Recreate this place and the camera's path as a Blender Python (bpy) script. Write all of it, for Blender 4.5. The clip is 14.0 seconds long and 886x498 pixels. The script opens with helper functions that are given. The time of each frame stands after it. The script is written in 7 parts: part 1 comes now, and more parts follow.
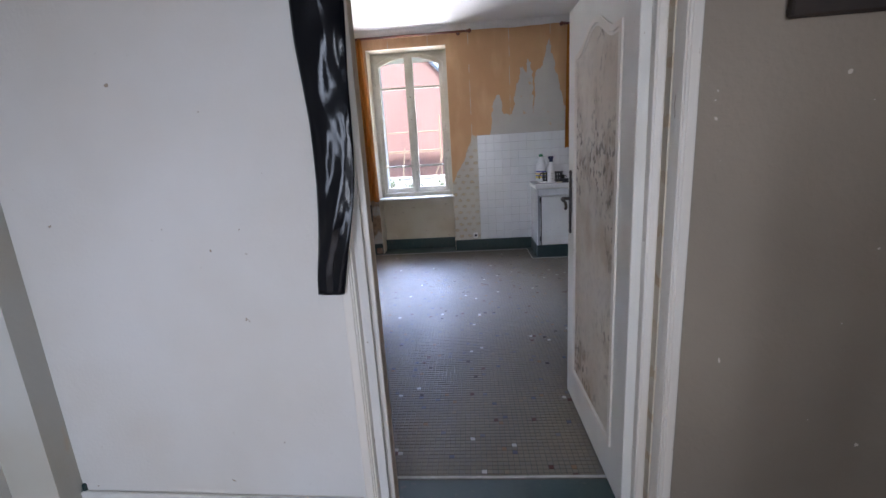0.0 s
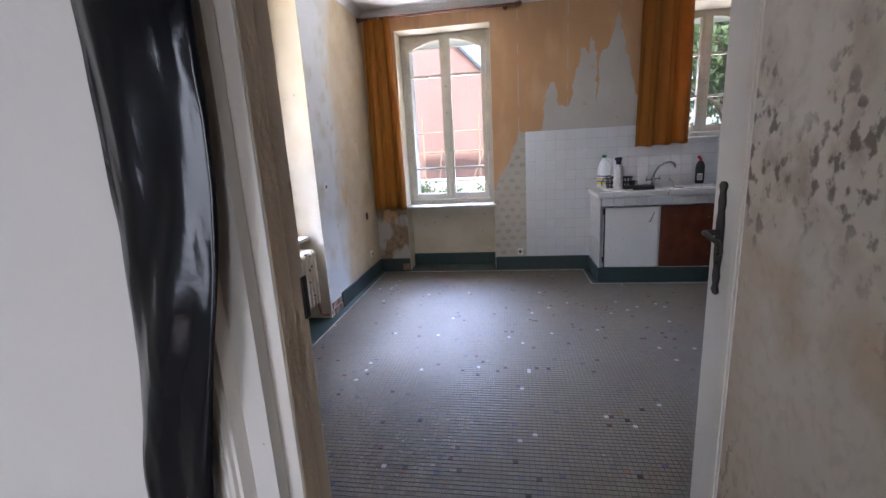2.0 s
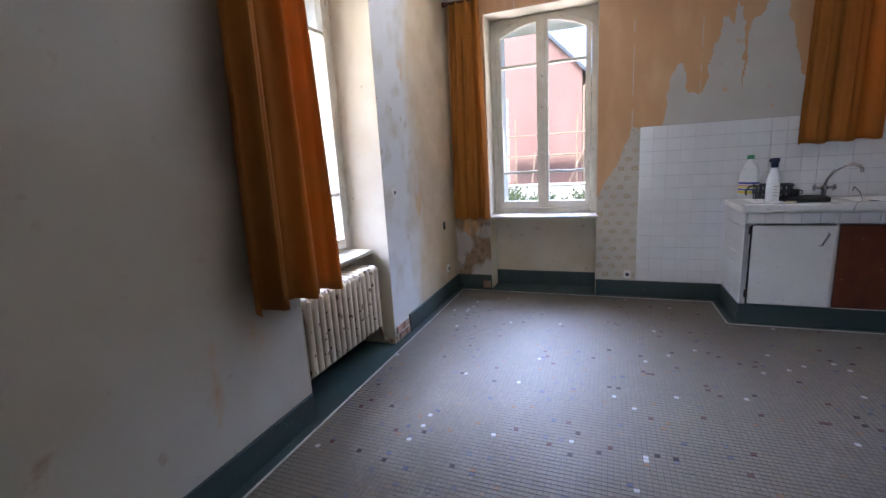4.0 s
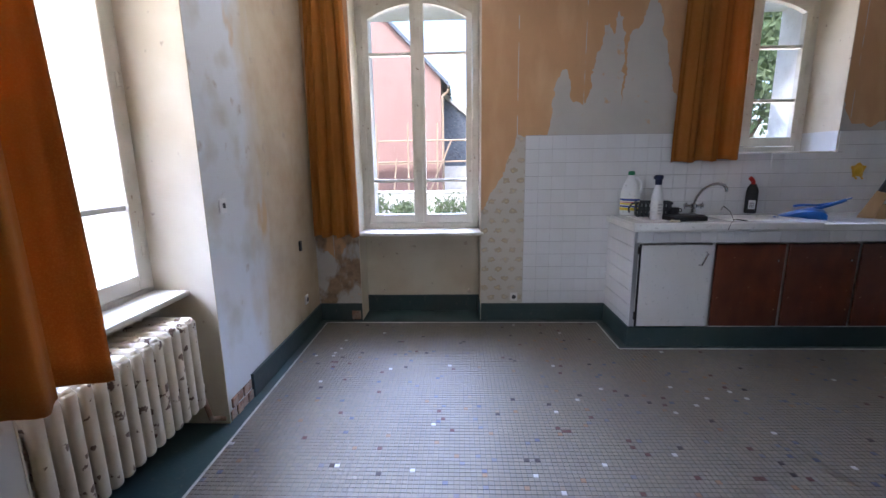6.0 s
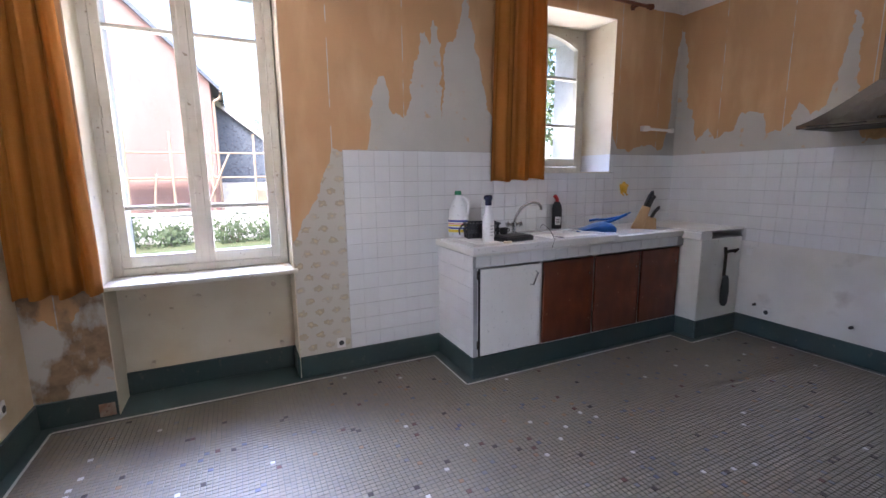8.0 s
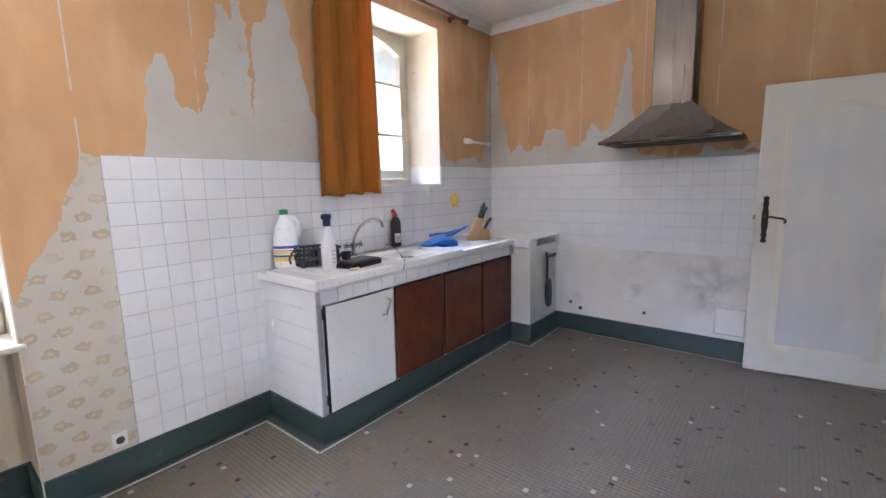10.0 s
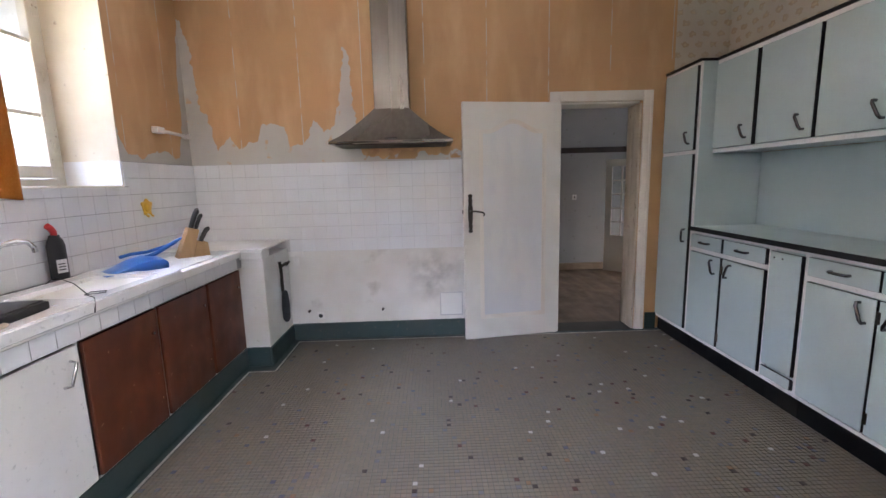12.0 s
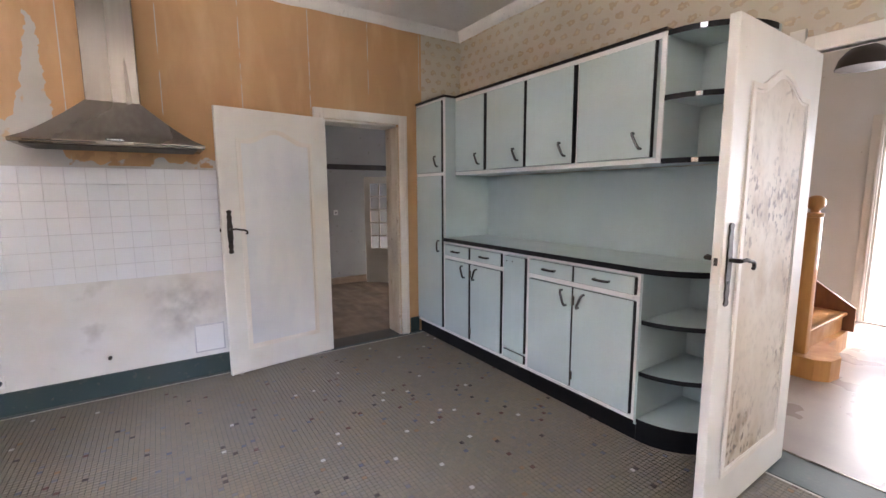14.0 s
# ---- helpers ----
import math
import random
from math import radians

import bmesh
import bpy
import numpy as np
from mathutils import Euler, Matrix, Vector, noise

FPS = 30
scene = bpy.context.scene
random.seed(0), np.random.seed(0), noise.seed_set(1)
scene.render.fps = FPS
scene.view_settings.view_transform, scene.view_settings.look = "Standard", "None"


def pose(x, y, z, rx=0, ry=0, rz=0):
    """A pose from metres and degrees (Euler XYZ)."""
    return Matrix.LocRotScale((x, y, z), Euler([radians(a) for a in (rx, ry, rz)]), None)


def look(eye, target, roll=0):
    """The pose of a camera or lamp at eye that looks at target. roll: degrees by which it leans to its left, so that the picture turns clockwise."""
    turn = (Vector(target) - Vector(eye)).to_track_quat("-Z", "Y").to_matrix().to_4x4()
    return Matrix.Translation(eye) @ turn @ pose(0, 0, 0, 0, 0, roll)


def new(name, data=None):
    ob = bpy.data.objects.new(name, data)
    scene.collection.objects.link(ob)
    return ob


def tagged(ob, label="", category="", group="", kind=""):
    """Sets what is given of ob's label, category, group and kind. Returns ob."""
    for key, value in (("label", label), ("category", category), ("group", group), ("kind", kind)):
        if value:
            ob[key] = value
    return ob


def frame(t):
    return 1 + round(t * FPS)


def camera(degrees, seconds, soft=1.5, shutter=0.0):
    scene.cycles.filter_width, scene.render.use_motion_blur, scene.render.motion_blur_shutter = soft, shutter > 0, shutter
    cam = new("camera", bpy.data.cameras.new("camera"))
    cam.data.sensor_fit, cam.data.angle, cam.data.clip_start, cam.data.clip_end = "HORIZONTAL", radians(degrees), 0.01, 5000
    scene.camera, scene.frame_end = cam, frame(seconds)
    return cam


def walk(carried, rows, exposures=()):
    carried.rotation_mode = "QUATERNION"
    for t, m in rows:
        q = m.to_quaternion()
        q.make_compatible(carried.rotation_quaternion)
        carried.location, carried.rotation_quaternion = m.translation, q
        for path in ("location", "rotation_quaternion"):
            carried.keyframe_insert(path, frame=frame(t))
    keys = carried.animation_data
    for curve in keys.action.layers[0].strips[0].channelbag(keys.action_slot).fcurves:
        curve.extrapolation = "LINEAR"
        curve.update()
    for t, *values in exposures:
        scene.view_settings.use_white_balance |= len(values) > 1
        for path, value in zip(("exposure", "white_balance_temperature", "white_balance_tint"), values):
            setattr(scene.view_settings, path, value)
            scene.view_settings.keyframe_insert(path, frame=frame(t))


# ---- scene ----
cam = camera(91.8, 14.0)
PATH = [
    (0, (0.213, 0.454, 1.443), (0.073, 2.398, 0.992), -3.5),
    (0.5, (0.23, 0.719, 1.425), (0.1, 2.664, 0.981), -3.6),
    (1, (0.254, 0.972, 1.417), (0.072, 2.916, 0.982), -2.5),
    (1.5, (0.191, 1.219, 1.398), (-0.052, 3.155, 0.96), -2.2),
    (2, (0.138, 1.431, 1.419), (-0.17, 3.358, 0.983), -3.2),
    (2.5, (0.157, 1.650, 1.415), (-0.369, 3.535, 1.007), -5.1),
    (2.7, (0.138, 1.730, 1.43), (-0.478, 3.589, 1.025), -4.4),
    (4.8, (-0.016, 2.436, 1.361), (-0.726, 4.265, 0.972), -3.2),
    (5, (-0.044, 2.545, 1.37), (-0.679, 4.402, 0.987), -2.7),
    (5.5, (-0.102, 2.692, 1.376), (-0.56, 4.601, 0.996), -1.5),
    (6, (-0.223, 2.851, 1.385), (-0.297, 4.811, 0.994), -0.8),
    (6.5, (-0.335, 2.976, 1.414), (-0.066, 4.917, 1.017), -2.6),
    (7, (-0.364, 3.147, 1.408), (0.067, 5.061, 1.018), -2.3),
    (7.5, (-0.346, 3.362, 1.428), (0.301, 5.219, 1.061), -1.3),
    (8, (-0.343, 3.492, 1.412), (0.501, 5.274, 1.079), -0.6),
    (8.2, (-0.354, 3.549, 1.403), (0.583, 5.288, 1.087), -0.3),
    (10.3, (-0.256, 4.127, 1.427), (1.423, 5.173, 1.134), -1.0),
    (10.5, (-0.257, 4.2, 1.425), (1.515, 5.083, 1.135), -0.7),
    (11, (-0.293, 4.363, 1.436), (1.614, 4.882, 1.135), -1.2),
    (11.5, (-0.244, 4.419, 1.418), (1.713, 4.692, 1.107), -1.1),
    (12, (-0.119, 4.461, 1.412), (1.856, 4.422, 1.101), -1.5),
    (12.5, (-0.07, 4.486, 1.411), (1.881, 4.161, 1.113), -1.0),
    (13, (-0.047, 4.55, 1.411), (1.83, 3.922, 1.128), -0.4),
    (13.5, (-0.036, 4.58, 1.423), (1.732, 3.688, 1.146), -0.1),
    (14, (-0.034, 4.582, 1.421), (1.622, 3.491, 1.16), -0.3),
]
EXPOSURES = [(0, 2.35, 5600, 13), (2.7, 2.42, 5850, 15), (5, 2.28, 5580, 15), (7, 2.45, 5720, 16), (8, 2.8, 5850, 18), (10.5, 3.6, 6000, 15), (12.5, 3.68, 6300, 16), (13, 3.86, 6350, 16), (14, 4.0, 6450, 17)]
walk(cam, [(t, look(eye, target, roll)) for t, eye, target, roll in PATH], EXPOSURES)

# ---- world and light ----
world = bpy.data.worlds.new("sky")
scene.world = world
world.use_nodes = True
wn = world.node_tree.nodes
wl = world.node_tree.links
sky = wn.new("ShaderNodeTexSky")
sky.sky_type = "NISHITA"
sky.sun_disc = False
sky.sun_elevation = radians(50)
sky.sun_rotation = radians(200)
sky.air_density, sky.dust_density, sky.ozone_density = 1.0, 4.0, 1.0
wn["Background"].inputs["Strength"].default_value = 0.15
wl.new(sky.outputs["Color"], wn["Background"].inputs["Color"])
sun_data = bpy.data.lights.new("sun", "SUN")
sun_data.energy, sun_data.angle, sun_data.color = 0.5, radians(12), (1.0, 0.96, 0.9)
sun = new("sun", sun_data)
sun.matrix_world = look((0, 0, 30), (8, 22, 0))


def window_light(name, x, y, z, rx, rz, w, h, watts, color=(0.82, 0.86, 1.0)):
    """Skylight that enters through a window opening."""
    d = bpy.data.lights.new(name, "AREA")
    d.shape, d.size, d.size_y, d.energy, d.color = "RECTANGLE", w, h, watts, color
    ob = new(name, d)
    ob.matrix_world = pose(x, y, z, rx, 0, rz)
    return ob


# kitchen limits: west, east, south, north, ceiling
XW, XE, YS, YN, ZC = -1.485, 3.71, 1.90, 6.535, 3.0
XC = -0.57                       # middle of the tall north window
# the sky's light falls in through each opening at a slant, between casement and outer face
TILT, SPREAD = 46, 68


def slant_light(name, x, y, z, rz, watts, tilt, color, spread=SPREAD):
    ob = window_light(name, x, y, z, 0, rz, 0.98, 0.42, watts, color)
    ob.matrix_world = pose(x, y, z, 0, 0, rz) @ pose(0, 0, 0, -90 + tilt)
    ob.data.spread = radians(spread)
    return ob


SKYLIGHT, GROUNDLIGHT = (0.60, 0.70, 1.0), (1.0, 0.93, 0.91)
for z, tilt in ((1.20, 40), (1.65, TILT)):           # from the sky
    slant_light("north_window_light", XC, YN + 0.54, z, 0, 2.4, tilt, SKYLIGHT)
    slant_light("west_window_light", XW - 0.60, 4.42, z, 90, 2.6, tilt, SKYLIGHT)
for z in (1.25, 1.70):           # thrown back from the ground outside
    slant_light("north_window_bounce", XC, YN + 0.54, z, 0, 2.0, -TILT, GROUNDLIGHT, 74)
    slant_light("west_window_bounce", XW - 0.60, 4.42, z, 90, 2.15, -TILT, GROUNDLIGHT, 74)
for z in (1.70, 2.10):
    slant_light("sink_window_light", 2.31, YN + 0.62, z, 0, 0.9, TILT, SKYLIGHT)
slant_light("sink_window_bounce", 2.31, YN + 0.62, 1.75, 0, 1.5, -TILT, GROUNDLIGHT, 74)
hl = window_light("hall_window_light", -1.0, -1.78, 1.3, 77, 0, 1.0, 1.9, 2.1, (0.93, 0.95, 1.0))
hl.data.spread = radians(75)
hd = window_light("hall_door_light", 0.90, -1.83, 1.30, 92, 0, 0.62, 1.3, 0.95, (1.0, 0.98, 0.96))
hd.data.spread = radians(62)
window_light("salon_window_light", 5.4, -0.82, 1.6, 90, 0, 1.1, 1.5, 0.06)

# ---- materials ----
def nodes_of(name):
    m = bpy.data.materials.new(name)
    m.use_nodes = True
    return m, m.node_tree.nodes, m.node_tree.links, m.node_tree.nodes["Principled BSDF"]


def rgba(c):
    return (c[0], c[1], c[2], 1.0)


def place(n, world_space=True):
    return n.new("ShaderNodeNewGeometry").outputs["Position"] if world_space else n.new("ShaderNodeTexCoord").outputs["Object"]


def noise_fac(n, l, vec, scale, lo, hi, detail=4.0, stretch=None):
    """A noise from 0 to 1, steepened between lo and hi."""
    if stretch:
        mp = n.new("ShaderNodeMapping")
        mp.inputs["Scale"].default_value = stretch
        l.new(vec, mp.inputs["Vector"])
        vec = mp.outputs["Vector"]
    t = n.new("ShaderNodeTexNoise")
    t.inputs["Scale"].default_value, t.inputs["Detail"].default_value = scale, detail
    l.new(vec, t.inputs["Vector"])
    r = n.new("ShaderNodeMapRange")
    r.inputs["From Min"].default_value, r.inputs["From Max"].default_value = lo, hi
    l.new(t.outputs["Fac"], r.inputs["Value"])
    return r.outputs["Result"]


def mix(n, l, fac, a, b):
    m = n.new("ShaderNodeMix")
    m.data_type = "RGBA"
    for sock, v in ((m.inputs["Factor"], fac), (m.inputs["A"], a), (m.inputs["B"], b)):
        if isinstance(v, (int, float)):
            sock.default_value = v
        elif isinstance(v, tuple):
            sock.default_value = rgba(v)
        else:
            l.new(v, sock)
    return m.outputs["Result"]


def calc(n, l, op, a, b=0.0, c=None):
    m = n.new("ShaderNodeMath")
    m.operation = op
    for i, v in enumerate((a, b, c)):
        if v is None:
            continue
        if isinstance(v, (int, float)):
            m.inputs[i].default_value = v
        else:
            l.new(v, m.inputs[i])
    return m.outputs["Value"]


def bump(n, l, p, height, strength, dist=0.01):
    b = n.new("ShaderNodeBump")
    b.inputs["Strength"].default_value, b.inputs["Distance"].default_value = strength, dist
    l.new(height, b.inputs["Height"])
    l.new(b.outputs["Normal"], p.inputs["Normal"])


def worn(name, base, stain, rough=0.6, metal=0.0, big=(2.0, 0.45, 0.75), fine=(40.0, 0.62, 0.75), spot=None, relief=0.15,
         world_space=True, stretch=None, sheen_var=0.12):
    """A painted or raw surface: base colour, large soft stains, fine specks and a slight relief."""
    m, n, l, p = nodes_of(name)
    v = place(n, world_space)
    f1 = noise_fac(n, l, v, *big, stretch=stretch)
    c = mix(n, l, f1, base, stain)
    f2 = noise_fac(n, l, v, *fine, stretch=stretch)
    c = mix(n, l, f2, c, spot or tuple(0.7 * k for k in base))
    l.new(c, p.inputs["Base Color"])
    r = calc(n, l, "MULTIPLY_ADD", f1, sheen_var, rough)
    l.new(r, p.inputs["Roughness"])
    p.inputs["Metallic"].default_value = metal
    if relief:
        bump(n, l, p, noise_fac(n, l, v, fine[0] * 2, 0.2, 0.8), relief, 0.004)
    return m


def plain(name, color, rough=0.5, metal=0.0, vary=0.12):
    """A small thing's material with a slight mottling."""
    return worn(name, color, tuple(min(1, k * (1 - vary)) for k in color), rough, metal, relief=0.05, world_space=False)


def curve_of(n, l, u, u0, u1, pts):
    """Height as a function of u, from a few break points."""
    r = n.new("ShaderNodeMapRange")
    r.inputs["From Min"].default_value, r.inputs["From Max"].default_value = u0, u1
    l.new(u, r.inputs["Value"])
    fc = n.new("ShaderNodeFloatCurve")
    cv = fc.mapping.curves[0]
    while len(cv.points) < len(pts):
        cv.points.new(0.5, 0.5)
    for q, (a, b) in zip(cv.points, sorted(pts)):
        q.location = ((a - u0) / (u1 - u0), b / 3.0)
        q.handle_type = "VECTOR"
    fc.mapping.update()
    l.new(r.outputs["Result"], fc.inputs["Value"])
    return calc(n, l, "MULTIPLY", fc.outputs["Value"], 3.0)


def floral(n, l, v, a1="X", cream=(0.58, 0.52, 0.41), ochre=(0.43, 0.31, 0.18), depth=0.7):
    """A faded wallpaper of small ochre flowers in a staggered pattern on cream."""
    s = n.new("ShaderNodeSeparateXYZ")
    l.new(v, s.inputs["Vector"])
    u, z = s.outputs[a1], s.outputs["Z"]
    row = calc(n, l, "FLOOR", calc(n, l, "DIVIDE", z, 0.085))
    shift = calc(n, l, "MULTIPLY", calc(n, l, "MODULO", calc(n, l, "ABSOLUTE", row), 2.0), 0.5)
    fu = calc(n, l, "SUBTRACT", calc(n, l, "FRACT", calc(n, l, "ADD", calc(n, l, "DIVIDE", u, 0.12), shift)), 0.5)
    fz = calc(n, l, "SUBTRACT", calc(n, l, "FRACT", calc(n, l, "DIVIDE", z, 0.085)), 0.5)
    d = calc(n, l, "SQRT", calc(n, l, "ADD", calc(n, l, "POWER", fu, 2.0), calc(n, l, "POWER", fz, 2.0)))
    wob = noise_fac(n, l, v, 45.0, 0.25, 0.75)
    d = calc(n, l, "MULTIPLY_ADD", wob, 0.30, d)
    flower = calc(n, l, "LESS_THAN", d, 0.42)
    heart = calc(n, l, "LESS_THAN", d, 0.24)
    c = mix(n, l, noise_fac(n, l, v, 3.0, 0.3, 0.7), cream, tuple(k * 0.88 for k in cream))
    c = mix(n, l, calc(n, l, "MULTIPLY", flower, calc(n, l, "MULTIPLY", noise_fac(n, l, v, 6.0, 0.2, 0.6), depth)), c, ochre)
    return mix(n, l, calc(n, l, "MULTIPLY", heart, 0.7), c, (0.60, 0.49, 0.31))


def stripped_wall(name, a1, u0, u1, pts, paper=(0.57, 0.34, 0.165), plaster=(0.53, 0.51, 0.46), flower_zone=None, low=None, corner=None):
    """Backing paper torn off below an uneven line, with bare plaster under it."""
    m, n, l, p = nodes_of(name)
    v = place(n)
    s = n.new("ShaderNodeSeparateXYZ")
    l.new(v, s.inputs["Vector"])
    rag = noise_fac(n, l, v, 14.0, 0.0, 1.0, 5.0)
    rag2 = noise_fac(n, l, v, 9.0, 0.0, 1.0, 5.0, (1.0, 1.0, 0.35))
    u = calc(n, l, "ADD", s.outputs[a1], calc(n, l, "MULTIPLY_ADD", rag, 0.09, -0.045))
    z = calc(n, l, "ADD", s.outputs["Z"], calc(n, l, "MULTIPLY_ADD", rag2, 0.16, -0.08))
    above = calc(n, l, "GREATER_THAN", z, curve_of(n, l, u, u0, u1, pts))
    pc = mix(n, l, noise_fac(n, l, v, 1.6, 0.35, 0.7), paper, tuple(k * 0.86 for k in paper))
    pc = mix(n, l, noise_fac(n, l, v, 6.0, 0.5, 0.8, 6.0, (1, 1, 0.3)), pc, (paper[0] * 1.12, paper[1] * 1.2, paper[2] * 1.35))
    seam = calc(n, l, "LESS_THAN", calc(n, l, "ABSOLUTE", calc(n, l, "SUBTRACT", calc(n, l, "FRACT", calc(n, l, "DIVIDE", s.outputs[a1], 0.53)), 0.5)), 0.006)
    torn = calc(n, l, "MULTIPLY", seam, noise_fac(n, l, v, 7.0, 0.42, 0.5, 3.0))
    pc = mix(n, l, torn, pc, plaster)
    gc = mix(n, l, noise_fac(n, l, v, 2.2, 0.35, 0.7), plaster, tuple(k * 0.84 for k in plaster))
    gc = mix(n, l, noise_fac(n, l, v, 11.0, 0.64, 0.72, 5.0), gc, (paper[0] * 0.95, paper[1] * 1.15, paper[2] * 1.5))
    c = mix(n, l, above, gc, pc)
    if flower_zone:
        a, b, zz = flower_zone
        inside = calc(n, l, "MULTIPLY", calc(n, l, "GREATER_THAN", s.outputs[a1], a), calc(n, l, "LESS_THAN", s.outputs[a1], b))
        fl = floral(n, l, v, a1) if zz[0] == "above" else floral(n, l, v, a1, (0.56, 0.53, 0.46), (0.40, 0.33, 0.22), 0.85)
        sel = calc(n, l, "MULTIPLY", inside, zz[0] == "all" and 1.0 or calc(n, l, "MULTIPLY", calc(n, l, "SUBTRACT", 1.0, above), 1.0))
        if zz[0] == "above":
            sel = calc(n, l, "MULTIPLY", inside, calc(n, l, "GREATER_THAN", z, zz[1]))
        c = mix(n, l, sel, c, fl)
    if corner:
        sel = calc(n, l, "MULTIPLY", calc(n, l, "LESS_THAN", s.outputs["Z"], 0.85), calc(n, l, "LESS_THAN", s.outputs[a1], corner))
        sel = calc(n, l, "MULTIPLY", sel, noise_fac(n, l, v, 5.0, 0.53, 0.60, 7.0, (1, 1, 0.6)))
        c = mix(n, l, sel, c, mix(n, l, noise_fac(n, l, v, 15.0, 0.4, 0.7), (0.32, 0.22, 0.13), (0.17, 0.115, 0.07)))
    if low:
        paint = mix(n, l, noise_fac(n, l, v, 2.0, 0.35, 0.7, 5.0), (0.72, 0.71, 0.68), (0.60, 0.58, 0.53))
        paint = mix(n, l, calc(n, l, "MULTIPLY", noise_fac(n, l, v, 4.5, 0.6, 0.75, 5.0), 0.6), paint, (0.36, 0.33, 0.29))
        sel = calc(n, l, "MULTIPLY", calc(n, l, "LESS_THAN", s.outputs["Z"], low[0]), calc(n, l, "GREATER_THAN", s.outputs[a1], low[1]))
        c = mix(n, l, sel, c, paint)
    if low:
        # scraps of paper left above the tiles, behind the hood
        sel = calc(n, l, "MULTIPLY", calc(n, l, "LESS_THAN", z, 1.70), calc(n, l, "GREATER_THAN", s.outputs["Z"], 1.615))
        sel = calc(n, l, "MULTIPLY", sel, calc(n, l, "MULTIPLY", calc(n, l, "LESS_THAN", s.outputs[a1], 5.05), calc(n, l, "GREATER_THAN", s.outputs[a1], 4.2)))
        sel = calc(n, l, "MULTIPLY", sel, noise_fac(n, l, v, 7.0, 0.48, 0.52, 4.0))
        c = mix(n, l, sel, c, tuple(k * 0.8 for k in paper))
        # a soot smear over the hatch
        d = n.new("ShaderNodeVectorMath")
        d.operation = "DISTANCE"
        l.new(v, d.inputs[0])
        d.inputs[1].default_value = (XE, 4.45, 0.56)
        sm = calc(n, l, "MULTIPLY_ADD", d.outputs["Value"], -3.2, 1.0)
        sm = calc(n, l, "MULTIPLY", calc(n, l, "MAXIMUM", sm, 0.0), noise_fac(n, l, v, 7.0, 0.35, 0.7, 6.0))
        c = mix(n, l, calc(n, l, "MINIMUM", sm, 0.75), c, (0.22, 0.21, 0.20))
    l.new(c, p.inputs["Base Color"])
    p.inputs["Roughness"].default_value = 0.85
    h = calc(n, l, "ADD", calc(n, l, "MULTIPLY", above, 0.6), noise_fac(n, l, v, 60.0, 0.2, 0.8))
    bump(n, l, p, h, 0.25, 0.002)
    return m


M_NORTH = stripped_wall("stripped_paper_north", "X", -1.5, 3.75,
    [(-1.5, 0.75), (-1.3, 0.55), (-1.1, 0.9), (-0.04, 0.95), (0.01, 1.06), (0.14, 1.25), (0.21, 1.46), (0.27, 1.6), (0.52, 1.59), (0.55, 1.92), (0.60, 2.14),
     (0.66, 2.12), (0.70, 1.85), (0.81, 1.83), (0.87, 2.13), (0.95, 2.48), (1.0, 2.36), (1.04, 2.54), (1.09, 2.34), (1.105, 1.8), (1.12, 2.35), (1.22, 2.43),
     (1.31, 2.75), (1.38, 2.42), (1.5, 1.95), (1.65, 1.7), (2.8, 2.05), (2.9, 1.66), (3.05, 1.63), (3.29, 1.70), (3.53, 1.64), (3.62, 1.85), (3.66, 2.6), (3.75, 2.8)],
    flower_zone=(-0.1, 0.36, ("below", 0)), corner=-1.07)
M_EAST = stripped_wall("stripped_paper_east", "Y", 1.8, 6.6,
    [(1.8, 0.0), (4.08, 0.0), (4.12, 1.68), (4.9, 1.63), (5.06, 1.66), (5.11, 1.86), (5.14, 2.48), (5.18, 2.55), (5.22, 2.25), (5.28, 1.93),
     (5.38, 1.85), (5.46, 1.97), (5.54, 1.76), (5.68, 1.73), (5.71, 1.92), (5.9, 1.96), (5.97, 1.78), (6.13, 1.74), (6.19, 1.84),
     (6.30, 1.73), (6.36, 2.03), (6.42, 2.04), (6.44, 2.5), (6.5, 2.75), (6.6, 2.9)],
    flower_zone=(1.8, 2.36, ("above", 2.2)), low=(0.88, 4.1))


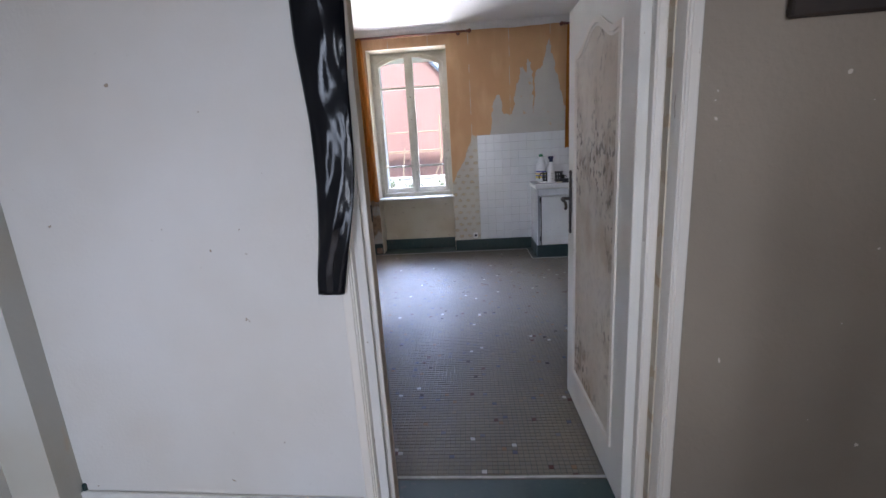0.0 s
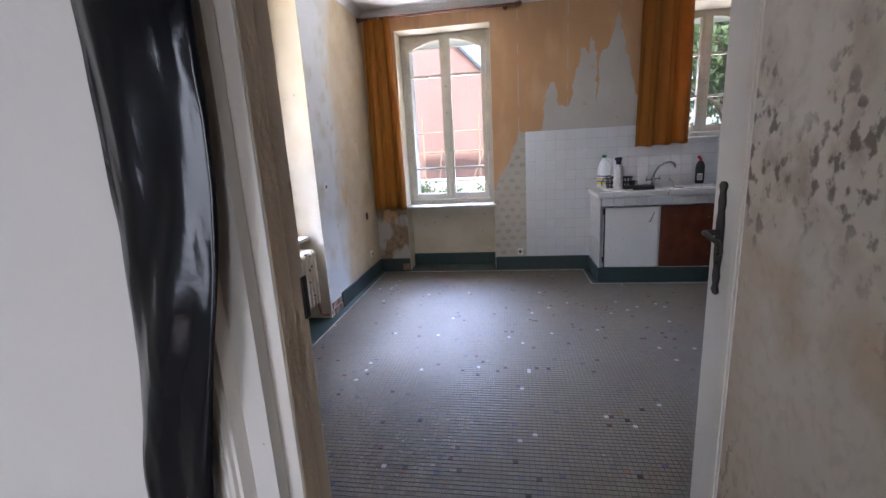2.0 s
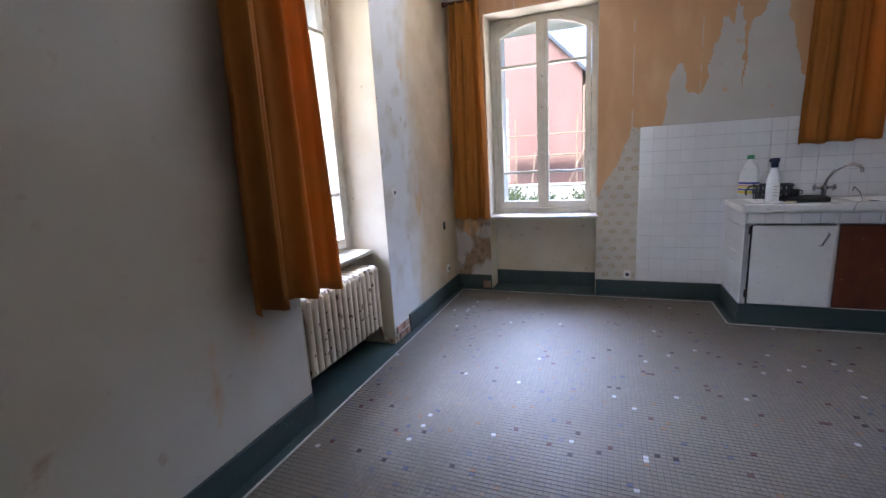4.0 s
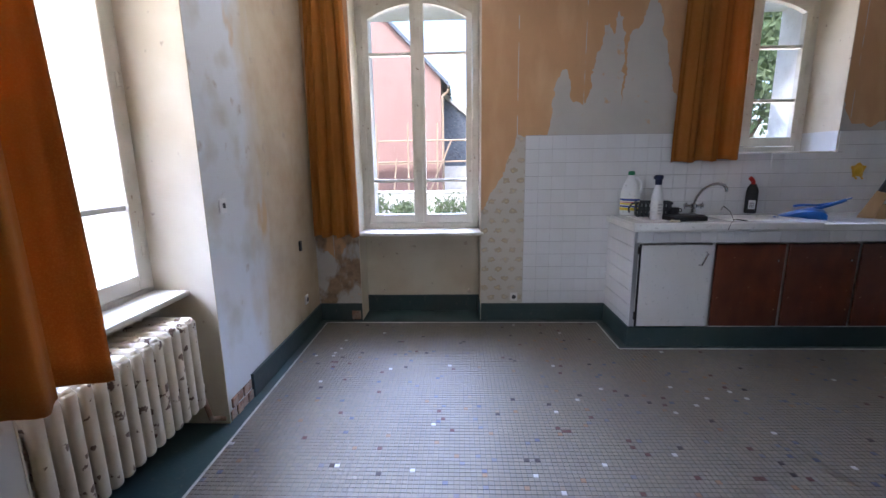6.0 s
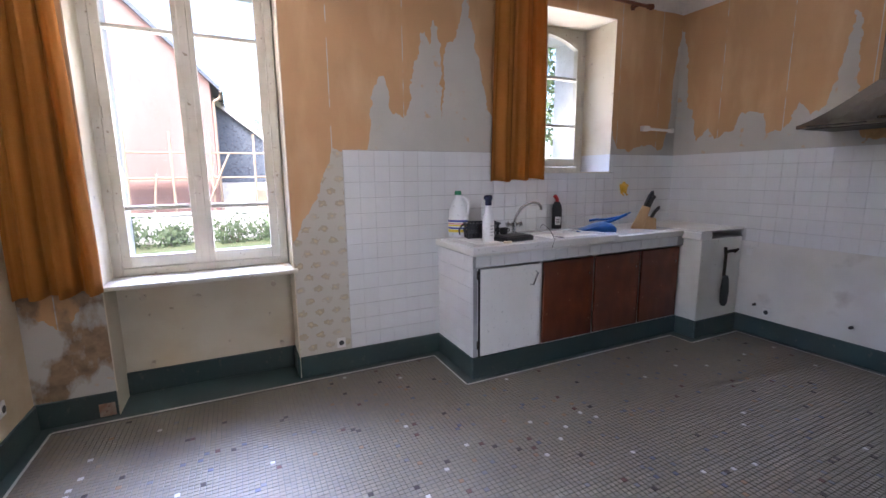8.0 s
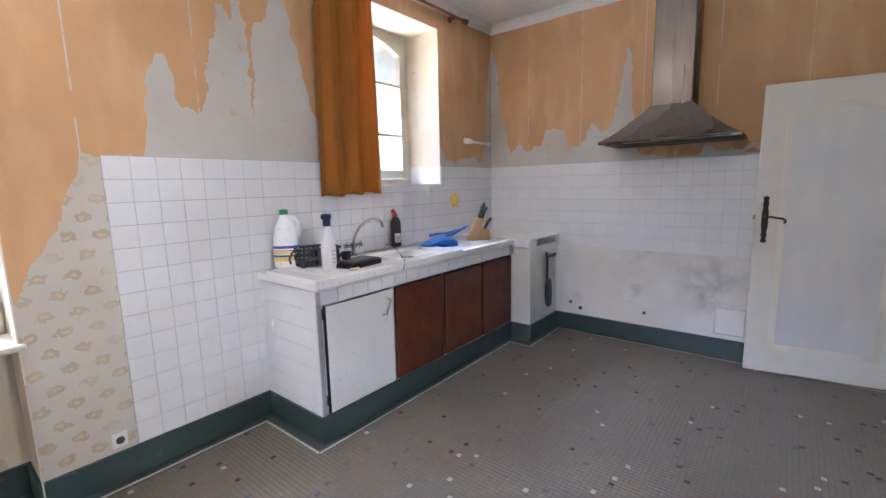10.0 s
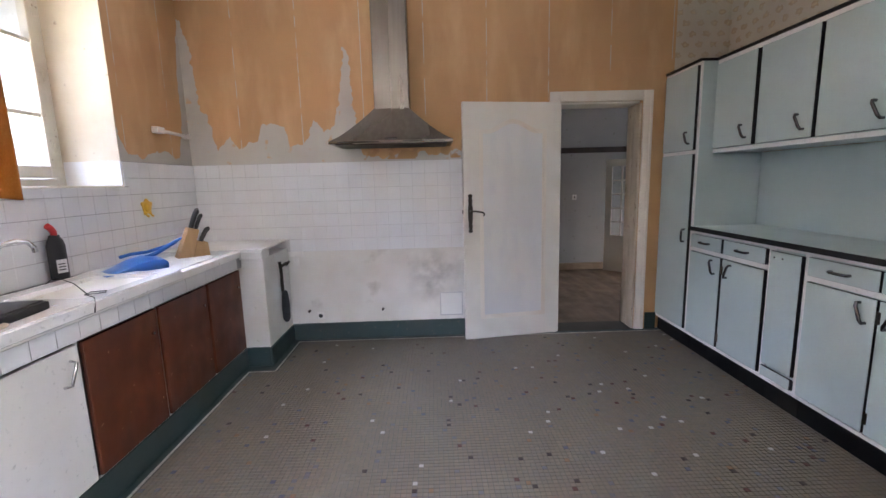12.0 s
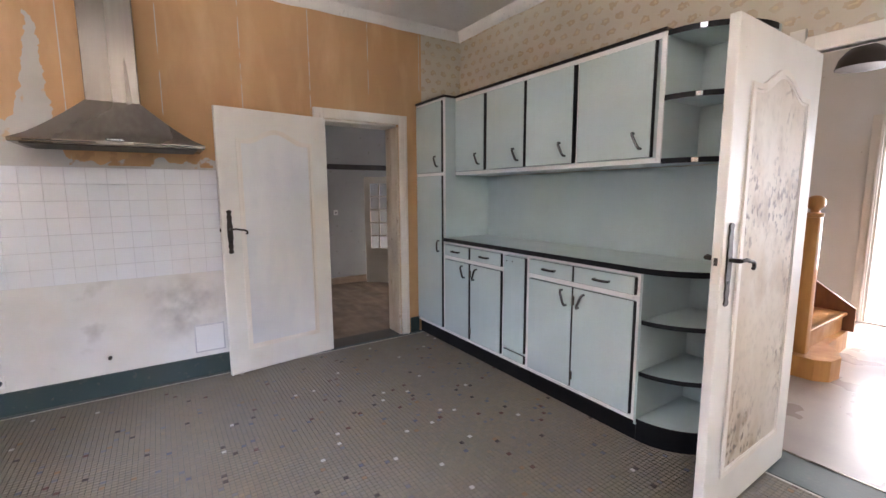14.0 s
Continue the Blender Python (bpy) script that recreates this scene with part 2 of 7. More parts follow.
def west_paint():
    m, n, l, p = nodes_of("patched_west_wall")
    v = place(n)
    s = n.new("ShaderNodeSeparateXYZ")
    l.new(v, s.inputs["Vector"])
    c = mix(n, l, noise_fac(n, l, v, 1.3, 0.42, 0.6, 5.0), (0.52, 0.49, 0.41), (0.57, 0.56, 0.51))
    # yellowed old paper in the north corner, with a ragged edge, and a filled pale patch beside the recess
    yy = calc(n, l, "MULTIPLY_ADD", noise_fac(n, l, v, 3.5, 0.0, 1.0, 6.0, (1, 1, 0.5)), 0.7, calc(n, l, "SUBTRACT", s.outputs["Y"], 0.35))
    r = n.new("ShaderNodeMapRange")
    r.inputs["From Min"].default_value, r.inputs["From Max"].default_value = 5.36, 5.62
    l.new(yy, r.inputs["Value"])
    pale = calc(n, l, "MULTIPLY", calc(n, l, "GREATER_THAN", s.outputs["Y"], 4.9), noise_fac(n, l, v, 4.0, 0.3, 0.5, 5.0))
    c = mix(n, l, pale, c, (0.66, 0.67, 0.66))
    c = mix(n, l, r.outputs["Result"], c, mix(n, l, noise_fac(n, l, v, 5.0, 0.4, 0.7, 6.0), (0.58, 0.48, 0.32), (0.50, 0.38, 0.23)))
    c = mix(n, l, noise_fac(n, l, v, 2.6, 0.635, 0.69, 5.0, (1, 1, 0.45)), c, (0.58, 0.40, 0.21))
    c = mix(n, l, noise_fac(n, l, v, 9.0, 0.66, 0.78, 5.0), c, (0.42, 0.34, 0.25))
    l.new(c, p.inputs["Base Color"])
    p.inputs["Roughness"].default_value = 0.7
    bump(n, l, p, noise_fac(n, l, v, 50.0, 0.2, 0.8), 0.2, 0.003)
    return m


def flowered():
    m, n, l, p = nodes_of("flowered_wallpaper")
    v = place(n)
    l.new(floral(n, l, v, "X"), p.inputs["Base Color"])
    p.inputs["Roughness"].default_value = 0.85
    bump(n, l, p, noise_fac(n, l, v, 60.0, 0.2, 0.8), 0.15, 0.002)
    return m


def mosaic(per_object=False):
    """Small unglazed floor tiles: grey-beige, with scattered white, brown, ochre and blue ones."""
    m, n, l, p = nodes_of("mosaic_tile" + ("_single" if per_object else ""))
    if per_object:
        r = n.new("ShaderNodeObjectInfo").outputs["Random"]
    else:
        r = n.new("ShaderNodeNewGeometry").outputs["Random Per Island"]
    ramp = n.new("ShaderNodeValToRGB")
    ramp.color_ramp.interpolation = "CONSTANT"
    cols = [(0.0, (0.158, 0.138, 0.105)), (0.2, (0.168, 0.146, 0.110)), (0.42, (0.150, 0.134, 0.104)), (0.6, (0.160, 0.140, 0.106)), (0.78, (0.152, 0.137, 0.114)),
            (0.966, (0.19, 0.15, 0.10)), (0.971, (0.115, 0.118, 0.135)), (0.980, (0.075, 0.088, 0.125)), (0.984, (0.20, 0.12, 0.06)), (0.987, (0.075, 0.026, 0.018)), (0.9895, (0.025, 0.017, 0.015)), (0.9948, (0.42, 0.41, 0.38))]
    e = ramp.color_ramp.elements
    while len(e) < len(cols):
        e.new(0.5)
    for q, (a, c) in zip(e, cols):
        q.position = a
    for q, (a, c) in zip(e, cols):
        q.color = rgba(c)
    l.new(r, ramp.inputs["Fac"])
    v = place(n)
    c = mix(n, l, calc(n, l, "MULTIPLY", noise_fac(n, l, v, 1.1, 0.4, 0.75, 5.0), 0.35), ramp.outputs["Color"], (0.115, 0.10, 0.08))
    c = mix(n, l, calc(n, l, "MULTIPLY", noise_fac(n, l, v, 25.0, 0.55, 0.75), 0.25), c, (0.22, 0.20, 0.165))
    l.new(c, p.inputs["Base Color"])
    rr = calc(n, l, "MULTIPLY_ADD", noise_fac(n, l, v, 5.0, 0.3, 0.7), 0.10, 0.58)
    l.new(rr, p.inputs["Roughness"])
    p.inputs["Specular IOR Level"].default_value = 0.4
    bump(n, l, p, noise_fac(n, l, v, 90.0, 0.2, 0.8), 0.08, 0.002)
    return m


def moldy_door():
    m, n, l, p = nodes_of("mould_stained_door_panel")
    v = place(n, False)
    patch = noise_fac(n, l, v, 3.2, 0.47, 0.62, 5.0, (1, 1, 0.6))
    c = mix(n, l, noise_fac(n, l, v, 2.5, 0.35, 0.7, 5.0, (1, 1, 0.3)), (0.67, 0.62, 0.53), (0.54, 0.46, 0.35))
    c = mix(n, l, calc(n, l, "MULTIPLY", noise_fac(n, l, v, 4.2, 0.54, 0.70, 5.0, (1, 1, 0.6)), 0.6), c, (0.44, 0.32, 0.18))
    brown = calc(n, l, "MULTIPLY", calc(n, l, "MULTIPLY_ADD", patch, 0.85, 0.15), noise_fac(n, l, v, 11.0, 0.46, 0.64, 10.0, (1, 1, 0.8)))
    c = mix(n, l, calc(n, l, "MULTIPLY", brown, 0.65), c, (0.22, 0.135, 0.065))
    black = calc(n, l, "MULTIPLY", calc(n, l, "MULTIPLY_ADD", patch, 0.88, 0.12), noise_fac(n, l, v, 36.0, 0.53, 0.62, 10.0, (1, 1, 0.75)))
    c = mix(n, l, calc(n, l, "MULTIPLY", black, 0.8), c, (0.095, 0.07, 0.045))
    l.new(c, p.inputs["Base Color"])
    p.inputs["Roughness"].default_value = 0.55
    bump(n, l, p, noise_fac(n, l, v, 60.0, 0.2, 0.8), 0.2, 0.002)
    return m


def glass():
    """Old window glass with a thin film of dust that catches the daylight."""
    m, n, l, p = nodes_of("window_glass")
    p.inputs["Base Color"].default_value = (1, 1, 1, 1)
    p.inputs["Transmission Weight"].default_value = 1.0
    p.inputs["Roughness"].default_value = 0.0
    p.inputs["IOR"].default_value = 1.1
    tr = n.new("ShaderNodeBsdfTranslucent")
    tr.inputs["Color"].default_value = (0.85, 0.84, 0.80, 1)
    ms = n.new("ShaderNodeMixShader")
    film = noise_fac(n, l, place(n), 3.0, 0.3, 0.75, 5.0)
    l.new(calc(n, l, "MULTIPLY_ADD", film, 0.0012, 0.0008), ms.inputs["Fac"])
    l.new(p.outputs["BSDF"], ms.inputs[1])
    l.new(tr.outputs["BSDF"], ms.inputs[2])
    l.new(ms.outputs["Shader"], n["Material Output"].inputs["Surface"])
    return m


def cloth():
    m, n, l, p = nodes_of("amber_curtain_cloth")
    v = place(n, False)
    c = mix(n, l, noise_fac(n, l, v, 3.0, 0.35, 0.7, 4.0, (1, 1, 0.25)), (0.47, 0.175, 0.016), (0.34, 0.118, 0.011))
    c = mix(n, l, noise_fac(n, l, v, 180.0, 0.45, 0.8), c, (0.47, 0.20, 0.03))
    l.new(c, p.inputs["Base Color"])
    p.inputs["Roughness"].default_value = 0.8
    tr = n.new("ShaderNodeBsdfTranslucent")
    l.new(c, tr.inputs["Color"])
    ms = n.new("ShaderNodeMixShader")
    ms.inputs["Fac"].default_value = 0.34
    l.new(p.outputs["BSDF"], ms.inputs[1])
    l.new(tr.outputs["BSDF"], ms.inputs[2])
    l.new(ms.outputs["Shader"], n["Material Output"].inputs["Surface"])
    bump(n, l, p, noise_fac(n, l, v, 220.0, 0.2, 0.8), 0.15, 0.002)
    return m


def tile_glaze(name, per_object):
    m, n, l, p = nodes_of(name)
    r = n.new("ShaderNodeObjectInfo").outputs["Random"] if per_object else n.new("ShaderNodeNewGeometry").outputs["Random Per Island"]
    v = place(n)
    c = mix(n, l, r, (0.74, 0.75, 0.76), (0.71, 0.72, 0.73))
    c = mix(n, l, calc(n, l, "MULTIPLY", noise_fac(n, l, v, 4.0, 0.5, 0.8), 0.25), c, (0.60, 0.58, 0.52))
    l.new(c, p.inputs["Base Color"])
    l.new(calc(n, l, "MULTIPLY_ADD", noise_fac(n, l, v, 12.0, 0.3, 0.9), 0.05, 0.20), p.inputs["Roughness"])
    p.inputs["Specular IOR Level"].default_value = 0.4
    bump(n, l, p, noise_fac(n, l, v, 18.0, 0.2, 0.8), 0.02, 0.004)
    return m


def wood(name, light, dark, rough=0.45, stretch=(1, 1, 0.12), scale=22.0, chips=None):
    m, n, l, p = nodes_of(name)
    v = place(n, False)
    c = mix(n, l, noise_fac(n, l, v, scale, 0.3, 0.7, 6.0, stretch), light, dark)
    c = mix(n, l, noise_fac(n, l, v, 3.0, 0.4, 0.8), c, tuple(k * 0.75 for k in dark))
    if chips:
        c = mix(n, l, noise_fac(n, l, v, 26.0, 0.70, 0.74, 5.0), c, chips)
    l.new(c, p.inputs["Base Color"])
    l.new(calc(n, l, "MULTIPLY_ADD", noise_fac(n, l, v, 6.0, 0.3, 0.7), 0.2, rough), p.inputs["Roughness"])
    bump(n, l, p, noise_fac(n, l, v, scale * 2, 0.2, 0.8, 4.0, stretch), 0.12, 0.002)
    return m


M_WEST = west_paint()
M_FLOWER = flowered()
M_MOSAIC, M_MOSAIC1 = mosaic(), mosaic(True)
M_MOULD = moldy_door()
M_GLASS = glass()
M_CLOTH = cloth()
M_TILE, M_TILE1 = tile_glaze("white_glazed_tile", False), tile_glaze("white_glazed_tile_single", True)
M_GROUT = worn("grey_grout", (0.40, 0.40, 0.41), (0.26, 0.26, 0.27), 0.9, big=(1.7, 0.35, 0.7))
M_GROUTP = worn("pale_grout", (0.60, 0.60, 0.60), (0.46, 0.46, 0.47), 0.9, big=(1.3, 0.4, 0.65))
M_FGROUT = worn("dark_floor_grout", (0.075, 0.067, 0.055), (0.062, 0.055, 0.045), 0.55, fine=(40.0, 0.62, 0.75), spot=(0.10, 0.09, 0.075), relief=0.05)
M_GREEN = worn("green_cement_border", (0.028, 0.056, 0.056), (0.042, 0.060, 0.055), 0.42, big=(3.0, 0.4, 0.7), fine=(25.0, 0.62, 0.8), spot=(0.10, 0.10, 0.085))
M_LINE = worn("pale_border_line", (0.48, 0.47, 0.43), (0.33, 0.31, 0.27), 0.6, big=(8.0, 0.4, 0.7))
M_CEIL = worn("white_ceiling_paint", (0.74, 0.73, 0.70), (0.66, 0.64, 0.60), 0.9)
M_HALL = worn("off_white_hall_paint", (0.70, 0.68, 0.64), (0.63, 0.59, 0.52), 0.55, big=(1.2, 0.4, 0.75), fine=(30.0, 0.735, 0.75), spot=(0.36, 0.29, 0.21), relief=0.3, sheen_var=0.2)
# beige paint, darkened in its colour to stand for the shade east of the door
M_HALLB = worn("shade_darkened_beige_hall_paint", (0.30, 0.25, 0.19), (0.25, 0.205, 0.155), 0.6, big=(1.6, 0.35, 0.75), fine=(26.0, 0.735, 0.75), spot=(0.62, 0.55, 0.46), relief=0.3)
M_REVEAL = worn("cream_reveal_paint", (0.66, 0.60, 0.47), (0.56, 0.48, 0.34), 0.6, big=(2.5, 0.4, 0.75), fine=(18.0, 0.68, 0.75), spot=(0.40, 0.33, 0.24))
M_FRAME = worn("old_cream_window_paint", (0.60, 0.57, 0.48), (0.50, 0.46, 0.36), 0.5, big=(5.0, 0.4, 0.75), fine=(30.0, 0.66, 0.74), spot=(0.30, 0.25, 0.18))
M_TRIM = worn("aged_white_trim_paint", (0.76, 0.72, 0.65), (0.67, 0.60, 0.50), 0.45, big=(4.0, 0.4, 0.75), fine=(60.0, 0.72, 0.76), spot=(0.40, 0.32, 0.24), stretch=(1, 1, 0.25))
M_DOORW = worn("white_door_paint", (0.72, 0.70, 0.64), (0.62, 0.59, 0.52), 0.42, big=(2.5, 0.45, 0.8), fine=(70.0, 0.74, 0.77), spot=(0.45, 0.38, 0.3), world_space=False)
M_DOORP = worn("greyed_door_panel_paint", (0.70, 0.70, 0.68), (0.56, 0.57, 0.58), 0.5, big=(2.2, 0.40, 0.75), fine=(9.0, 0.5, 0.8), spot=(0.63, 0.64, 0.64), world_space=False, stretch=(1, 1, 0.4))
M_JAMB = worn("stained_beige_jamb", (0.60, 0.52, 0.41), (0.47, 0.38, 0.27), 0.55, big=(6.0, 0.35, 0.7), fine=(46.0, 0.66, 0.72), spot=(0.22, 0.15, 0.09), stretch=(1, 1, 0.22), relief=0.4)
M_FORMICA = worn("pale_green_laminate", (0.455, 0.545, 0.53), (0.415, 0.495, 0.48), 0.28, big=(3.0, 0.4, 0.8), fine=(160.0, 0.55, 0.8), spot=(0.395, 0.47, 0.455), relief=0.03)
M_FWHITE = worn("white_cabinet_paint", (0.78, 0.78, 0.76), (0.70, 0.69, 0.65), 0.4, relief=0.05)
M_BLACK = plain("black_edging", (0.006, 0.006, 0.007), 0.35)
M_BLACK.node_tree.nodes["Principled BSDF"].inputs["Specular IOR Level"].default_value = 0.3
M_CHROME = plain("chrome", (0.52, 0.52, 0.53), 0.14, 1.0, 0.05)
M_DCHROME = plain("dull_dark_chrome", (0.16, 0.16, 0.17), 0.22, 1.0, 0.05)
M_STEEL = worn("brushed_steel", (0.19, 0.168, 0.146), (0.145, 0.128, 0.112), 0.22, 1.0, fine=(30.0, 0.4, 0.8), spot=(0.20, 0.18, 0.155), stretch=(1, 1, 0.05), relief=0.0)
M_IRON = plain("dark_forged_iron", (0.05, 0.042, 0.035), 0.45, 0.7)
M_RADIATOR = worn("flaking_radiator_paint", (0.58, 0.51, 0.38), (0.48, 0.40, 0.27), 0.5, big=(6.0, 0.4, 0.8), fine=(17.0, 0.615, 0.64), spot=(0.13, 0.08, 0.05), relief=0.3)
M_ROD = wood("varnished_rod_wood", (0.24, 0.075, 0.03), (0.13, 0.04, 0.02), 0.35, (0.12, 1, 1))
M_BROWN = wood("dark_brown_plywood", (0.19, 0.048, 0.014), (0.085, 0.020, 0.008), 0.36, (1, 1, 0.5), 9.0, chips=(0.34, 0.20, 0.11))
M_CTRWHITE = worn("white_counter_paint", (0.74, 0.74, 0.72), (0.62, 0.60, 0.54), 0.5, fine=(26.0, 0.68, 0.74), spot=(0.4, 0.36, 0.3))
M_CERAMIC = plain("white_sink_ceramic", (0.80, 0.80, 0.79), 0.12, 0.0, 0.06)
M_PLASTIC = plain("black_plastic_sheet", (0.0035, 0.004, 0.006), 0.13)
M_PLASTIC.node_tree.nodes["Principled BSDF"].inputs["Specular IOR Level"].default_value = 0.35
M_OAK = wood("light_block_wood", (0.52, 0.34, 0.17), (0.42, 0.25, 0.11), 0.5)
M_STAIR = wood("orange_varnished_wood", (0.58, 0.30, 0.085), (0.46, 0.20, 0.05), 0.3)
M_STAIRD = wood("dark_varnished_wood", (0.24, 0.085, 0.03), (0.14, 0.05, 0.02), 0.3)
M_HFLOOR = worn("pale_hall_stone_floor", (0.38, 0.335, 0.305), (0.31, 0.27, 0.245), 0.25, big=(2.0, 0.4, 0.7), fine=(30.0, 0.6, 0.75), spot=(0.36, 0.31, 0.28))
M_SFLOOR = wood("bare_grey_boards", (0.25, 0.18, 0.12), (0.15, 0.105, 0.07), 0.5, (0.15, 1, 1), 10.0)
M_SWALL = worn("pale_salon_wall", (0.40, 0.40, 0.385), (0.30, 0.295, 0.28), 0.8, big=(0.8, 0.35, 0.7), fine=(12.0, 0.66, 0.75), spot=(0.26, 0.25, 0.22))
M_SKIRTW = wood("bare_skirting_wood", (0.36, 0.27, 0.18), (0.27, 0.19, 0.12), 0.6, (1, 0.12, 1))
M_DARKRAIL = wood("dark_rail_wood", (0.05, 0.035, 0.025), (0.03, 0.02, 0.015), 0.5)
M_BRICK = worn("raw_brick_rubble", (0.30, 0.17, 0.11), (0.36, 0.28, 0.22), 0.9, big=(18.0, 0.4, 0.6), relief=0.6)
M_STONE = worn("whitewashed_stone", (0.72, 0.71, 0.68), (0.62, 0.60, 0.56), 0.9, big=(5.0, 0.4, 0.7), relief=0.4)
M_PINK = worn("pink_roughcast", (0.32, 0.20, 0.175), (0.275, 0.168, 0.145), 0.9, big=(0.6, 0.4, 0.7), fine=(8.0, 0.6, 0.8), relief=0.3, stretch=(1, 1, 0.3))
M_SLATE = worn("blue_grey_slate", (0.095, 0.115, 0.15), (0.12, 0.14, 0.17), 0.5, big=(1.0, 0.4, 0.7), fine=(12.0, 0.5, 0.7), spot=(0.03, 0.04, 0.06), relief=0.3)
M_GRASS = worn("lawn_grass", (0.10, 0.125, 0.045), (0.14, 0.155, 0.065), 0.9, big=(0.5, 0.4, 0.7), fine=(25.0, 0.45, 0.7), spot=(0.09, 0.12, 0.045), relief=0.5)
M_LEAF = worn("green_leaf", (0.075, 0.115, 0.045), (0.10, 0.13, 0.06), 0.6, big=(1.5, 0.35, 0.65), fine=(20.0, 0.5, 0.8), spot=(0.04, 0.08, 0.02), relief=0.0)
M_BARK = worn("grey_bark", (0.12, 0.09, 0.065), (0.08, 0.06, 0.045), 0.9, relief=0.5)
M_SCAFF = worn("weathered_timber_pole", (0.36, 0.27, 0.19), (0.28, 0.20, 0.14), 0.8)

# ---- mesh helpers ----
def box(bm, x0, y0, z0, x1, y1, z1, bevel=0.0, segs=1):
    r = bmesh.ops.create_cube(bm, size=1.0)
    vs = r["verts"]
    bmesh.ops.transform(bm, verts=vs, matrix=Matrix.Translation(((x0 + x1) / 2, (y0 + y1) / 2, (z0 + z1) / 2)) @ Matrix.Diagonal((abs(x1 - x0), abs(y1 - y0), abs(z1 - z0), 1)))
    if bevel:
        bmesh.ops.bevel(bm, geom=list({e for v in vs for e in v.link_edges}), offset=bevel, segments=segs, affect="EDGES", profile=0.5)
    return vs


def obox(*a, bevel=0.0, segs=1):
    bm = bmesh.new()
    box(bm, *a, bevel=bevel, segs=segs)
    return bm


def cyl(bm, p, q, r0, r1=None, seg=16, caps=True):
    """A tapered rod from p to q."""
    p, q = Vector(p), Vector(q)
    d = q - p
    m = Matrix.Translation((p + q) / 2) @ d.to_track_quat("Z", "Y").to_matrix().to_4x4()
    bmesh.ops.create_cone(bm, cap_ends=caps, segments=seg, radius1=r0, radius2=r0 if r1 is None else r1, depth=d.length, matrix=m)


def tube(bm, pts, r, seg=10):
    """A round bar along a chain of points."""
    pts = [Vector(p) for p in pts]
    rings = []
    for i, p in enumerate(pts):
        d = (pts[min(i + 1, len(pts) - 1)] - pts[max(i - 1, 0)]).normalized()
        a = d.orthogonal().normalized() if not rings else (last - d * last.dot(d)).normalized()
        last = a
        b = d.cross(a)
        rings.append([bm.verts.new(p + (a * math.cos(k * math.tau / seg) + b * math.sin(k * math.tau / seg)) * r) for k in range(seg)])
    for r0, r1 in zip(rings, rings[1:]):
        for k in range(seg):
            bm.faces.new((r0[k], r0[(k + 1) % seg], r1[(k + 1) % seg], r1[k]))
    bm.faces.new(rings[0][::-1])
    bm.faces.new(rings[-1])


def lathe(bm, profile, seg=24, at=(0, 0, 0), squash=1.0):
    """A turned body from (radius, height) pairs."""
    rings = [[bm.verts.new((at[0] + r * math.cos(k * math.tau / seg), at[1] + r * squash * math.sin(k * math.tau / seg), at[2] + z)) for k in range(seg)] for r, z in profile]
    for r0, r1 in zip(rings, rings[1:]):
        for k in range(seg):
            bm.faces.new((r0[k], r0[(k + 1) % seg], r1[(k + 1) % seg], r1[k]))
    bm.faces.new(rings[0][::-1])
    bm.faces.new(rings[-1])


def prism(bm, outline, lo, hi, axis="y"):
    """An outline (pairs) drawn out along an axis from lo to hi."""
    def put(a, b, c):
        return {"y": (a, c, b), "x": (c, a, b), "z": (a, b, c)}[axis]
    v0 = [bm.verts.new(put(a, b, lo)) for a, b in outline]
    v1 = [bm.verts.new(put(a, b, hi)) for a, b in outline]
    k = len(outline)
    bm.faces.new(v0)
    bm.faces.new(v1[::-1])
    for i in range(k):
        bm.faces.new((v0[i], v1[i], v1[(i + 1) % k], v0[(i + 1) % k]))


def finish(name, bm, material, smooth=None):
    bmesh.ops.recalc_face_normals(bm, faces=bm.faces)
    me = bpy.data.meshes.new(name)
    bm.to_mesh(me)
    bm.free()
    for m in material if isinstance(material, (list, tuple)) else (material,):
        me.materials.append(m)
    if smooth:
        me.shade_smooth()
        me.set_sharp_from_angle(angle=radians(smooth))
    return me


def part(name, bm, material, parent, label="", smooth=None, at=None):
    ob = new(name, finish(name, bm, material, smooth))
    ob.parent = parent
    if at is not None:
        ob.matrix_basis = at
    if label:
        ob["label"] = label
    return ob


def thing(name, label, category, m=None, group="", kind=""):
    ob = new(name)
    if m is not None:
        ob.matrix_basis = m
    return tagged(ob, label, category, group, kind)


def solid(name, bm, material, label, category, group="", kind="", smooth=None, m=None):
    ob = new(name, finish(name, bm, material, smooth))
    if m is not None:
        ob.matrix_basis = m
    return tagged(ob, label, category, group, kind)


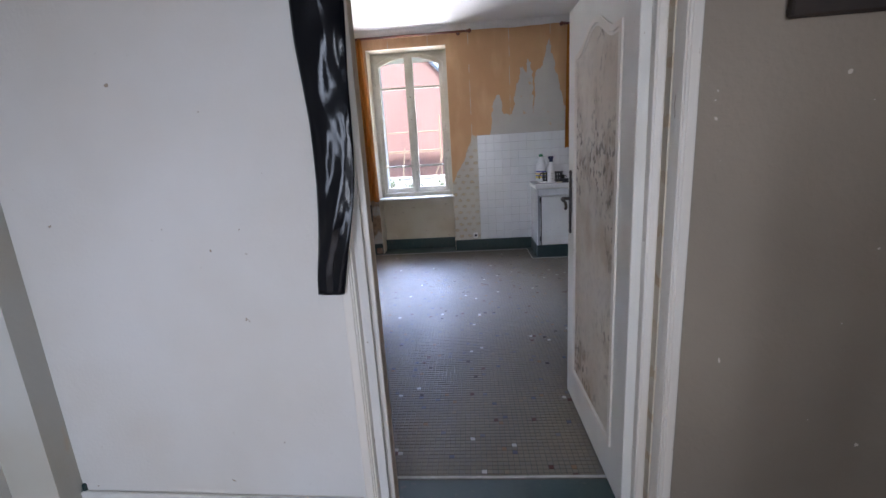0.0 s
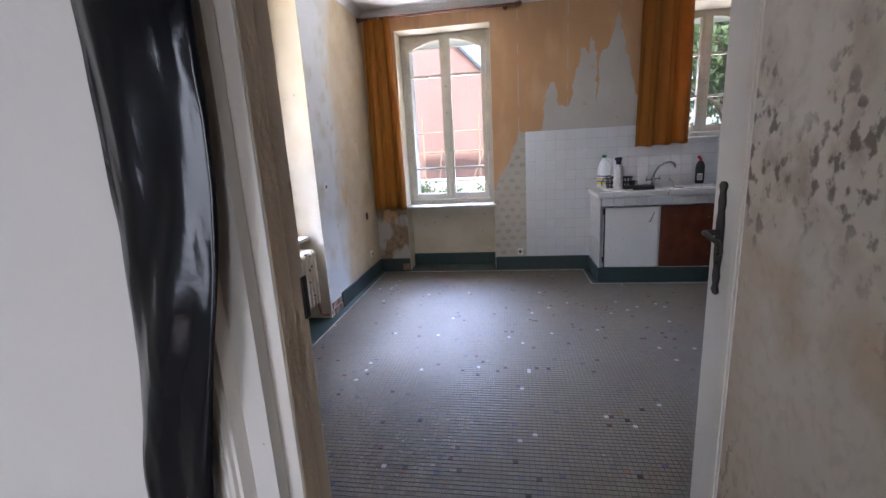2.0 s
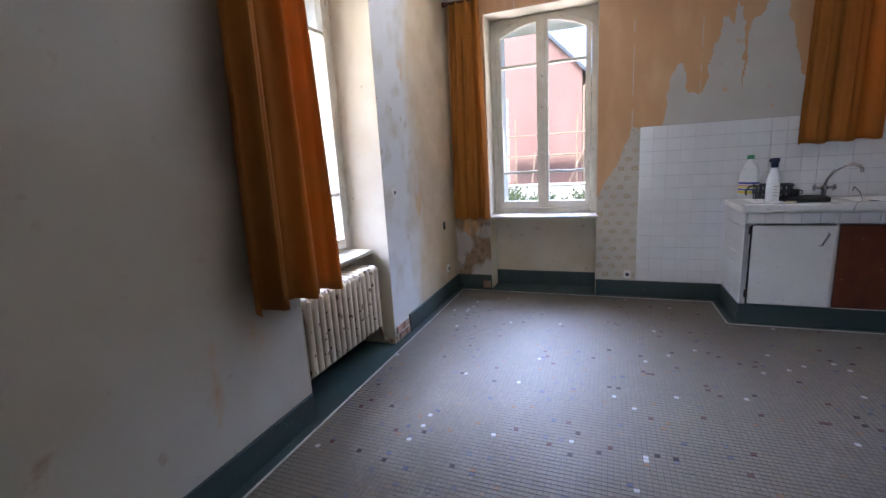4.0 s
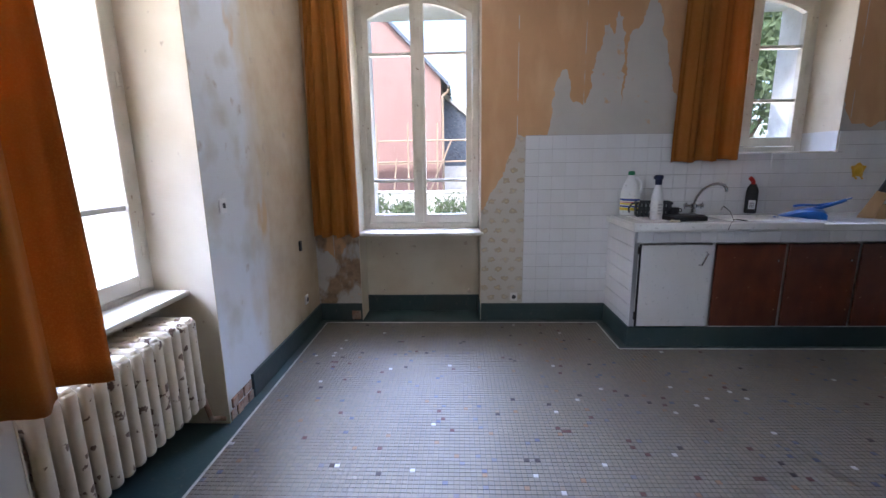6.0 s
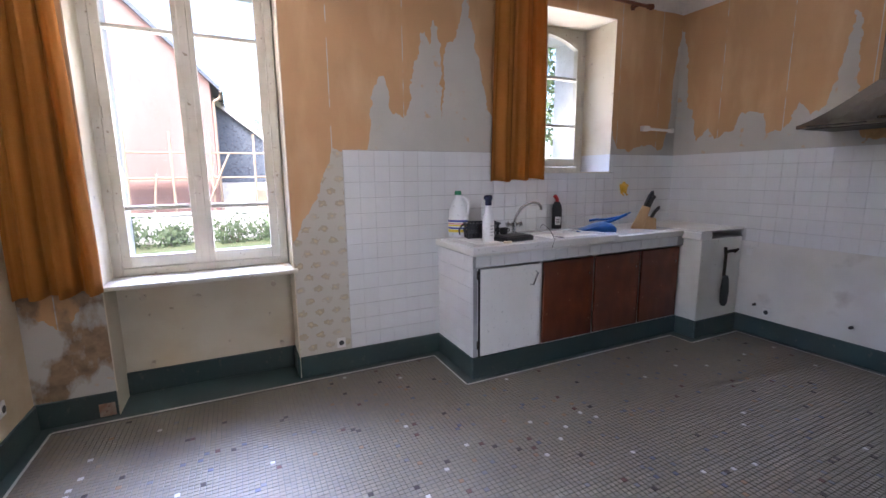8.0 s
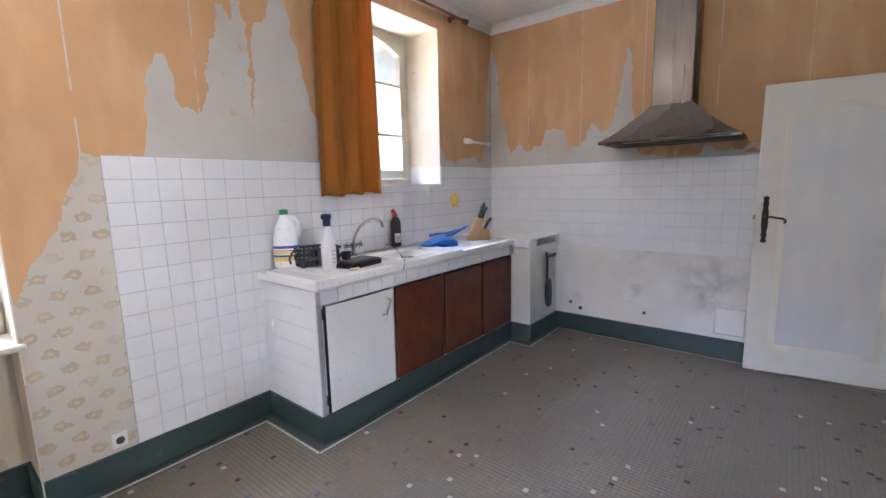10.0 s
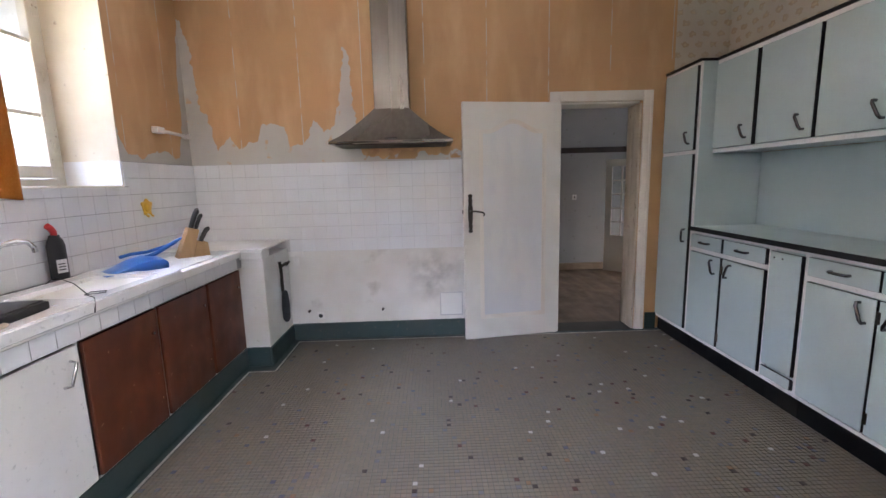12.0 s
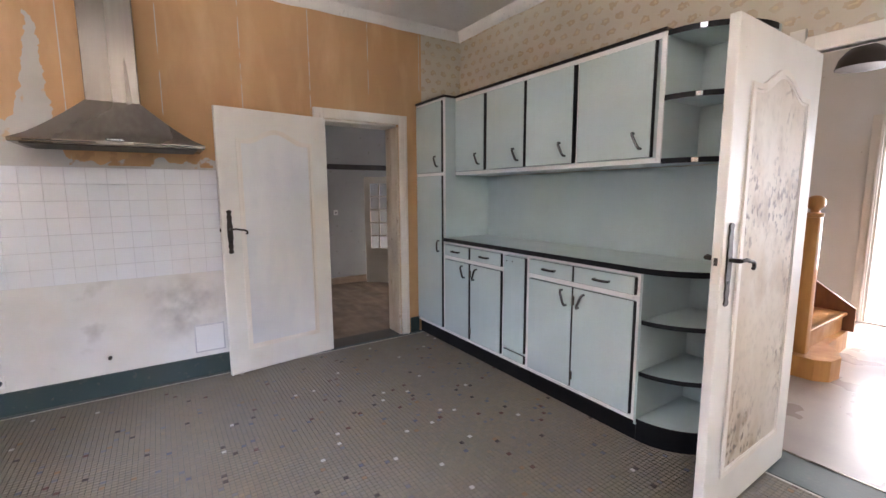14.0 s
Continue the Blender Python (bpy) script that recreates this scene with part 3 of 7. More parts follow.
def wall(name, axis, w0, w1, u0, u1, z0, z1, holes, material, label):
    """A wall with thickness from w0 to w1 across, from u0 to u1 along, and openings (ua, ub, za, zb) through it."""
    us = sorted({u0, u1, *[h[0] for h in holes], *[h[1] for h in holes]})
    zs = sorted({z0, z1, *[h[2] for h in holes], *[h[3] for h in holes]})
    bm = bmesh.new()
    keep = {}
    for i in range(len(us) - 1):
        for j in range(len(zs) - 1):
            cu, cz = (us[i] + us[i + 1]) / 2, (zs[j] + zs[j + 1]) / 2
            keep[i, j] = not any(h[0] < cu < h[1] and h[2] < cz < h[3] for h in holes)
    verts = {}

    def v(u, w, z):
        key = (round(u, 4), round(w, 4), round(z, 4))
        if key not in verts:
            verts[key] = bm.verts.new((u, w, z) if axis == "x" else (w, u, z))
        return verts[key]
    for (i, j), k in keep.items():
        if not k:
            continue
        a, b, c, d = us[i], us[i + 1], zs[j], zs[j + 1]
        bm.faces.new((v(a, w0, c), v(b, w0, c), v(b, w0, d), v(a, w0, d)))
        bm.faces.new((v(a, w1, c), v(b, w1, c), v(b, w1, d), v(a, w1, d)))
        for di, dj, e in ((-1, 0, (a, c, a, d)), (1, 0, (b, c, b, d)), (0, -1, (a, c, b, c)), (0, 1, (a, d, b, d))):
            if not keep.get((i + di, j + dj), False):
                bm.faces.new((v(e[0], w0, e[1]), v(e[2], w0, e[3]), v(e[2], w1, e[3]), v(e[0], w1, e[1])))
    return solid(name, bm, material, label, "wall", kind="structure")


# ---- large structure ----
ZT = 2.78                                   # head of the window recesses
N0, N1 = -1.10, -0.03                       # north window recess
S0, S1, SZ = 1.78, 2.845, 1.43              # window over the sink
W0, W1 = 3.90, 4.94                         # west window recess
DA0, DA1, DAZ = -0.140, 0.785, 2.08           # door to the hall
DB0, DB1, DBZ = 2.62, 3.35, 2.06            # door to the next room
TH = 0.75                                   # thickness of the outer walls

wall("wall_north", "x", YN, YN + TH, XW - TH, XE + 0.3, -0.2, ZC + 0.2, [(N0, N1, -0.15, ZT), (S0, S1, SZ, ZT)], M_NORTH,
     "plaster wall with torn tan backing paper and bare patches")
wall("wall_west", "y", XW - TH, XW, YS - 0.09, YN, -0.2, ZC + 0.2, [(W0, W1, -0.15, ZT)], M_WEST, "patchy white and tan plaster wall beside the radiator")
wall("wall_east", "y", XE, XE + 0.24, YS - 0.1, YN, -0.2, ZC + 0.2, [(DB0, DB1, -0.15, DBZ)], M_EAST, "tan backing paper torn off grey plaster behind the hood")
wall("wall_south", "x", YS - 0.055, YS, DA0 - 0.022, XE, -0.2, ZC + 0.2, [(DA0 - 0.022, DA1 + 0.035, -0.15, DAZ)], M_FLOWER, "flowered ochre wallpaper above the fitted cabinets")
wall("wall_south_west", "x", YS + 0.02, YS + 0.05, XW, DA0 - 0.022, -0.2, ZC + 0.2, [], M_FLOWER, "flowered ochre wallpaper beside the hall door")
# the hall face of this wall runs slightly out of square
HALL_SKEW = Matrix.Translation((0.34, 1.84, 0)) @ Matrix.Rotation(radians(-2.2), 4, "Z")
for nm, ua, ub, za, mat, lab in (("wall_hall_side", -2.1, DA0 - 0.36, -0.2, M_HALL, "off-white painted hall wall with small stains"),
                                 # the east piece carries its shade in the beige
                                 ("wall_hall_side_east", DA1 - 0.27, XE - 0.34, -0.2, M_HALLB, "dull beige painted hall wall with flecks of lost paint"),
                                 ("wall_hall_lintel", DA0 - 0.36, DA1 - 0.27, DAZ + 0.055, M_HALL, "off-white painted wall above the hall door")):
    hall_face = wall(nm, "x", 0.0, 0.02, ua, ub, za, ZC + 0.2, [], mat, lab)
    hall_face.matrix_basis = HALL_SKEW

# recess linings: cream painted jambs, lintels and aprons
def lining(name, axis, wall_face, out, u0, u1, z0, z1, depth, apron=None):
    """Paint on the sides, head and apron of a window recess."""
    bm = bmesh.new()
    s = 1 if out > 0 else -1
    t = 0.006

    def b(ua, ub, wa, wb, za, zb):
        wa, wb = wall_face + s * wa, wall_face + s * wb
        if axis == "x":
            box(bm, ua, min(wa, wb), za, ub, max(wa, wb), zb)
        else:
            box(bm, min(wa, wb), ua, za, max(wa, wb), ub, zb)
    b(u0 - 0.0, u0 + t, -0.002, depth, z0, z1)
    b(u1 - t, u1 + 0.0, -0.002, depth, z0, z1)
    b(u0 + t, u1 - t, -0.002, depth, z1 - t, z1)
    if apron:
        b(u0 + t, u1 - t, apron[0], TH, 0.0, apron[1])
    return solid(name, bm, M_REVEAL, "cream painted window recess with scuffed edges", "wall lining", kind="structure")


def outer_reveal(name, axis, wall_face, out, u0, u1, z0, z1, d0):
    """Whitewashed stone round the opening outside the casement."""
    bm = bmesh.new()
    a, b = sorted((wall_face + out * d0, wall_face + out * (TH + 0.03)))
    for ua, ub, za, zb in ((u0 - 0.05, u0 + 0.04, z0, z1), (u1 - 0.04, u1 + 0.05, z0, z1), (u0 + 0.04, u1 - 0.04, z1 - 0.05, z1 + 0.05), (u0 + 0.04, u1 - 0.04, z0 - 0.06, z0 + 0.03)):
        if axis == "x":
            box(bm, ua, a, za, ub, b, zb)
        else:
            box(bm, a, ua, za, b, ub, zb)
    return solid(name, bm, M_STONE, "whitewashed stone window surround", "window surround", kind="structure")


lining("wall_lining_north", "x", YN, 1, N0, N1, 0.0, ZT, 0.30, (0.26, 0.79))
lining("wall_lining_sink", "x", YN, 1, S0, S1, SZ, ZT, 0.42)
lining("wall_lining_west", "y", XW, -1, W0, W1, 0.0, ZT, 0.36, (0.30, 0.72))

outer_reveal("trim_outer_north", "x", YN, 1, N0, N1, 0.79, ZT, 0.33)
outer_reveal("trim_outer_sink", "x", YN, 1, S0, S1, SZ, ZT, 0.46)
outer_reveal("trim_outer_west", "y", XW, -1, W0, W1, 0.72, ZT, 0.40)

bm = bmesh.new()
box(bm, XW - TH, -1.9, ZC, XE + 0.25, YN + TH, ZC + 0.15)
solid("ceiling", bm, M_CEIL, "white painted plaster ceiling", "ceiling", kind="structure")


def cove(name, p, q, inward):
    """A plain plaster cove where wall and ceiling meet, with a chipped lower edge."""
    bm = bmesh.new()
    p, q, w = Vector(p), Vector(q), Vector(inward)
    n = max(2, int((q - p).length / 0.06))
    prof = [(0.003, -0.075), (0.012, -0.07), (0.02, -0.045), (0.045, -0.02), (0.07, -0.012), (0.075, -0.003)]
    rows = []
    for i in range(n + 1):
        o = p.lerp(q, i / n)
        j = 0.012 * noise.noise(o * 4.0)
        rows.append([bm.verts.new(o + w * a + Vector((0, 0, b + (j if k < 2 else 0)))) for k, (a, b) in enumerate(prof)])
    for r0, r1 in zip(rows, rows[1:]):
        for k in range(len(prof) - 1):
            bm.faces.new((r0[k], r0[k + 1], r1[k + 1], r1[k]))
    return solid(name, bm, M_CEIL, "white plaster cove with an uneven lower edge", "cove", kind="structure", smooth=50)


cove("trim_cove_north", (XW, YN, ZC), (XE, YN, ZC), (0, -1, 0))
cove("trim_cove_east", (XE, YN, ZC), (XE, YS, ZC), (-1, 0, 0))
cove("trim_cove_south", (XE, YS, ZC), (XW, YS, ZC), (0, 1, 0))
cove("trim_cove_west", (XW, YS, ZC), (XW, YN, ZC), (1, 0, 0))

# kitchen floor: grout bed, green border, pale line; the tiles come last
floor = solid("floor", obox(XW - 0.5, YS - 0.09, -0.2, XE + 0.24, YN + TH, -0.0025), M_FGROUT, "small grey-beige mosaic floor with scattered white and brown tiles", "floor", kind="structure")
CX0, CY0 = 1.06, 5.975                       # counter front corner
EX0, EY0 = 3.15, 5.78                        # end block of the counter
BW, BS, BE = 0.085, 0.2, 0.055                # border widths west, along the south, along the east
LINE = [(XW + BW, YS + 0.20), (XW + BW, YN - 0.08), (CX0 - 0.078, YN - 0.08), (CX0 - 0.078, CY0 - 0.065), (EX0 - 0.11, CY0 - 0.065), (EX0 - 0.11, EY0 - 0.07), (XE - BE, EY0 - 0.07), (XE - BE, YS + 0.20)]


def inside_field(x, y):
    """True on the mosaic field within the border line."""
    if not (XW + BW < x < XE - BE and YS + 0.20 < y):
        return False
    if x < CX0 - 0.078:
        return y < YN - 0.08
    if x < EX0 - 0.11:
        return y < CY0 - 0.065
    return y < EY0 - 0.07


def strip_mesh(outer_boxes, z0, z1):
    bm = bmesh.new()
    for b in outer_boxes:
        box(bm, b[0], b[1], z0, b[2], b[3], z1)
    return bm


G = 0.012
bm = strip_mesh([
    (XW - 0.45, YS - 0.09, XW + BW - G, YN),
    (XW + BW - G, YN - 0.08 + G, CX0 - 0.078 + G, YN + 0.3),
    (CX0 - 0.078 + G, CY0 - 0.065 + G, EX0 - 0.11 + G, YN),
    (EX0 - 0.11 + G, EY0 - 0.07 + G, XE, YN),
    (XE - BE + G, YS, XE, EY0 - 0.07 + G),
    (XW + BW - G, YS - 0.09, XE - BE + G, YS + 0.20 - G)], -0.01, 0.0)
solid("floor_border", bm, M_GREEN, "dark green painted cement border round the floor", "floor border", kind="structure")
bm = bmesh.new()
for (xa, ya), (xb, yb) in zip(LINE, LINE[1:] + LINE[:1]):
    x0, x1, y0, y1 = min(xa, xb), max(xa, xb), min(ya, yb), max(ya, yb)
    if x1 - x0 < 1e-6:
        box(bm, x0 - G, y0 + G, -0.01, x1, y1 - 0.0, 0.0015)
    else:
        box(bm, x0, y0, -0.01, x1, y1 + G, 0.0018)
solid("floor_line", bm, M_LINE, "pale thin line between mosaic and green border", "floor line", kind="structure")

# skirting
SK = 0.155
def skirting(name, runs):
    bm = bmesh.new()
    for x0, y0, x1, y1 in runs:
        box(bm, x0, y0, 0.0, x1, y1, SK, bevel=0.004)
    return solid(name, bm, M_GREEN, "dark green painted skirting with worn edges", "skirting", kind="structure")


skirting("baseboard_north", [(XW, YN - 0.018, N0, YN), (N1, YN - 0.018, CX0, YN), (N0, YN + 0.24, N1, YN + 0.262), (N1 - 0.02, YN, N1 - 0.004, YN + 0.24)])
skirting("baseboard_west", [(XW, YS, XW + 0.018, W0), (XW, W1 + 0.26, XW + 0.018, YN - 0.02), (XW - 0.32, W0, XW - 0.30, W1)])
skirting("baseboard_east", [(XE - 0.018, DB1 + 0.10, XE, EY0), (XE - 0.018, 2.42, XE, DB0 - 0.10)])
skirting("baseboard_counter", [(CX0 - 0.016, CY0, CX0, YN - 0.02), (CX0 - 0.016, CY0 - 0.016, EX0, CY0), (EX0 - 0.016, EY0, EX0, CY0 - 0.016), (EX0 - 0.016, EY0 - 0.016, XE - 0.02, EY0)])

# hall and next room shells
ZH = -0.02
solid("hall_floor", obox(-1.85, -1.9, -0.2, XE - 0.1, YS + 0.02, ZH), M_HFLOOR, "pale speckled stone hall floor with dull shine", "floor", kind="structure")
wall("wall_hall_south", "x", -1.9, -1.75, -1.85, XE, -0.2, ZC + 0.2, [(-1.5, -0.4, 0.3, 2.3), (0.55, 1.25, 0.0, 2.1)], M_HALL, "off-white hall wall with a wide doorway", )
wall("wall_hall_west", "y", -1.85, -1.69, -1.75, YS + 0.03, -0.2, ZC + 0.2, [], M_HALL, "off-white hall wall in shade")
wall("wall_hall_east", "y", 2.9, 3.05, -1.75, YS - 0.092, -0.2, ZC + 0.2, [], M_HALL, "off-white hall wall beside the stairs")
solid("next_room_floor", obox(XE + 0.005, -0.9, -0.2, 8.2, 5.2, -0.006), M_SFLOOR, "bare grey-brown wooden floor of the next room", "floor", kind="structure")
wall("wall_salon_east", "y", 6.45, 6.6, -0.9, 5.2, -0.2, ZC + 0.2, [(0.55, 1.30, 0.0, 2.05)], M_SWALL, "pale grey wall of the next room")
wall("wall_salon_north", "x", 4.6, 4.75, XE + 0.24, 6.45, -0.2, ZC + 0.2, [], M_SWALL, "pale grey wall of the next room")
wall("wall_salon_south", "x", -0.9, -0.75, XE + 0.24, 8.2, -0.2, ZC + 0.2, [(4.8, 6.0, 0.8, 2.4)], M_SWALL, "pale grey wall of the next room")
wall("wall_far_east", "y", 8.1, 8.2, -0.75, 5.2, -0.2, ZC + 0.2, [], M_SWALL, "pale wall seen through the glazed door")
solid("ceiling_salon", obox(XE + 0.26, -0.9, ZC - 0.3, 8.2, 5.2, ZC - 0.1), M_CEIL, "white ceiling of the next room", "ceiling", kind="structure")
bm = bmesh.new()
box(bm, 6.40, 1.31, 0.0, 6.448, 4.6, 0.10, bevel=0.004)
solid("baseboard_salon", bm, M_SKIRTW, "pale wooden skirting board", "skirting", kind="structure")
solid("trim_rail_salon", obox(6.425, -0.7, 1.78, 6.447, 4.6, 1.86, bevel=0.004), M_DARKRAIL, "dark wooden rail along the wall", "wall rail", kind="structure")


def casing(name, axis, face, out, u0, u1, z, wid, t, depth, material, label):
    """A door's architrave on one face of a wall, with the jamb lining through it."""
    ob = thing(name, label, "door frame", kind="structure")
    def piece(nm, ua, ub, wa, wb, za, zb, mat):
        bm = bmesh.new()
        lo, hi = min(wa, wb), max(wa, wb)
        if axis == "x":
            box(bm, ua, lo, za, ub, hi, zb, bevel=0.006, segs=2)
        else:
            box(bm, lo, ua, za, hi, ub, zb, bevel=0.006, segs=2)
        return part(nm, bm, mat, ob, smooth=40)
    f, o = face, face + out * t
    for nm, a, b in (("architrave", u0 - wid, u0), ("architrave", u1, u1 + wid)):
        piece(nm, a, b, f, o, 0.0, z + wid, material)
        mid = (a + b) / 2
        piece("moulding", mid - wid * 0.36, mid - wid * 0.10, o, o + out * 0.012, 0.0, z + wid * 0.5, material)
    piece("architrave", u0, u1, f, o, z, z + wid, material)
    ins = face - out * depth
    half = face - out * depth * 0.55
    for ja, jb in ((u0, u0 + 0.022), (u1 - 0.022, u1)):
        piece("jamb", ja, jb, f, half, 0.0, z - 0.02, M_JAMB if ja == u0 else material)
        piece("rebate", ja + (0.003 if ja == u0 else 0), jb - (0 if ja == u0 else 0.003), half, ins, 0.0, z - 0.02, M_JAMB)
    piece("head", u0 + 0.022, u1 - 0.022, f, ins, z - 0.022, z, material)
    return ob




def hall_door_frame():
    """The deep frame of the hall door: a moulded architrave, stepped back to a stained jamb with a rebate."""
    ob = thing("door_frame_1", "scuffed cream door frame with a moulded edge", "door frame", kind="structure")
    for s, u, face in ((-1, DA0, 1.852), (1, DA1 + 0.034, 1.806)):
        z = DAZ + 0.06

        def px(d):
            return u + s * d
        # flat strip next to the opening, set back
        a, b = sorted((px(0.0), px(0.048)) if s < 0 else (px(-0.034), px(0.004)))
        part("jamb_strip", obox(a, 1.882, 0.0, b, 1.925, z, bevel=0.004, segs=2), M_TRIM, ob, smooth=40)
        # architrave with a rounded inner edge, a bead and a flat outer band
        o0 = 0.048 if s < 0 else 0.004
        prof = [(o0, 1.93), (o0, 1.878), (o0 + 0.004, face + 0.006), (o0 + 0.010, face - 0.008), (o0 + 0.016, face - 0.006), (o0 + 0.018, face - 0.011), (o0 + 0.022, face - 0.012),
                (o0 + 0.024, face - 0.007), (o0 + 0.027, face - 0.011), (o0 + 0.031, face - 0.011), (o0 + 0.034, face - 0.003), (o0 + 0.058, face - 0.001), (o0 + 0.062, face + 0.004), (o0 + 0.062, 1.93)]
        bm = bmesh.new()
        prism(bm, [(px(d), y) for d, y in prof], 0.0, z + 0.05, "z")
        part("architrave", bm, M_TRIM, ob, "cream architrave with a fine triple bead", smooth=25)
        if s < 0:
            bm = bmesh.new()
            box(bm, DA0 - 0.022, 1.884, 0.0, DA0 + 0.001, 1.922, DAZ, bevel=0.003)
            part("jamb", bm, M_JAMB, ob, "stained brown jamb edge", smooth=40)
            bm = bmesh.new()
            box(bm, DA0 - 0.024, 1.9225, 0.0, DA0 - 0.004, 1.968, DAZ, bevel=0.004)
            part("rebate", bm, M_JAMB, ob, "chipped and stained rebate", smooth=40)
        else:
            part("hinge_jamb", obox(DA1 + 0.004, YS - 0.02, 0.0, DA1 + 0.034, YS + 0.006, DAZ, bevel=0.004), M_TRIM, ob, smooth=40)
            part("kitchen_architrave", obox(DA1 + 0.034, YS + 0.001, 0.0, DA1 + 0.10, YS + 0.02, DAZ + 0.07, bevel=0.005, segs=2), M_TRIM, ob, smooth=40)
    part("head", obox(DA0 - 0.02, 1.83, DAZ, DA1 + 0.03, YS + 0.012, DAZ + 0.06, bevel=0.004), M_TRIM, ob)
    part("kitchen_head", obox(DA0 - 0.02, YS + 0.013, DAZ + 0.002, DA1 + 0.034, YS + 0.022, DAZ + 0.07, bevel=0.003), M_TRIM, ob)
    return ob


hall_door_frame()
casing("door_frame_2", "y", XE, -1, DB0, DB1, DBZ, 0.085, 0.022, 0.24, M_TRIM, "aged white door frame of the next room")

# ---- windows ----
def arch_z(u, half, spring, rise):
    """Height of a segmental arch at u from its middle."""
    r = (half * half + rise * rise) / (2 * rise)
    return spring + math.sqrt(max(r * r - u * u, 0.0)) - (r - rise)


def window_unit(name, label, m, wid, z0, z1, spring, rise, bars):
    """A two-leaf casement with arched heads, in a flat frame; local x along, y outward, z up."""
    ob = thing(name, label, "window", m, kind="structure")
    h = wid / 2
    fr, st, d = 0.055, 0.052, 0.05
    bm = bmesh.new()
    box(bm, -h, -d, z0, -h + fr, 0.02, z1, bevel=0.004)
    box(bm, h - fr, -d, z0, h, 0.02, z1, bevel=0.004)
    box(bm, -h + fr, -d, z0, h - fr, 0.02, z0 + 0.05, bevel=0.004)
    ih = h - fr
    n = 20
    outline = [(-ih, z1), (-ih, arch_z(-ih, ih, spring, rise))] + [(-ih + 2 * ih * i / n, arch_z(-ih + 2 * ih * i / n, ih, spring, rise)) for i in range(1, n)] + [(ih, arch_z(ih, ih, spring, rise)), (ih, z1)]
    prism(bm, outline, -d, 0.02)
    part("window_frame", bm, M_FRAME, ob)
    for s in (-1, 1):
        u0, u1 = (-ih + 0.004, -0.006) if s < 0 else (0.006, ih - 0.004)
        g0, g1 = u0 + st, u1 - st
        zb = z0 + 0.055
        gz = zb + 0.075

        def top(u):
            return arch_z(u, ih, spring, rise) - 0.006
        bm = bmesh.new()
        box(bm, u0, -d - 0.012, zb, g0, -0.006, top(u0) - 0.002, bevel=0.004)
        box(bm, g1, -d - 0.012, zb, u1, -0.006, top(u1) - 0.002, bevel=0.004)
        box(bm, g0, -d - 0.012, zb, g1, -0.006, gz, bevel=0.004)
        k = 10
        xs = [u0 + (u1 - u0) * i / k for i in range(k + 1)]
        prism(bm, [(x, top(x)) for x in xs] + [(x, top(x) - st * 1.1) for x in reversed(xs)], -d - 0.010, -0.008)
        sash = part("sash", bm, M_FRAME, ob)
        for zq in bars:
            part("glazing_bar", obox(g0, -d - 0.006, zq - 0.014, g1, -0.012, zq + 0.014, bevel=0.005), M_FRAME, sash)
        edges = [gz] + [q for q in bars] + [None]
        for a, b in zip(edges, edges[1:]):
            bm = bmesh.new()
            if b is None:
                xs = [g0 + (g1 - g0) * i / k for i in range(k + 1)]
                prism(bm, [(g0, a), (g1, a)] + [(x, top(x) - st) for x in reversed(xs)], -0.032, -0.028)
            else:
                box(bm, g0, -0.032, a, g1, -0.028, b)
            pn = part("pane", bm, M_GLASS, sash)
            pn.visible_shadow = False
    part("meeting_stile", obox(-0.028, -d - 0.026, z0 + 0.055, 0.028, -d - 0.012, spring + rise - 0.02, bevel=0.006, segs=2), M_FRAME, ob, "rounded cover strip with espagnolette rod")
    bm = bmesh.new()
    lathe(bm, [(0.012, 0), (0.02, 0.006), (0.02, 0.018), (0.01, 0.026)], 12)
    bmesh.ops.transform(bm, verts=bm.verts, matrix=pose(0, -d - 0.026, z0 + 0.62, 90))
    part("window_knob", bm, M_FRAME, ob, smooth=40)
    for s in (-1, 1):
        for zz in (z0 + 0.25, (z0 + spring) / 2 + 0.1, spring - 0.1):
            bm = bmesh.new()
            cyl(bm, (s * (ih - 0.004), -d - 0.014, zz - 0.035), (s * (ih - 0.004), -d - 0.014, zz + 0.035), 0.008)
            part("hinge", bm, M_FRAME, ob)
    return ob


window_unit("window_1", "tall cream casement window with arched panes and thin bars", pose(XC, YN + 0.30, 0), N1 - N0 - 0.012, 0.80, ZT - 0.006, 2.62, 0.15, (1.235, 2.31))
window_unit("window_2", "cream casement window with arched panes above the sink", pose((S0 + S1) / 2, YN + 0.42, 0), S1 - S0 - 0.012, SZ + 0.012, ZT - 0.006, 2.62, 0.15, (1.885, 2.325))
window_unit("window_3", "tall cream casement window with arched panes beside the curtain", pose(XW - 0.36, (W0 + W1) / 2, 0, 0, 0, 90), W1 - W0 - 0.012, 0.74, ZT - 0.006, 2.62, 0.15, (1.2, 2.30))


def sill(name, x0, y0, x1, y1, z, label):
    bm = bmesh.new()
    box(bm, x0, y0, z - 0.03, x1, y1, z, bevel=0.008, segs=2)
    return solid(name, bm, M_FRAME, label, "window sill", kind="structure", smooth=40)


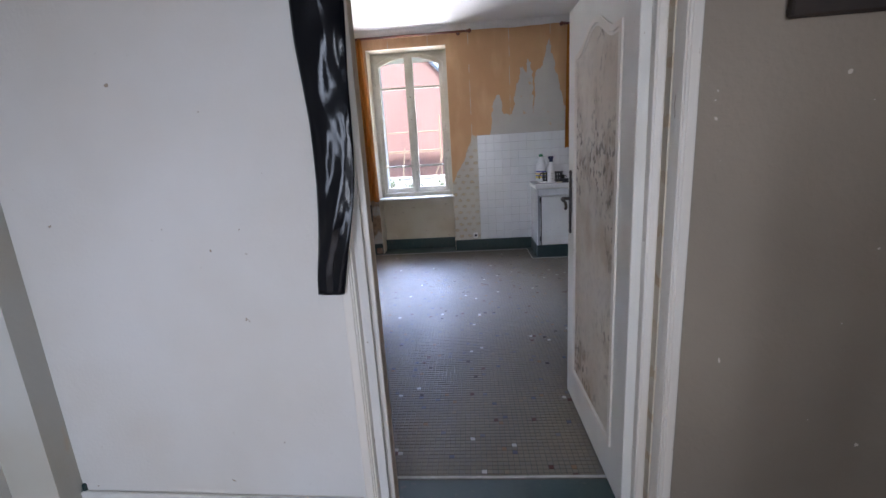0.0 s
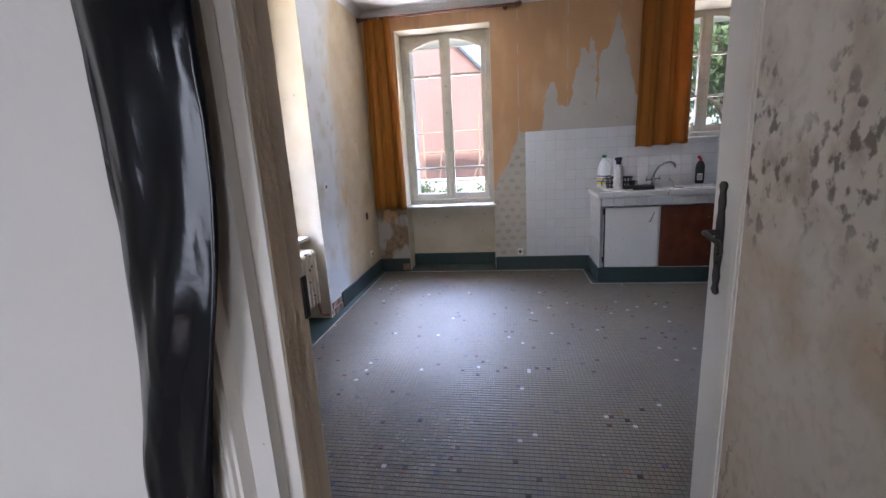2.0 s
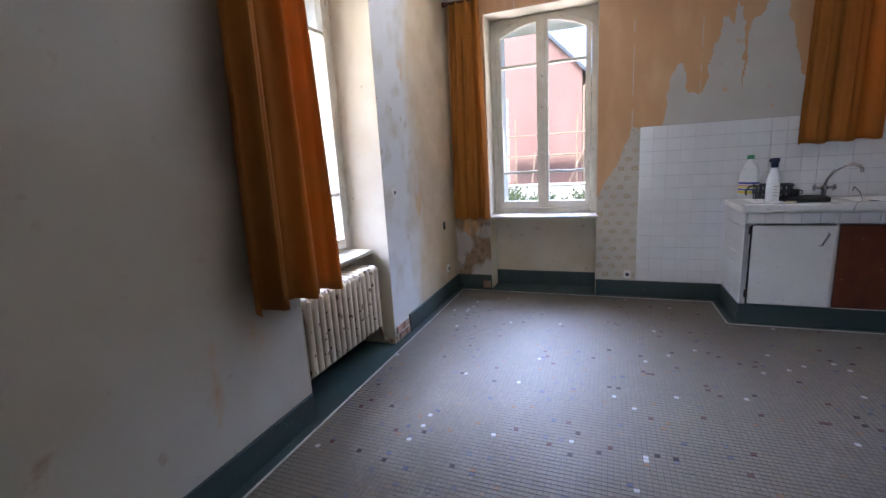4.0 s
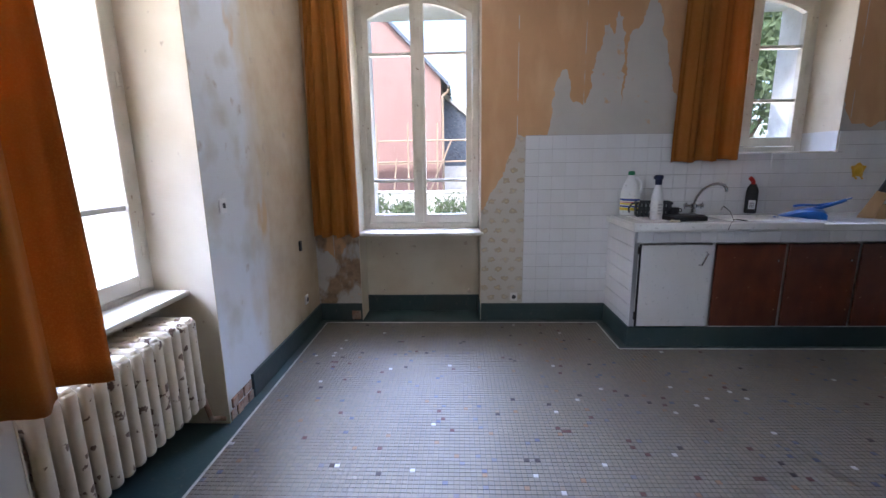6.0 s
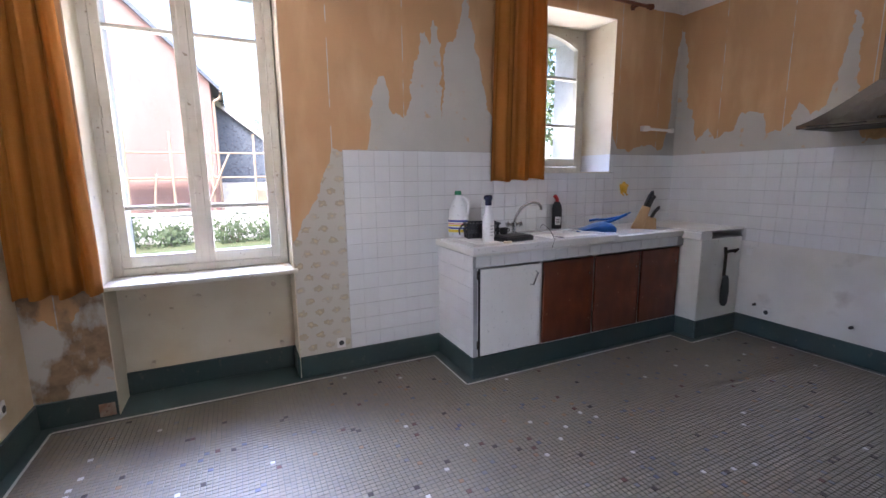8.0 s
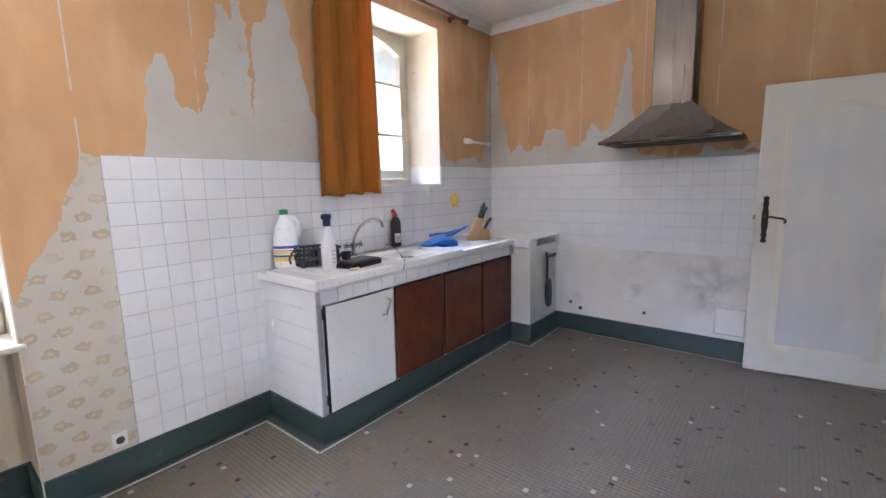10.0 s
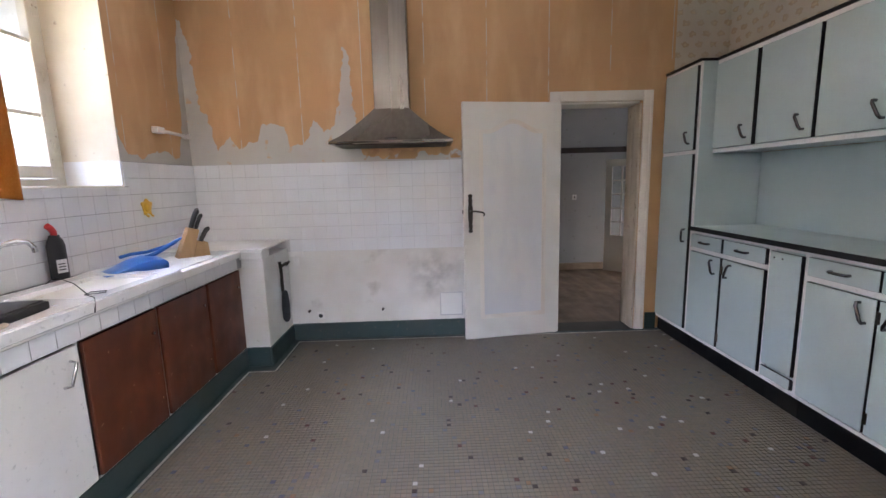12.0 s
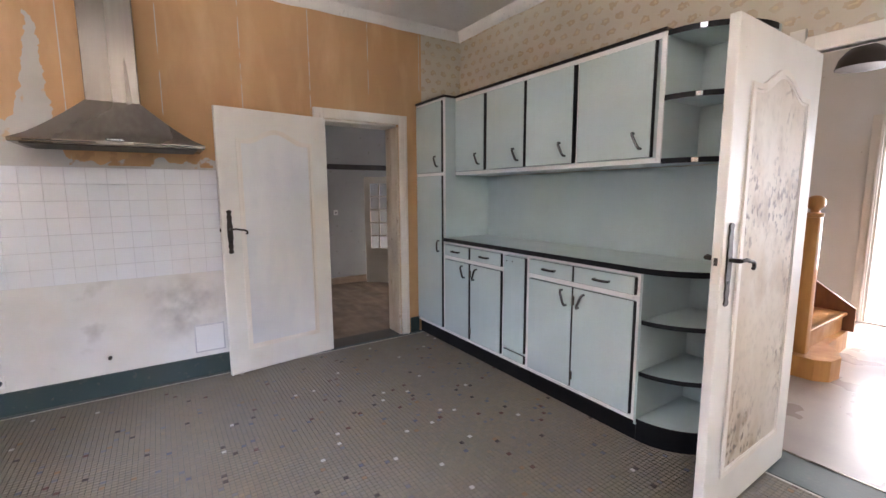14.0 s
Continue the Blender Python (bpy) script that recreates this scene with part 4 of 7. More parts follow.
sill("window_sill_1", N0 - 0.02, YN - 0.025, N1 + 0.02, YN + 0.25, 0.80, "cream wooden board sill with a rounded nose")
solid("tile_return", obox(S1 - 0.0115, YN - 0.004, SZ + 0.013, S1 - 0.0062, YN + 0.365, 1.602), M_TILE, "white tiles returning into the window recess", "wall tiles", kind="structure")
sill("window_sill_2", S0 + 0.008, YN + 0.001, S1 - 0.008, YN + 0.365, SZ + 0.012, "cream painted sill above the wall tiles")
sill("window_sill_3", XW - 0.305, W0 + 0.007, XW - 0.115, W1 - 0.02, 0.77, "cream wooden board sill above the radiator")


def curtain(name, p, q, z0, z1, folds, depth, label, gather=0.75, hem=0.0, seed=1):
    """A cloth hung in uneven folds between p and q, narrower at the top."""
    rng = random.Random(seed)
    p, q = Vector((*p, 0)), Vector((*q, 0))
    along = (q - p)
    side = Vector((-along.y, along.x, 0)).normalized()
    nu, nz = folds * 14, 26
    ph = [rng.uniform(-0.8, 0.8) for _ in range(folds + 2)]
    amp = [rng.uniform(0.6, 1.25) for _ in range(folds + 2)]
    bm = bmesh.new()
    grid = []
    for j in range(nz + 1):
        t = j / nz
        row = []
        spread = gather + (1 - gather) * min(1.0, (t * 1.15) ** 0.8)
        for i in range(nu + 1):
            s = i / nu
            f = s * folds
            k = int(f)
            a = amp[k] + (amp[k + 1] - amp[k]) * (f - k)
            ps = ph[k] + (ph[k + 1] - ph[k]) * (f - k)
            w = math.sin(f * math.tau + ps * (0.4 + t)) + 0.35 * math.sin(f * 2.7 * math.tau + ps * 3 + t * 1.3)
            u = 0.5 + (s - 0.5) * spread + 0.012 * math.sin(f * math.tau * 2 + t * 2)
            z = z1 + (z0 - z1) * t + hem * (s - 0.5) * t + 0.008 * math.sin(f * math.tau) * t
            row.append(bm.verts.new(p + along * u + side * (depth * a * w * (0.55 + 0.45 * t)) + Vector((0, 0, z))))
        grid.append(row)
    for r0, r1 in zip(grid, grid[1:]):
        for a, b, c, d in zip(r0, r0[1:], r1[1:], r1):
            bm.faces.new((a, b, c, d))
    ob = solid(name, bm, M_CLOTH, label, "curtain", smooth=180)
    sm = ob.modifiers.new("thickness", "SOLIDIFY")
    sm.thickness = 0.003
    return ob


curtain("curtain", (-1.46, YN - 0.09), (-1.08, YN - 0.09), 0.785, 2.90, 3, 0.048, "amber cotton curtain pushed aside at the tall window", seed=3)
curtain("curtain", (1.50, YN - 0.08), (2.03, YN - 0.08), 1.375, 2.90, 3, 0.042, "short amber cotton curtain at the sink window", gather=0.9, seed=5, hem=0.02)
curtain("curtain", (XW + 0.10, 3.50), (XW + 0.10, 4.12), 0.745, 2.90, 3, 0.055, "long amber cotton curtain at the window above the radiator", seed=8, hem=-0.03)


def curtain_rod(p, q, wallvec, label):
    ob = thing("curtain_rod", label, "curtain rod", Matrix.Translation(p))
    p, q, w = Vector((0, 0, 0)), Vector(q) - Vector(p), Vector(wallvec)
    bm = bmesh.new()
    cyl(bm, p, q, 0.014)
    part("rod", bm, M_ROD, ob, smooth=40)
    d = q.normalized()
    for e, s in ((p, -1), (q, 1)):
        bm = bmesh.new()
        lathe(bm, [(0.010, 0.0), (0.022, 0.006), (0.022, 0.014), (0.012, 0.02), (0.024, 0.035), (0.027, 0.05), (0.02, 0.066), (0.006, 0.074)], 16)
        bmesh.ops.transform(bm, verts=bm.verts, matrix=Matrix.Translation(e) @ (d * s).to_track_quat("Z", "Y").to_matrix().to_4x4())
        part("finial", bm, M_ROD, ob, smooth=40)
        bm = bmesh.new()
        c = e - d * s * 0.10
        cyl(bm, c, c + w, 0.012)
        cyl(bm, c + w * 0.9, c + w, 0.026)
        part("bracket", bm, M_ROD, ob, smooth=40)
    return ob


curtain_rod((-1.42, YN - 0.09, 2.90), (0.24, YN - 0.09, 2.90), (0, 0.088, 0), "dark varnished wooden curtain rod above the tall window")
curtain_rod((1.50, YN - 0.08, 2.90), (3.12, YN - 0.08, 2.90), (0, 0.078, 0), "dark varnished wooden curtain rod above the sink window")
curtain_rod((XW + 0.10, 3.45, 2.90), (XW + 0.10, 5.10, 2.90), (-0.098, 0, 0), "dark varnished wooden curtain rod above the radiator window")

# ---- doors ----
def door_panel_outline(x0, x1, z0, z1, rise):
    """A panel with a double-curved top."""
    mid, n = (x0 + x1) / 2, 24
    top = []
    for i in range(n + 1):
        x = x1 + (x0 - x1) * i / n
        t = abs(x - mid) / ((x1 - x0) / 2)
        top.append((x, z1 - rise + rise * (0.5 + 0.5 * math.cos(min(1.0, t / 0.82) * math.pi))))
    return [(x0, z0), (x1, z0)] + top


def ring_strip(bm, inner, outer, y0, y1):
    """A raised moulding between two outlines of the same count."""
    k = len(inner)
    rows = []
    for pts, y in ((outer, y0), (outer, y1), (inner, y1), (inner, y0)):
        rows.append([bm.verts.new((a, y, b)) for a, b in pts])
    for r0, r1 in zip(rows, rows[1:]):
        for i in range(k):
            bm.faces.new((r0[i], r0[(i + 1) % k], r1[(i + 1) % k], r1[i]))


def shrink(pts, d):
    cx = sum(p[0] for p in pts) / len(pts)
    cz = (min(p[1] for p in pts) + max(p[1] for p in pts)) / 2
    w = (max(p[0] for p in pts) - min(p[0] for p in pts)) / 2
    h = (max(p[1] for p in pts) - min(p[1] for p in pts)) / 2
    return [(cx + (a - cx) * (w - d) / w, cz + (b - cz) * (h - d) / h) for a, b in pts]


def lever_handle(parent, x, z, y, s, to):
    """A forged back plate with a curled lever on one face of a door; to: the side to which the lever points."""
    bm = bmesh.new()
    prof = [(0.008, -0.165), (0.020, -0.155), (0.012, -0.135), (0.019, -0.11), (0.014, -0.085), (0.020, -0.05), (0.020, 0.05), (0.014, 0.085), (0.019, 0.11), (0.012, 0.135), (0.020, 0.155), (0.008, 0.165)]
    pts = [(x + a, z + b) for a, b in prof] + [(x - a, z + b) for a, b in reversed(prof)]
    prism(bm, pts, y, y + s * 0.006)
    plate = part("handle_plate", bm, M_IRON, parent, "dark forged iron back plate")
    bm = bmesh.new()
    cyl(bm, (x, y, z + 0.02), (x, y + s * 0.045, z + 0.02), 0.009)
    pts = [(x, y + s * 0.045, z + 0.02), (x + to * 0.03, y + s * 0.052, z + 0.024), (x + to * 0.06, y + s * 0.052, z + 0.016), (x + to * 0.09, y + s * 0.05, z + 0.012),
           (x + to * 0.108, y + s * 0.05, z + 0.002), (x + to * 0.110, y + s * 0.05, z - 0.012), (x + to * 0.100, y + s * 0.05, z - 0.018)]
    tube(bm, pts, 0.0075)
    part("lever", bm, M_IRON, plate, "curled iron lever", smooth=50)
    bm = bmesh.new()
    cyl(bm, (x, y + s * 0.005, z - 0.07), (x, y + s * 0.009, z - 0.07), 0.007)
    part("keyhole", bm, M_BLACK, plate)


def panel_door(name, label, m, wid, hgt, skin, face_label, back_label):
    """A panelled leaf: hinge edge at x = 0, free edge at x = wid, faces at y = -0.02 and 0.02."""
    ob = thing(name, label, "door", m, kind="structure")
    part("leaf", obox(0, -0.019, 0.008, wid, 0.019, hgt, bevel=0.003), M_DOORW, ob)
    for s, mat, lab in ((-1, skin[0], face_label), (1, skin[1], back_label)):
        o = door_panel_outline(0.135, wid - 0.135, 0.19, hgt - 0.14, 0.085)
        bm = bmesh.new()
        prism(bm, shrink(o, 0.03), s * 0.0195, s * 0.0215)
        part("panel", bm, mat, ob, lab)
        bm = bmesh.new()
        ring_strip(bm, shrink(o, 0.024), o, s * 0.018, s * 0.027)
        ring_strip(bm, shrink(o, 0.036), shrink(o, 0.026), s * 0.018, s * 0.024)
        part("panel_moulding", bm, M_TRIM, ob)
        lever_handle(ob, wid - 0.055, 1.13, s * 0.0195, s, -1)
    part("lock", obox(wid - 0.001, -0.010, 1.06, wid + 0.002, 0.010, 1.22), M_TRIM, ob, "painted lock face plate")
    part("latch", obox(wid + 0.0021, -0.006, 1.13, wid + 0.009, 0.006, 1.16), M_IRON, ob)
    for z in (0.25, 1.05, 1.82):
        bm = bmesh.new()
        cyl(bm, (-0.006, -0.022, z - 0.05), (-0.006, -0.022, z + 0.05), 0.008)
        part("hinge", bm, M_TRIM, ob)
    return ob


def leaf_pose(hx, hy, fx, fy):
    return pose(hx, hy, 0.004, 0, 0, math.degrees(math.atan2(fy - hy, fx - hx)))


panel_door("door_1", "open white panelled door with brown and black mould stains", leaf_pose(0.768, 1.912, 0.754, 2.80), 0.885, 2.055, (M_DOORW, M_MOULD), "white painted panel", "panel spotted with brown and black mould")
panel_door("door_2", "white panelled door standing open against the torn wall", leaf_pose(3.685, 3.345, 3.55, 4.21), 0.87, 2.05, (M_DOORP, M_DOORP), "white painted panel", "white panel with grey smears")

# ---- sink counter ----
CT = 0.94
counter = thing("kitchen_counter", "white tiled masonry sink counter with worn edges", "counter", pose(CX0, CY0, 0), kind="structure")
CL, CD, EL, EDY = XE - CX0, YN - CY0, EX0 - CX0, CY0 - EY0     # lengths from the corner
part("end_panel", obox(0, 0.0, 0, 0.03, CD - 0.002, 0.885), M_GROUT, counter)
bm = bmesh.new()
box(bm, 0.03, 0.02, 0, EL, CD - 0.003, 0.12)
box(bm, 0.03, CD - 0.04, 0.12, EL, CD - 0.003, 0.86)
part("base", bm, M_CTRWHITE, counter)
bm = bmesh.new()
for a in (0.0305, 0.555, 1.065, 1.575):
    box(bm, a, 0.0, 0.164, a + 0.022, 0.45, 0.80)
box(bm, 0.0305, 0.001, 0.80, EL, 0.05, 0.862)
box(bm, 0.58, -0.008, 0.138, EL - 0.001, 0.02, 0.163)
part("front_frame", bm, M_CTRWHITE, counter, "white painted posts and rail")
bm = bmesh.new()
box(bm, EL, -EDY, 0, CL - 0.003, CD - 0.003, 0.86, bevel=0.004)
box(bm, EL - 0.03, -EDY - 0.008, 0.86, EL + 0.12, CD - 0.2, 0.925, bevel=0.006)
part("end_block", bm, M_CTRWHITE, counter, "white plastered block with chipped corners")
bm = bmesh.new()
box(bm, -0.03, -0.058, 0.885, 1.27, CD - 0.003, CT - 0.012, bevel=0.004)
box(bm, 1.272, -0.05, 0.885, EL - 0.03, CD - 0.003, CT - 0.008, bevel=0.004)
box(bm, EL - 0.028, -EDY - 0.012, 0.927, CL - 0.003, CD - 0.003, CT, bevel=0.003)
part("countertop", bm, M_CTRWHITE, counter, "pale worn tiled top")
bm = bmesh.new()
box(bm, 0.0, -0.03, 0.80, EL - 0.002, -0.0005, 0.884)
part("front_band", bm, M_GROUT, counter)


def cupboard_door(x0, x1, mat, label, white=False):
    ob = thing("cupboard_door", label, "cupboard door", pose(x0, CY0, 0.165), group="doors under the sink")
    w = x1 - x0
    part("door_panel", obox(0, -0.022, 0, w, -0.003, 0.62, bevel=0.003), mat, ob)
    if white:
        part("edge_band", obox(-0.012, -0.016, -0.004, -0.0005, -0.003, 0.624), M_BLACK, ob, "black edge strip")
        bm = bmesh.new()
        tube(bm, [(w - 0.09, -0.022, 0.47), (w - 0.085, -0.05, 0.475), (w - 0.05, -0.052, 0.56), (w - 0.045, -0.022, 0.565)], 0.006)
        part("handle", bm, M_CHROME, ob, "chrome bow handle", smooth=50)
        for z in (0.05, 0.55):
            part("hinge", obox(-0.024, -0.024, z, -0.013, -0.006, z + 0.06, bevel=0.002), M_STEEL, ob)
    else:
        bm = bmesh.new()
        cyl(bm, (w - 0.05, -0.022, 0.50), (w - 0.05, -0.032, 0.50), 0.008)
        part("knob_screw", bm, M_CHROME, ob)
    return ob


cupboard_door(1.105, 1.612, M_FWHITE, "white laminate cupboard door with a chrome handle", True)
cupboard_door(1.640, 2.124, M_BROWN, "dark brown plywood cupboard door without a handle")
cupboard_door(2.150, 2.634, M_BROWN, "dark brown plywood cupboard door with chipped edges")
cupboard_door(2.660, 3.118, M_BROWN, "dark brown plywood cupboard door near the white block")

# ---- fitted cabinets on the south wall ----
FY, UY, BY = 2.42, 2.30, YS + 0.004         # front of base units, of wall units, back
PL = 0.13


def bow_handle(parent, x, z, y, ang, ln=0.098):
    """A chrome bent pull; ang: degrees from upright."""
    bm = bmesh.new()
    a = radians(ang)
    dx, dz = math.sin(a) * ln / 2, math.cos(a) * ln / 2
    pts = [(x - dx, y, z - dz), (x - dx * 1.02, y + 0.018, z - dz * 1.02), (x - dx * 0.7, y + 0.026, z - dz * 0.7), (x + dx * 0.7, y + 0.026, z + dz * 0.7), (x + dx * 1.02, y + 0.018, z + dz * 1.02), (x + dx, y, z + dz)]
    tube(bm, pts, 0.008)
    part("handle", bm, M_DCHROME, parent, "chrome bow handle", smooth=50)


def laminate_front(parent, nm, x0, x1, z0, z1, y, handle=None, edge=None, hinge=None):
    """A laminate door or drawer front with black edging; edge: the side on which the black edge shows widest."""
    o = part(nm, obox(x0, y, z0, x1, y + 0.018, z1, bevel=0.0025), M_FORMICA, parent)
    bm = bmesh.new()
    box(bm, x0 - 0.0015, y + 0.001, z0 - 0.0012, x1 + 0.001, y + 0.0145, z1 + 0.001)
    xe, we = edge or (x0 - 0.0016, 0.007)
    box(bm, xe - we, y - 0.001, z0, xe, y + 0.008, z1)
    part("edge_band", bm, M_BLACK, o, "black edge strip")
    if handle:
        bow_handle(o, handle[0], handle[1], y + 0.018, handle[2])
    if hinge:
        for z in (z0 + 0.08, z1 - 0.08):
            part("hinge", obox(hinge - 0.012, y + 0.004, z - 0.03, hinge + 0.010, y + 0.021, z + 0.03, bevel=0.002), M_STEEL, o)
    return o


def carcass(name, label, x0, x1, z0, z1, y0, y1, group="fitted cabinets", frame_w=0.02):
    ob = thing(name, label, "cabinet", pose(0, 0, 0), group=group)
    bm = bmesh.new()
    box(bm, x0 + 0.001, y0, z0, x1 - 0.001, y1 - 0.012, z1)
    part("body", bm, M_FORMICA, ob)
    bm = bmesh.new()
    box(bm, x0, y1 - 0.012, z0, x0 + frame_w, y1, z1)
    box(bm, x1 - frame_w, y1 - 0.012, z0, x1, y1, z1)
    box(bm, x0 + frame_w, y1 - 0.012, z0, x1 - frame_w, y1, z0 + frame_w)
    box(bm, x0 + frame_w, y1 - 0.012, z1 - frame_w, x1 - frame_w, y1, z1)
    part("face_frame", bm, M_FWHITE, ob, "white painted face frame")
    return ob


ZU, ZB, ZTOP, ZW = 1.012, 0.13, 2.25, 1.575
TX = 3.215
tall = carcass("tall_cabinet", "tall pale green laminate cupboard with white frame", TX, XE - 0.004, ZB, ZTOP, BY, FY)
part("rail", obox(TX + 0.02, FY - 0.012, 1.575, XE - 0.024, FY + 0.002, 1.60), M_FWHITE, tall)
laminate_front(tall, "door", TX + 0.028, XE - 0.03, 0.165, 1.57, FY + 0.002, (TX + 0.07, 0.93, 0))
laminate_front(tall, "door", TX + 0.028, XE - 0.03, 1.605, 2.225, FY + 0.002, (TX + 0.10, 1.70, 25))
part("top_edge", obox(TX - 0.004, BY, ZTOP + 0.001, XE - 0.004, FY + 0.012, ZTOP + 0.02), M_BLACK, tall, "black top edge")
part("plinth", obox(TX, BY, 0.0, XE - 0.004, FY - 0.03, ZB - 0.001), M_BLACK, tall, "black plinth")


def base_unit(x0, x1, cols, label):
    ob = carcass("base_cabinet", label, x0, x1, ZB, ZU - 0.03, BY, FY)
    part("plinth", obox(x0 + 0.0005, BY, 0.0, x1 - 0.0005, FY - 0.03, ZB - 0.001), M_BLACK, ob, "black plinth")
    part("rail", obox(x0 + 0.02, FY - 0.012, 0.825, x1 - 0.02, FY + 0.001, 0.852), M_FWHITE, ob)
    for a, b, ang, hx in cols:
        d = laminate_front(ob, "drawer_front", a, b, 0.858, 0.955, FY + 0.002, ((a + b) / 2, 0.905, 90), edge=None)
        laminate_front(ob, "door", a, b, 0.165, 0.82, FY + 0.002, (hx, 0.745, ang), hinge=b if ang < 0 else None)
    return ob


base_unit(2.402, 3.213, [(2.832, 3.188, 20, 2.90), (2.424, 2.806, -22, 2.735)], "pale green laminate base cabinet with two drawers and two doors")
mid = carcass("base_cabinet", "narrow pale green laminate cabinet with a plain door", 2.142, 2.400, ZB, ZU - 0.03, BY, FY)
laminate_front(mid, "door", 2.165, 2.385, 0.245, 0.95, FY + 0.002)
laminate_front(mid, "bottom_panel", 2.165, 2.385, 0.165, 0.225, FY + 0.002)
part("plinth", obox(2.1425, BY, 0.0, 2.3995, FY - 0.03, ZB - 0.001), M_BLACK, mid, "black plinth")
for sx in (2.35, 2.29):
    bm = bmesh.new()
    cyl(bm, (sx, FY + 0.018, 0.915), (sx, FY + 0.023, 0.915), 0.005)
    part("screw", bm, M_STEEL, mid)
base_unit(1.292, 2.140, [(1.742, 2.118, 20, 1.80), (1.315, 1.728, -24, 1.665)], "pale green laminate base cabinet with wide drawers and doors")

# rounded shelf end under the worktop
def quarter(x1, y0, rx, ry, n=18):
    """A quarter-round outline that runs from the front at x1 to the back."""
    return [(x1, y0)] + [(x1 - rx * math.sin(a * math.pi / 2 / n), y0 + ry * math.cos(a * math.pi / 2 / n)) for a in range(n + 1)]


def shelf_band(bm, x1, y0, rx, ry, z0, z1, t=0.003, n=24):
    pts = [(x1 - rx * math.sin(a * math.pi / 2 / n), y0 + ry * math.cos(a * math.pi / 2 / n)) for a in range(n + 1)]
    out = [(x1 - (rx + t) * math.sin(a * math.pi / 2 / n), y0 + (ry + t) * math.cos(a * math.pi / 2 / n)) for a in range(n + 1)]
    prism(bm, pts + out[::-1], z0, z1, "z")


SR = 0.41
ends = thing("corner_shelf", "quarter-round open shelf with black edged boards", "shelf", group="fitted cabinets")
bm = bmesh.new()
box(bm, 1.289 - SR, BY, 0.11, 1.2905, BY + 0.012, ZU - 0.03)
part("back_panel", bm, M_FORMICA, ends)
bm = bmesh.new()
box(bm, 1.278, BY + 0.013, 0.11, 1.2905, FY - 0.002, ZU - 0.03)
part("side_panel", bm, M_FORMICA, ends)
for z in (0.125, 0.405, 0.70):
    bm = bmesh.new()
    prism(bm, quarter(1.277, BY + 0.013, SR - 0.01, FY - BY - 0.02), z, z + 0.018, "z")
    b = part("shelf_board", bm, M_FORMICA, ends)
    bm = bmesh.new()
    shelf_band(bm, 1.277, BY + 0.013, SR - 0.01, FY - BY - 0.02, z - 0.006, z + 0.019)
    part("edge_band", bm, M_BLACK, b, "black edge strip")
bm = bmesh.new()
prism(bm, quarter(1.289, BY, SR - 0.03, FY - BY - 0.03), 0.0, 0.118, "z")
part("plinth", bm, M_BLACK, ends, "black rounded plinth")

top = thing("worktop", "pale green laminate worktop with a rounded black-edged end", "worktop", group="fitted cabinets")
bm = bmesh.new()
prism(bm, [(TX - 0.001, BY), (TX - 0.001, FY + 0.015)] + quarter(1.289, BY, SR, FY - BY + 0.015)[1:], ZU - 0.029, ZU, "z")
part("board", bm, M_FORMICA, top)
bm = bmesh.new()
box(bm, 1.289, FY + 0.0155, ZU - 0.031, TX - 0.002, FY + 0.019, ZU + 0.001)
shelf_band(bm, 1.289, BY, SR + 0.0005, FY - BY + 0.0155, ZU - 0.031, ZU + 0.001)
part("edge_band", bm, M_BLACK, top, "black edge strip")
splash = solid("splashback", obox(1.289 - SR, BY - 0.003, ZU + 0.001, TX - 0.001, BY + 0.010, 1.57), M_FORMICA, "pale green laminate panel behind the worktop", "splashback")

# wall units
wallu = carcass("wall_cabinet", "row of pale green laminate wall cabinets with white frames", 1.292, TX - 0.001, ZW, ZTOP, BY, UY, frame_w=0.026)
part("top_edge", obox(1.292, BY, ZTOP + 0.001, TX - 0.002, UY + 0.01, ZTOP + 0.02), M_BLACK, wallu, "black top edge")
UD = [(2.790, 3.190), (2.327, 2.752), (1.880, 2.300), (1.345, 1.838)]
for k, (a, b) in enumerate(UD):
    laminate_front(wallu, "door", a, b, 1.607, 2.215, UY + 0.003, (a + 0.075, 1.70, 28), edge=(a - 0.002, 0.018 if k in (0, 2) else 0.008))
for (a, b), (c, d) in zip(UD, UD[1:]):
    part("post", obox(d + 0.006, UY - 0.010, ZW + 0.026, a - 0.02, UY + 0.0015, ZTOP - 0.026), M_FWHITE, wallu)
upper_end = thing("corner_shelf", "small quarter-round wall shelf with chrome-capped black edges", "shelf", group="fitted cabinets")
bm = bmesh.new()
box(bm, 1.291 - 0.36, BY, ZW, 1.2915, BY + 0.012, ZTOP)
part("back_panel", bm, M_FORMICA, upper_end)
for z in (ZW, 1.905, ZTOP - 0.018):
    bm = bmesh.new()
    prism(bm, quarter(1.2905, BY + 0.013, 0.35, UY - BY - 0.02), z, z + 0.018, "z")
    b = part("shelf_board", bm, M_FORMICA, upper_end)
    bm = bmesh.new()
    shelf_band(bm, 1.2905, BY + 0.013, 0.35, UY - BY - 0.02, z - 0.006, z + 0.022)
    part("edge_band", bm, M_BLACK, b, "black edge strip")
    for a0 in (0.42, 0.86):
        arc = [a0 + 0.022 * i for i in range(5)]
        bm = bmesh.new()
        prism(bm, [(1.2905 - r * math.sin(a), BY + 0.013 + (r - 0.35 + UY - BY - 0.02) * math.cos(a)) for r, seq in ((0.3532, arc), (0.3560, arc[::-1])) for a in seq], z - 0.004, z + 0.020, "z")
        part("clip", bm, M_CHROME, b, "chrome clip on the edge")

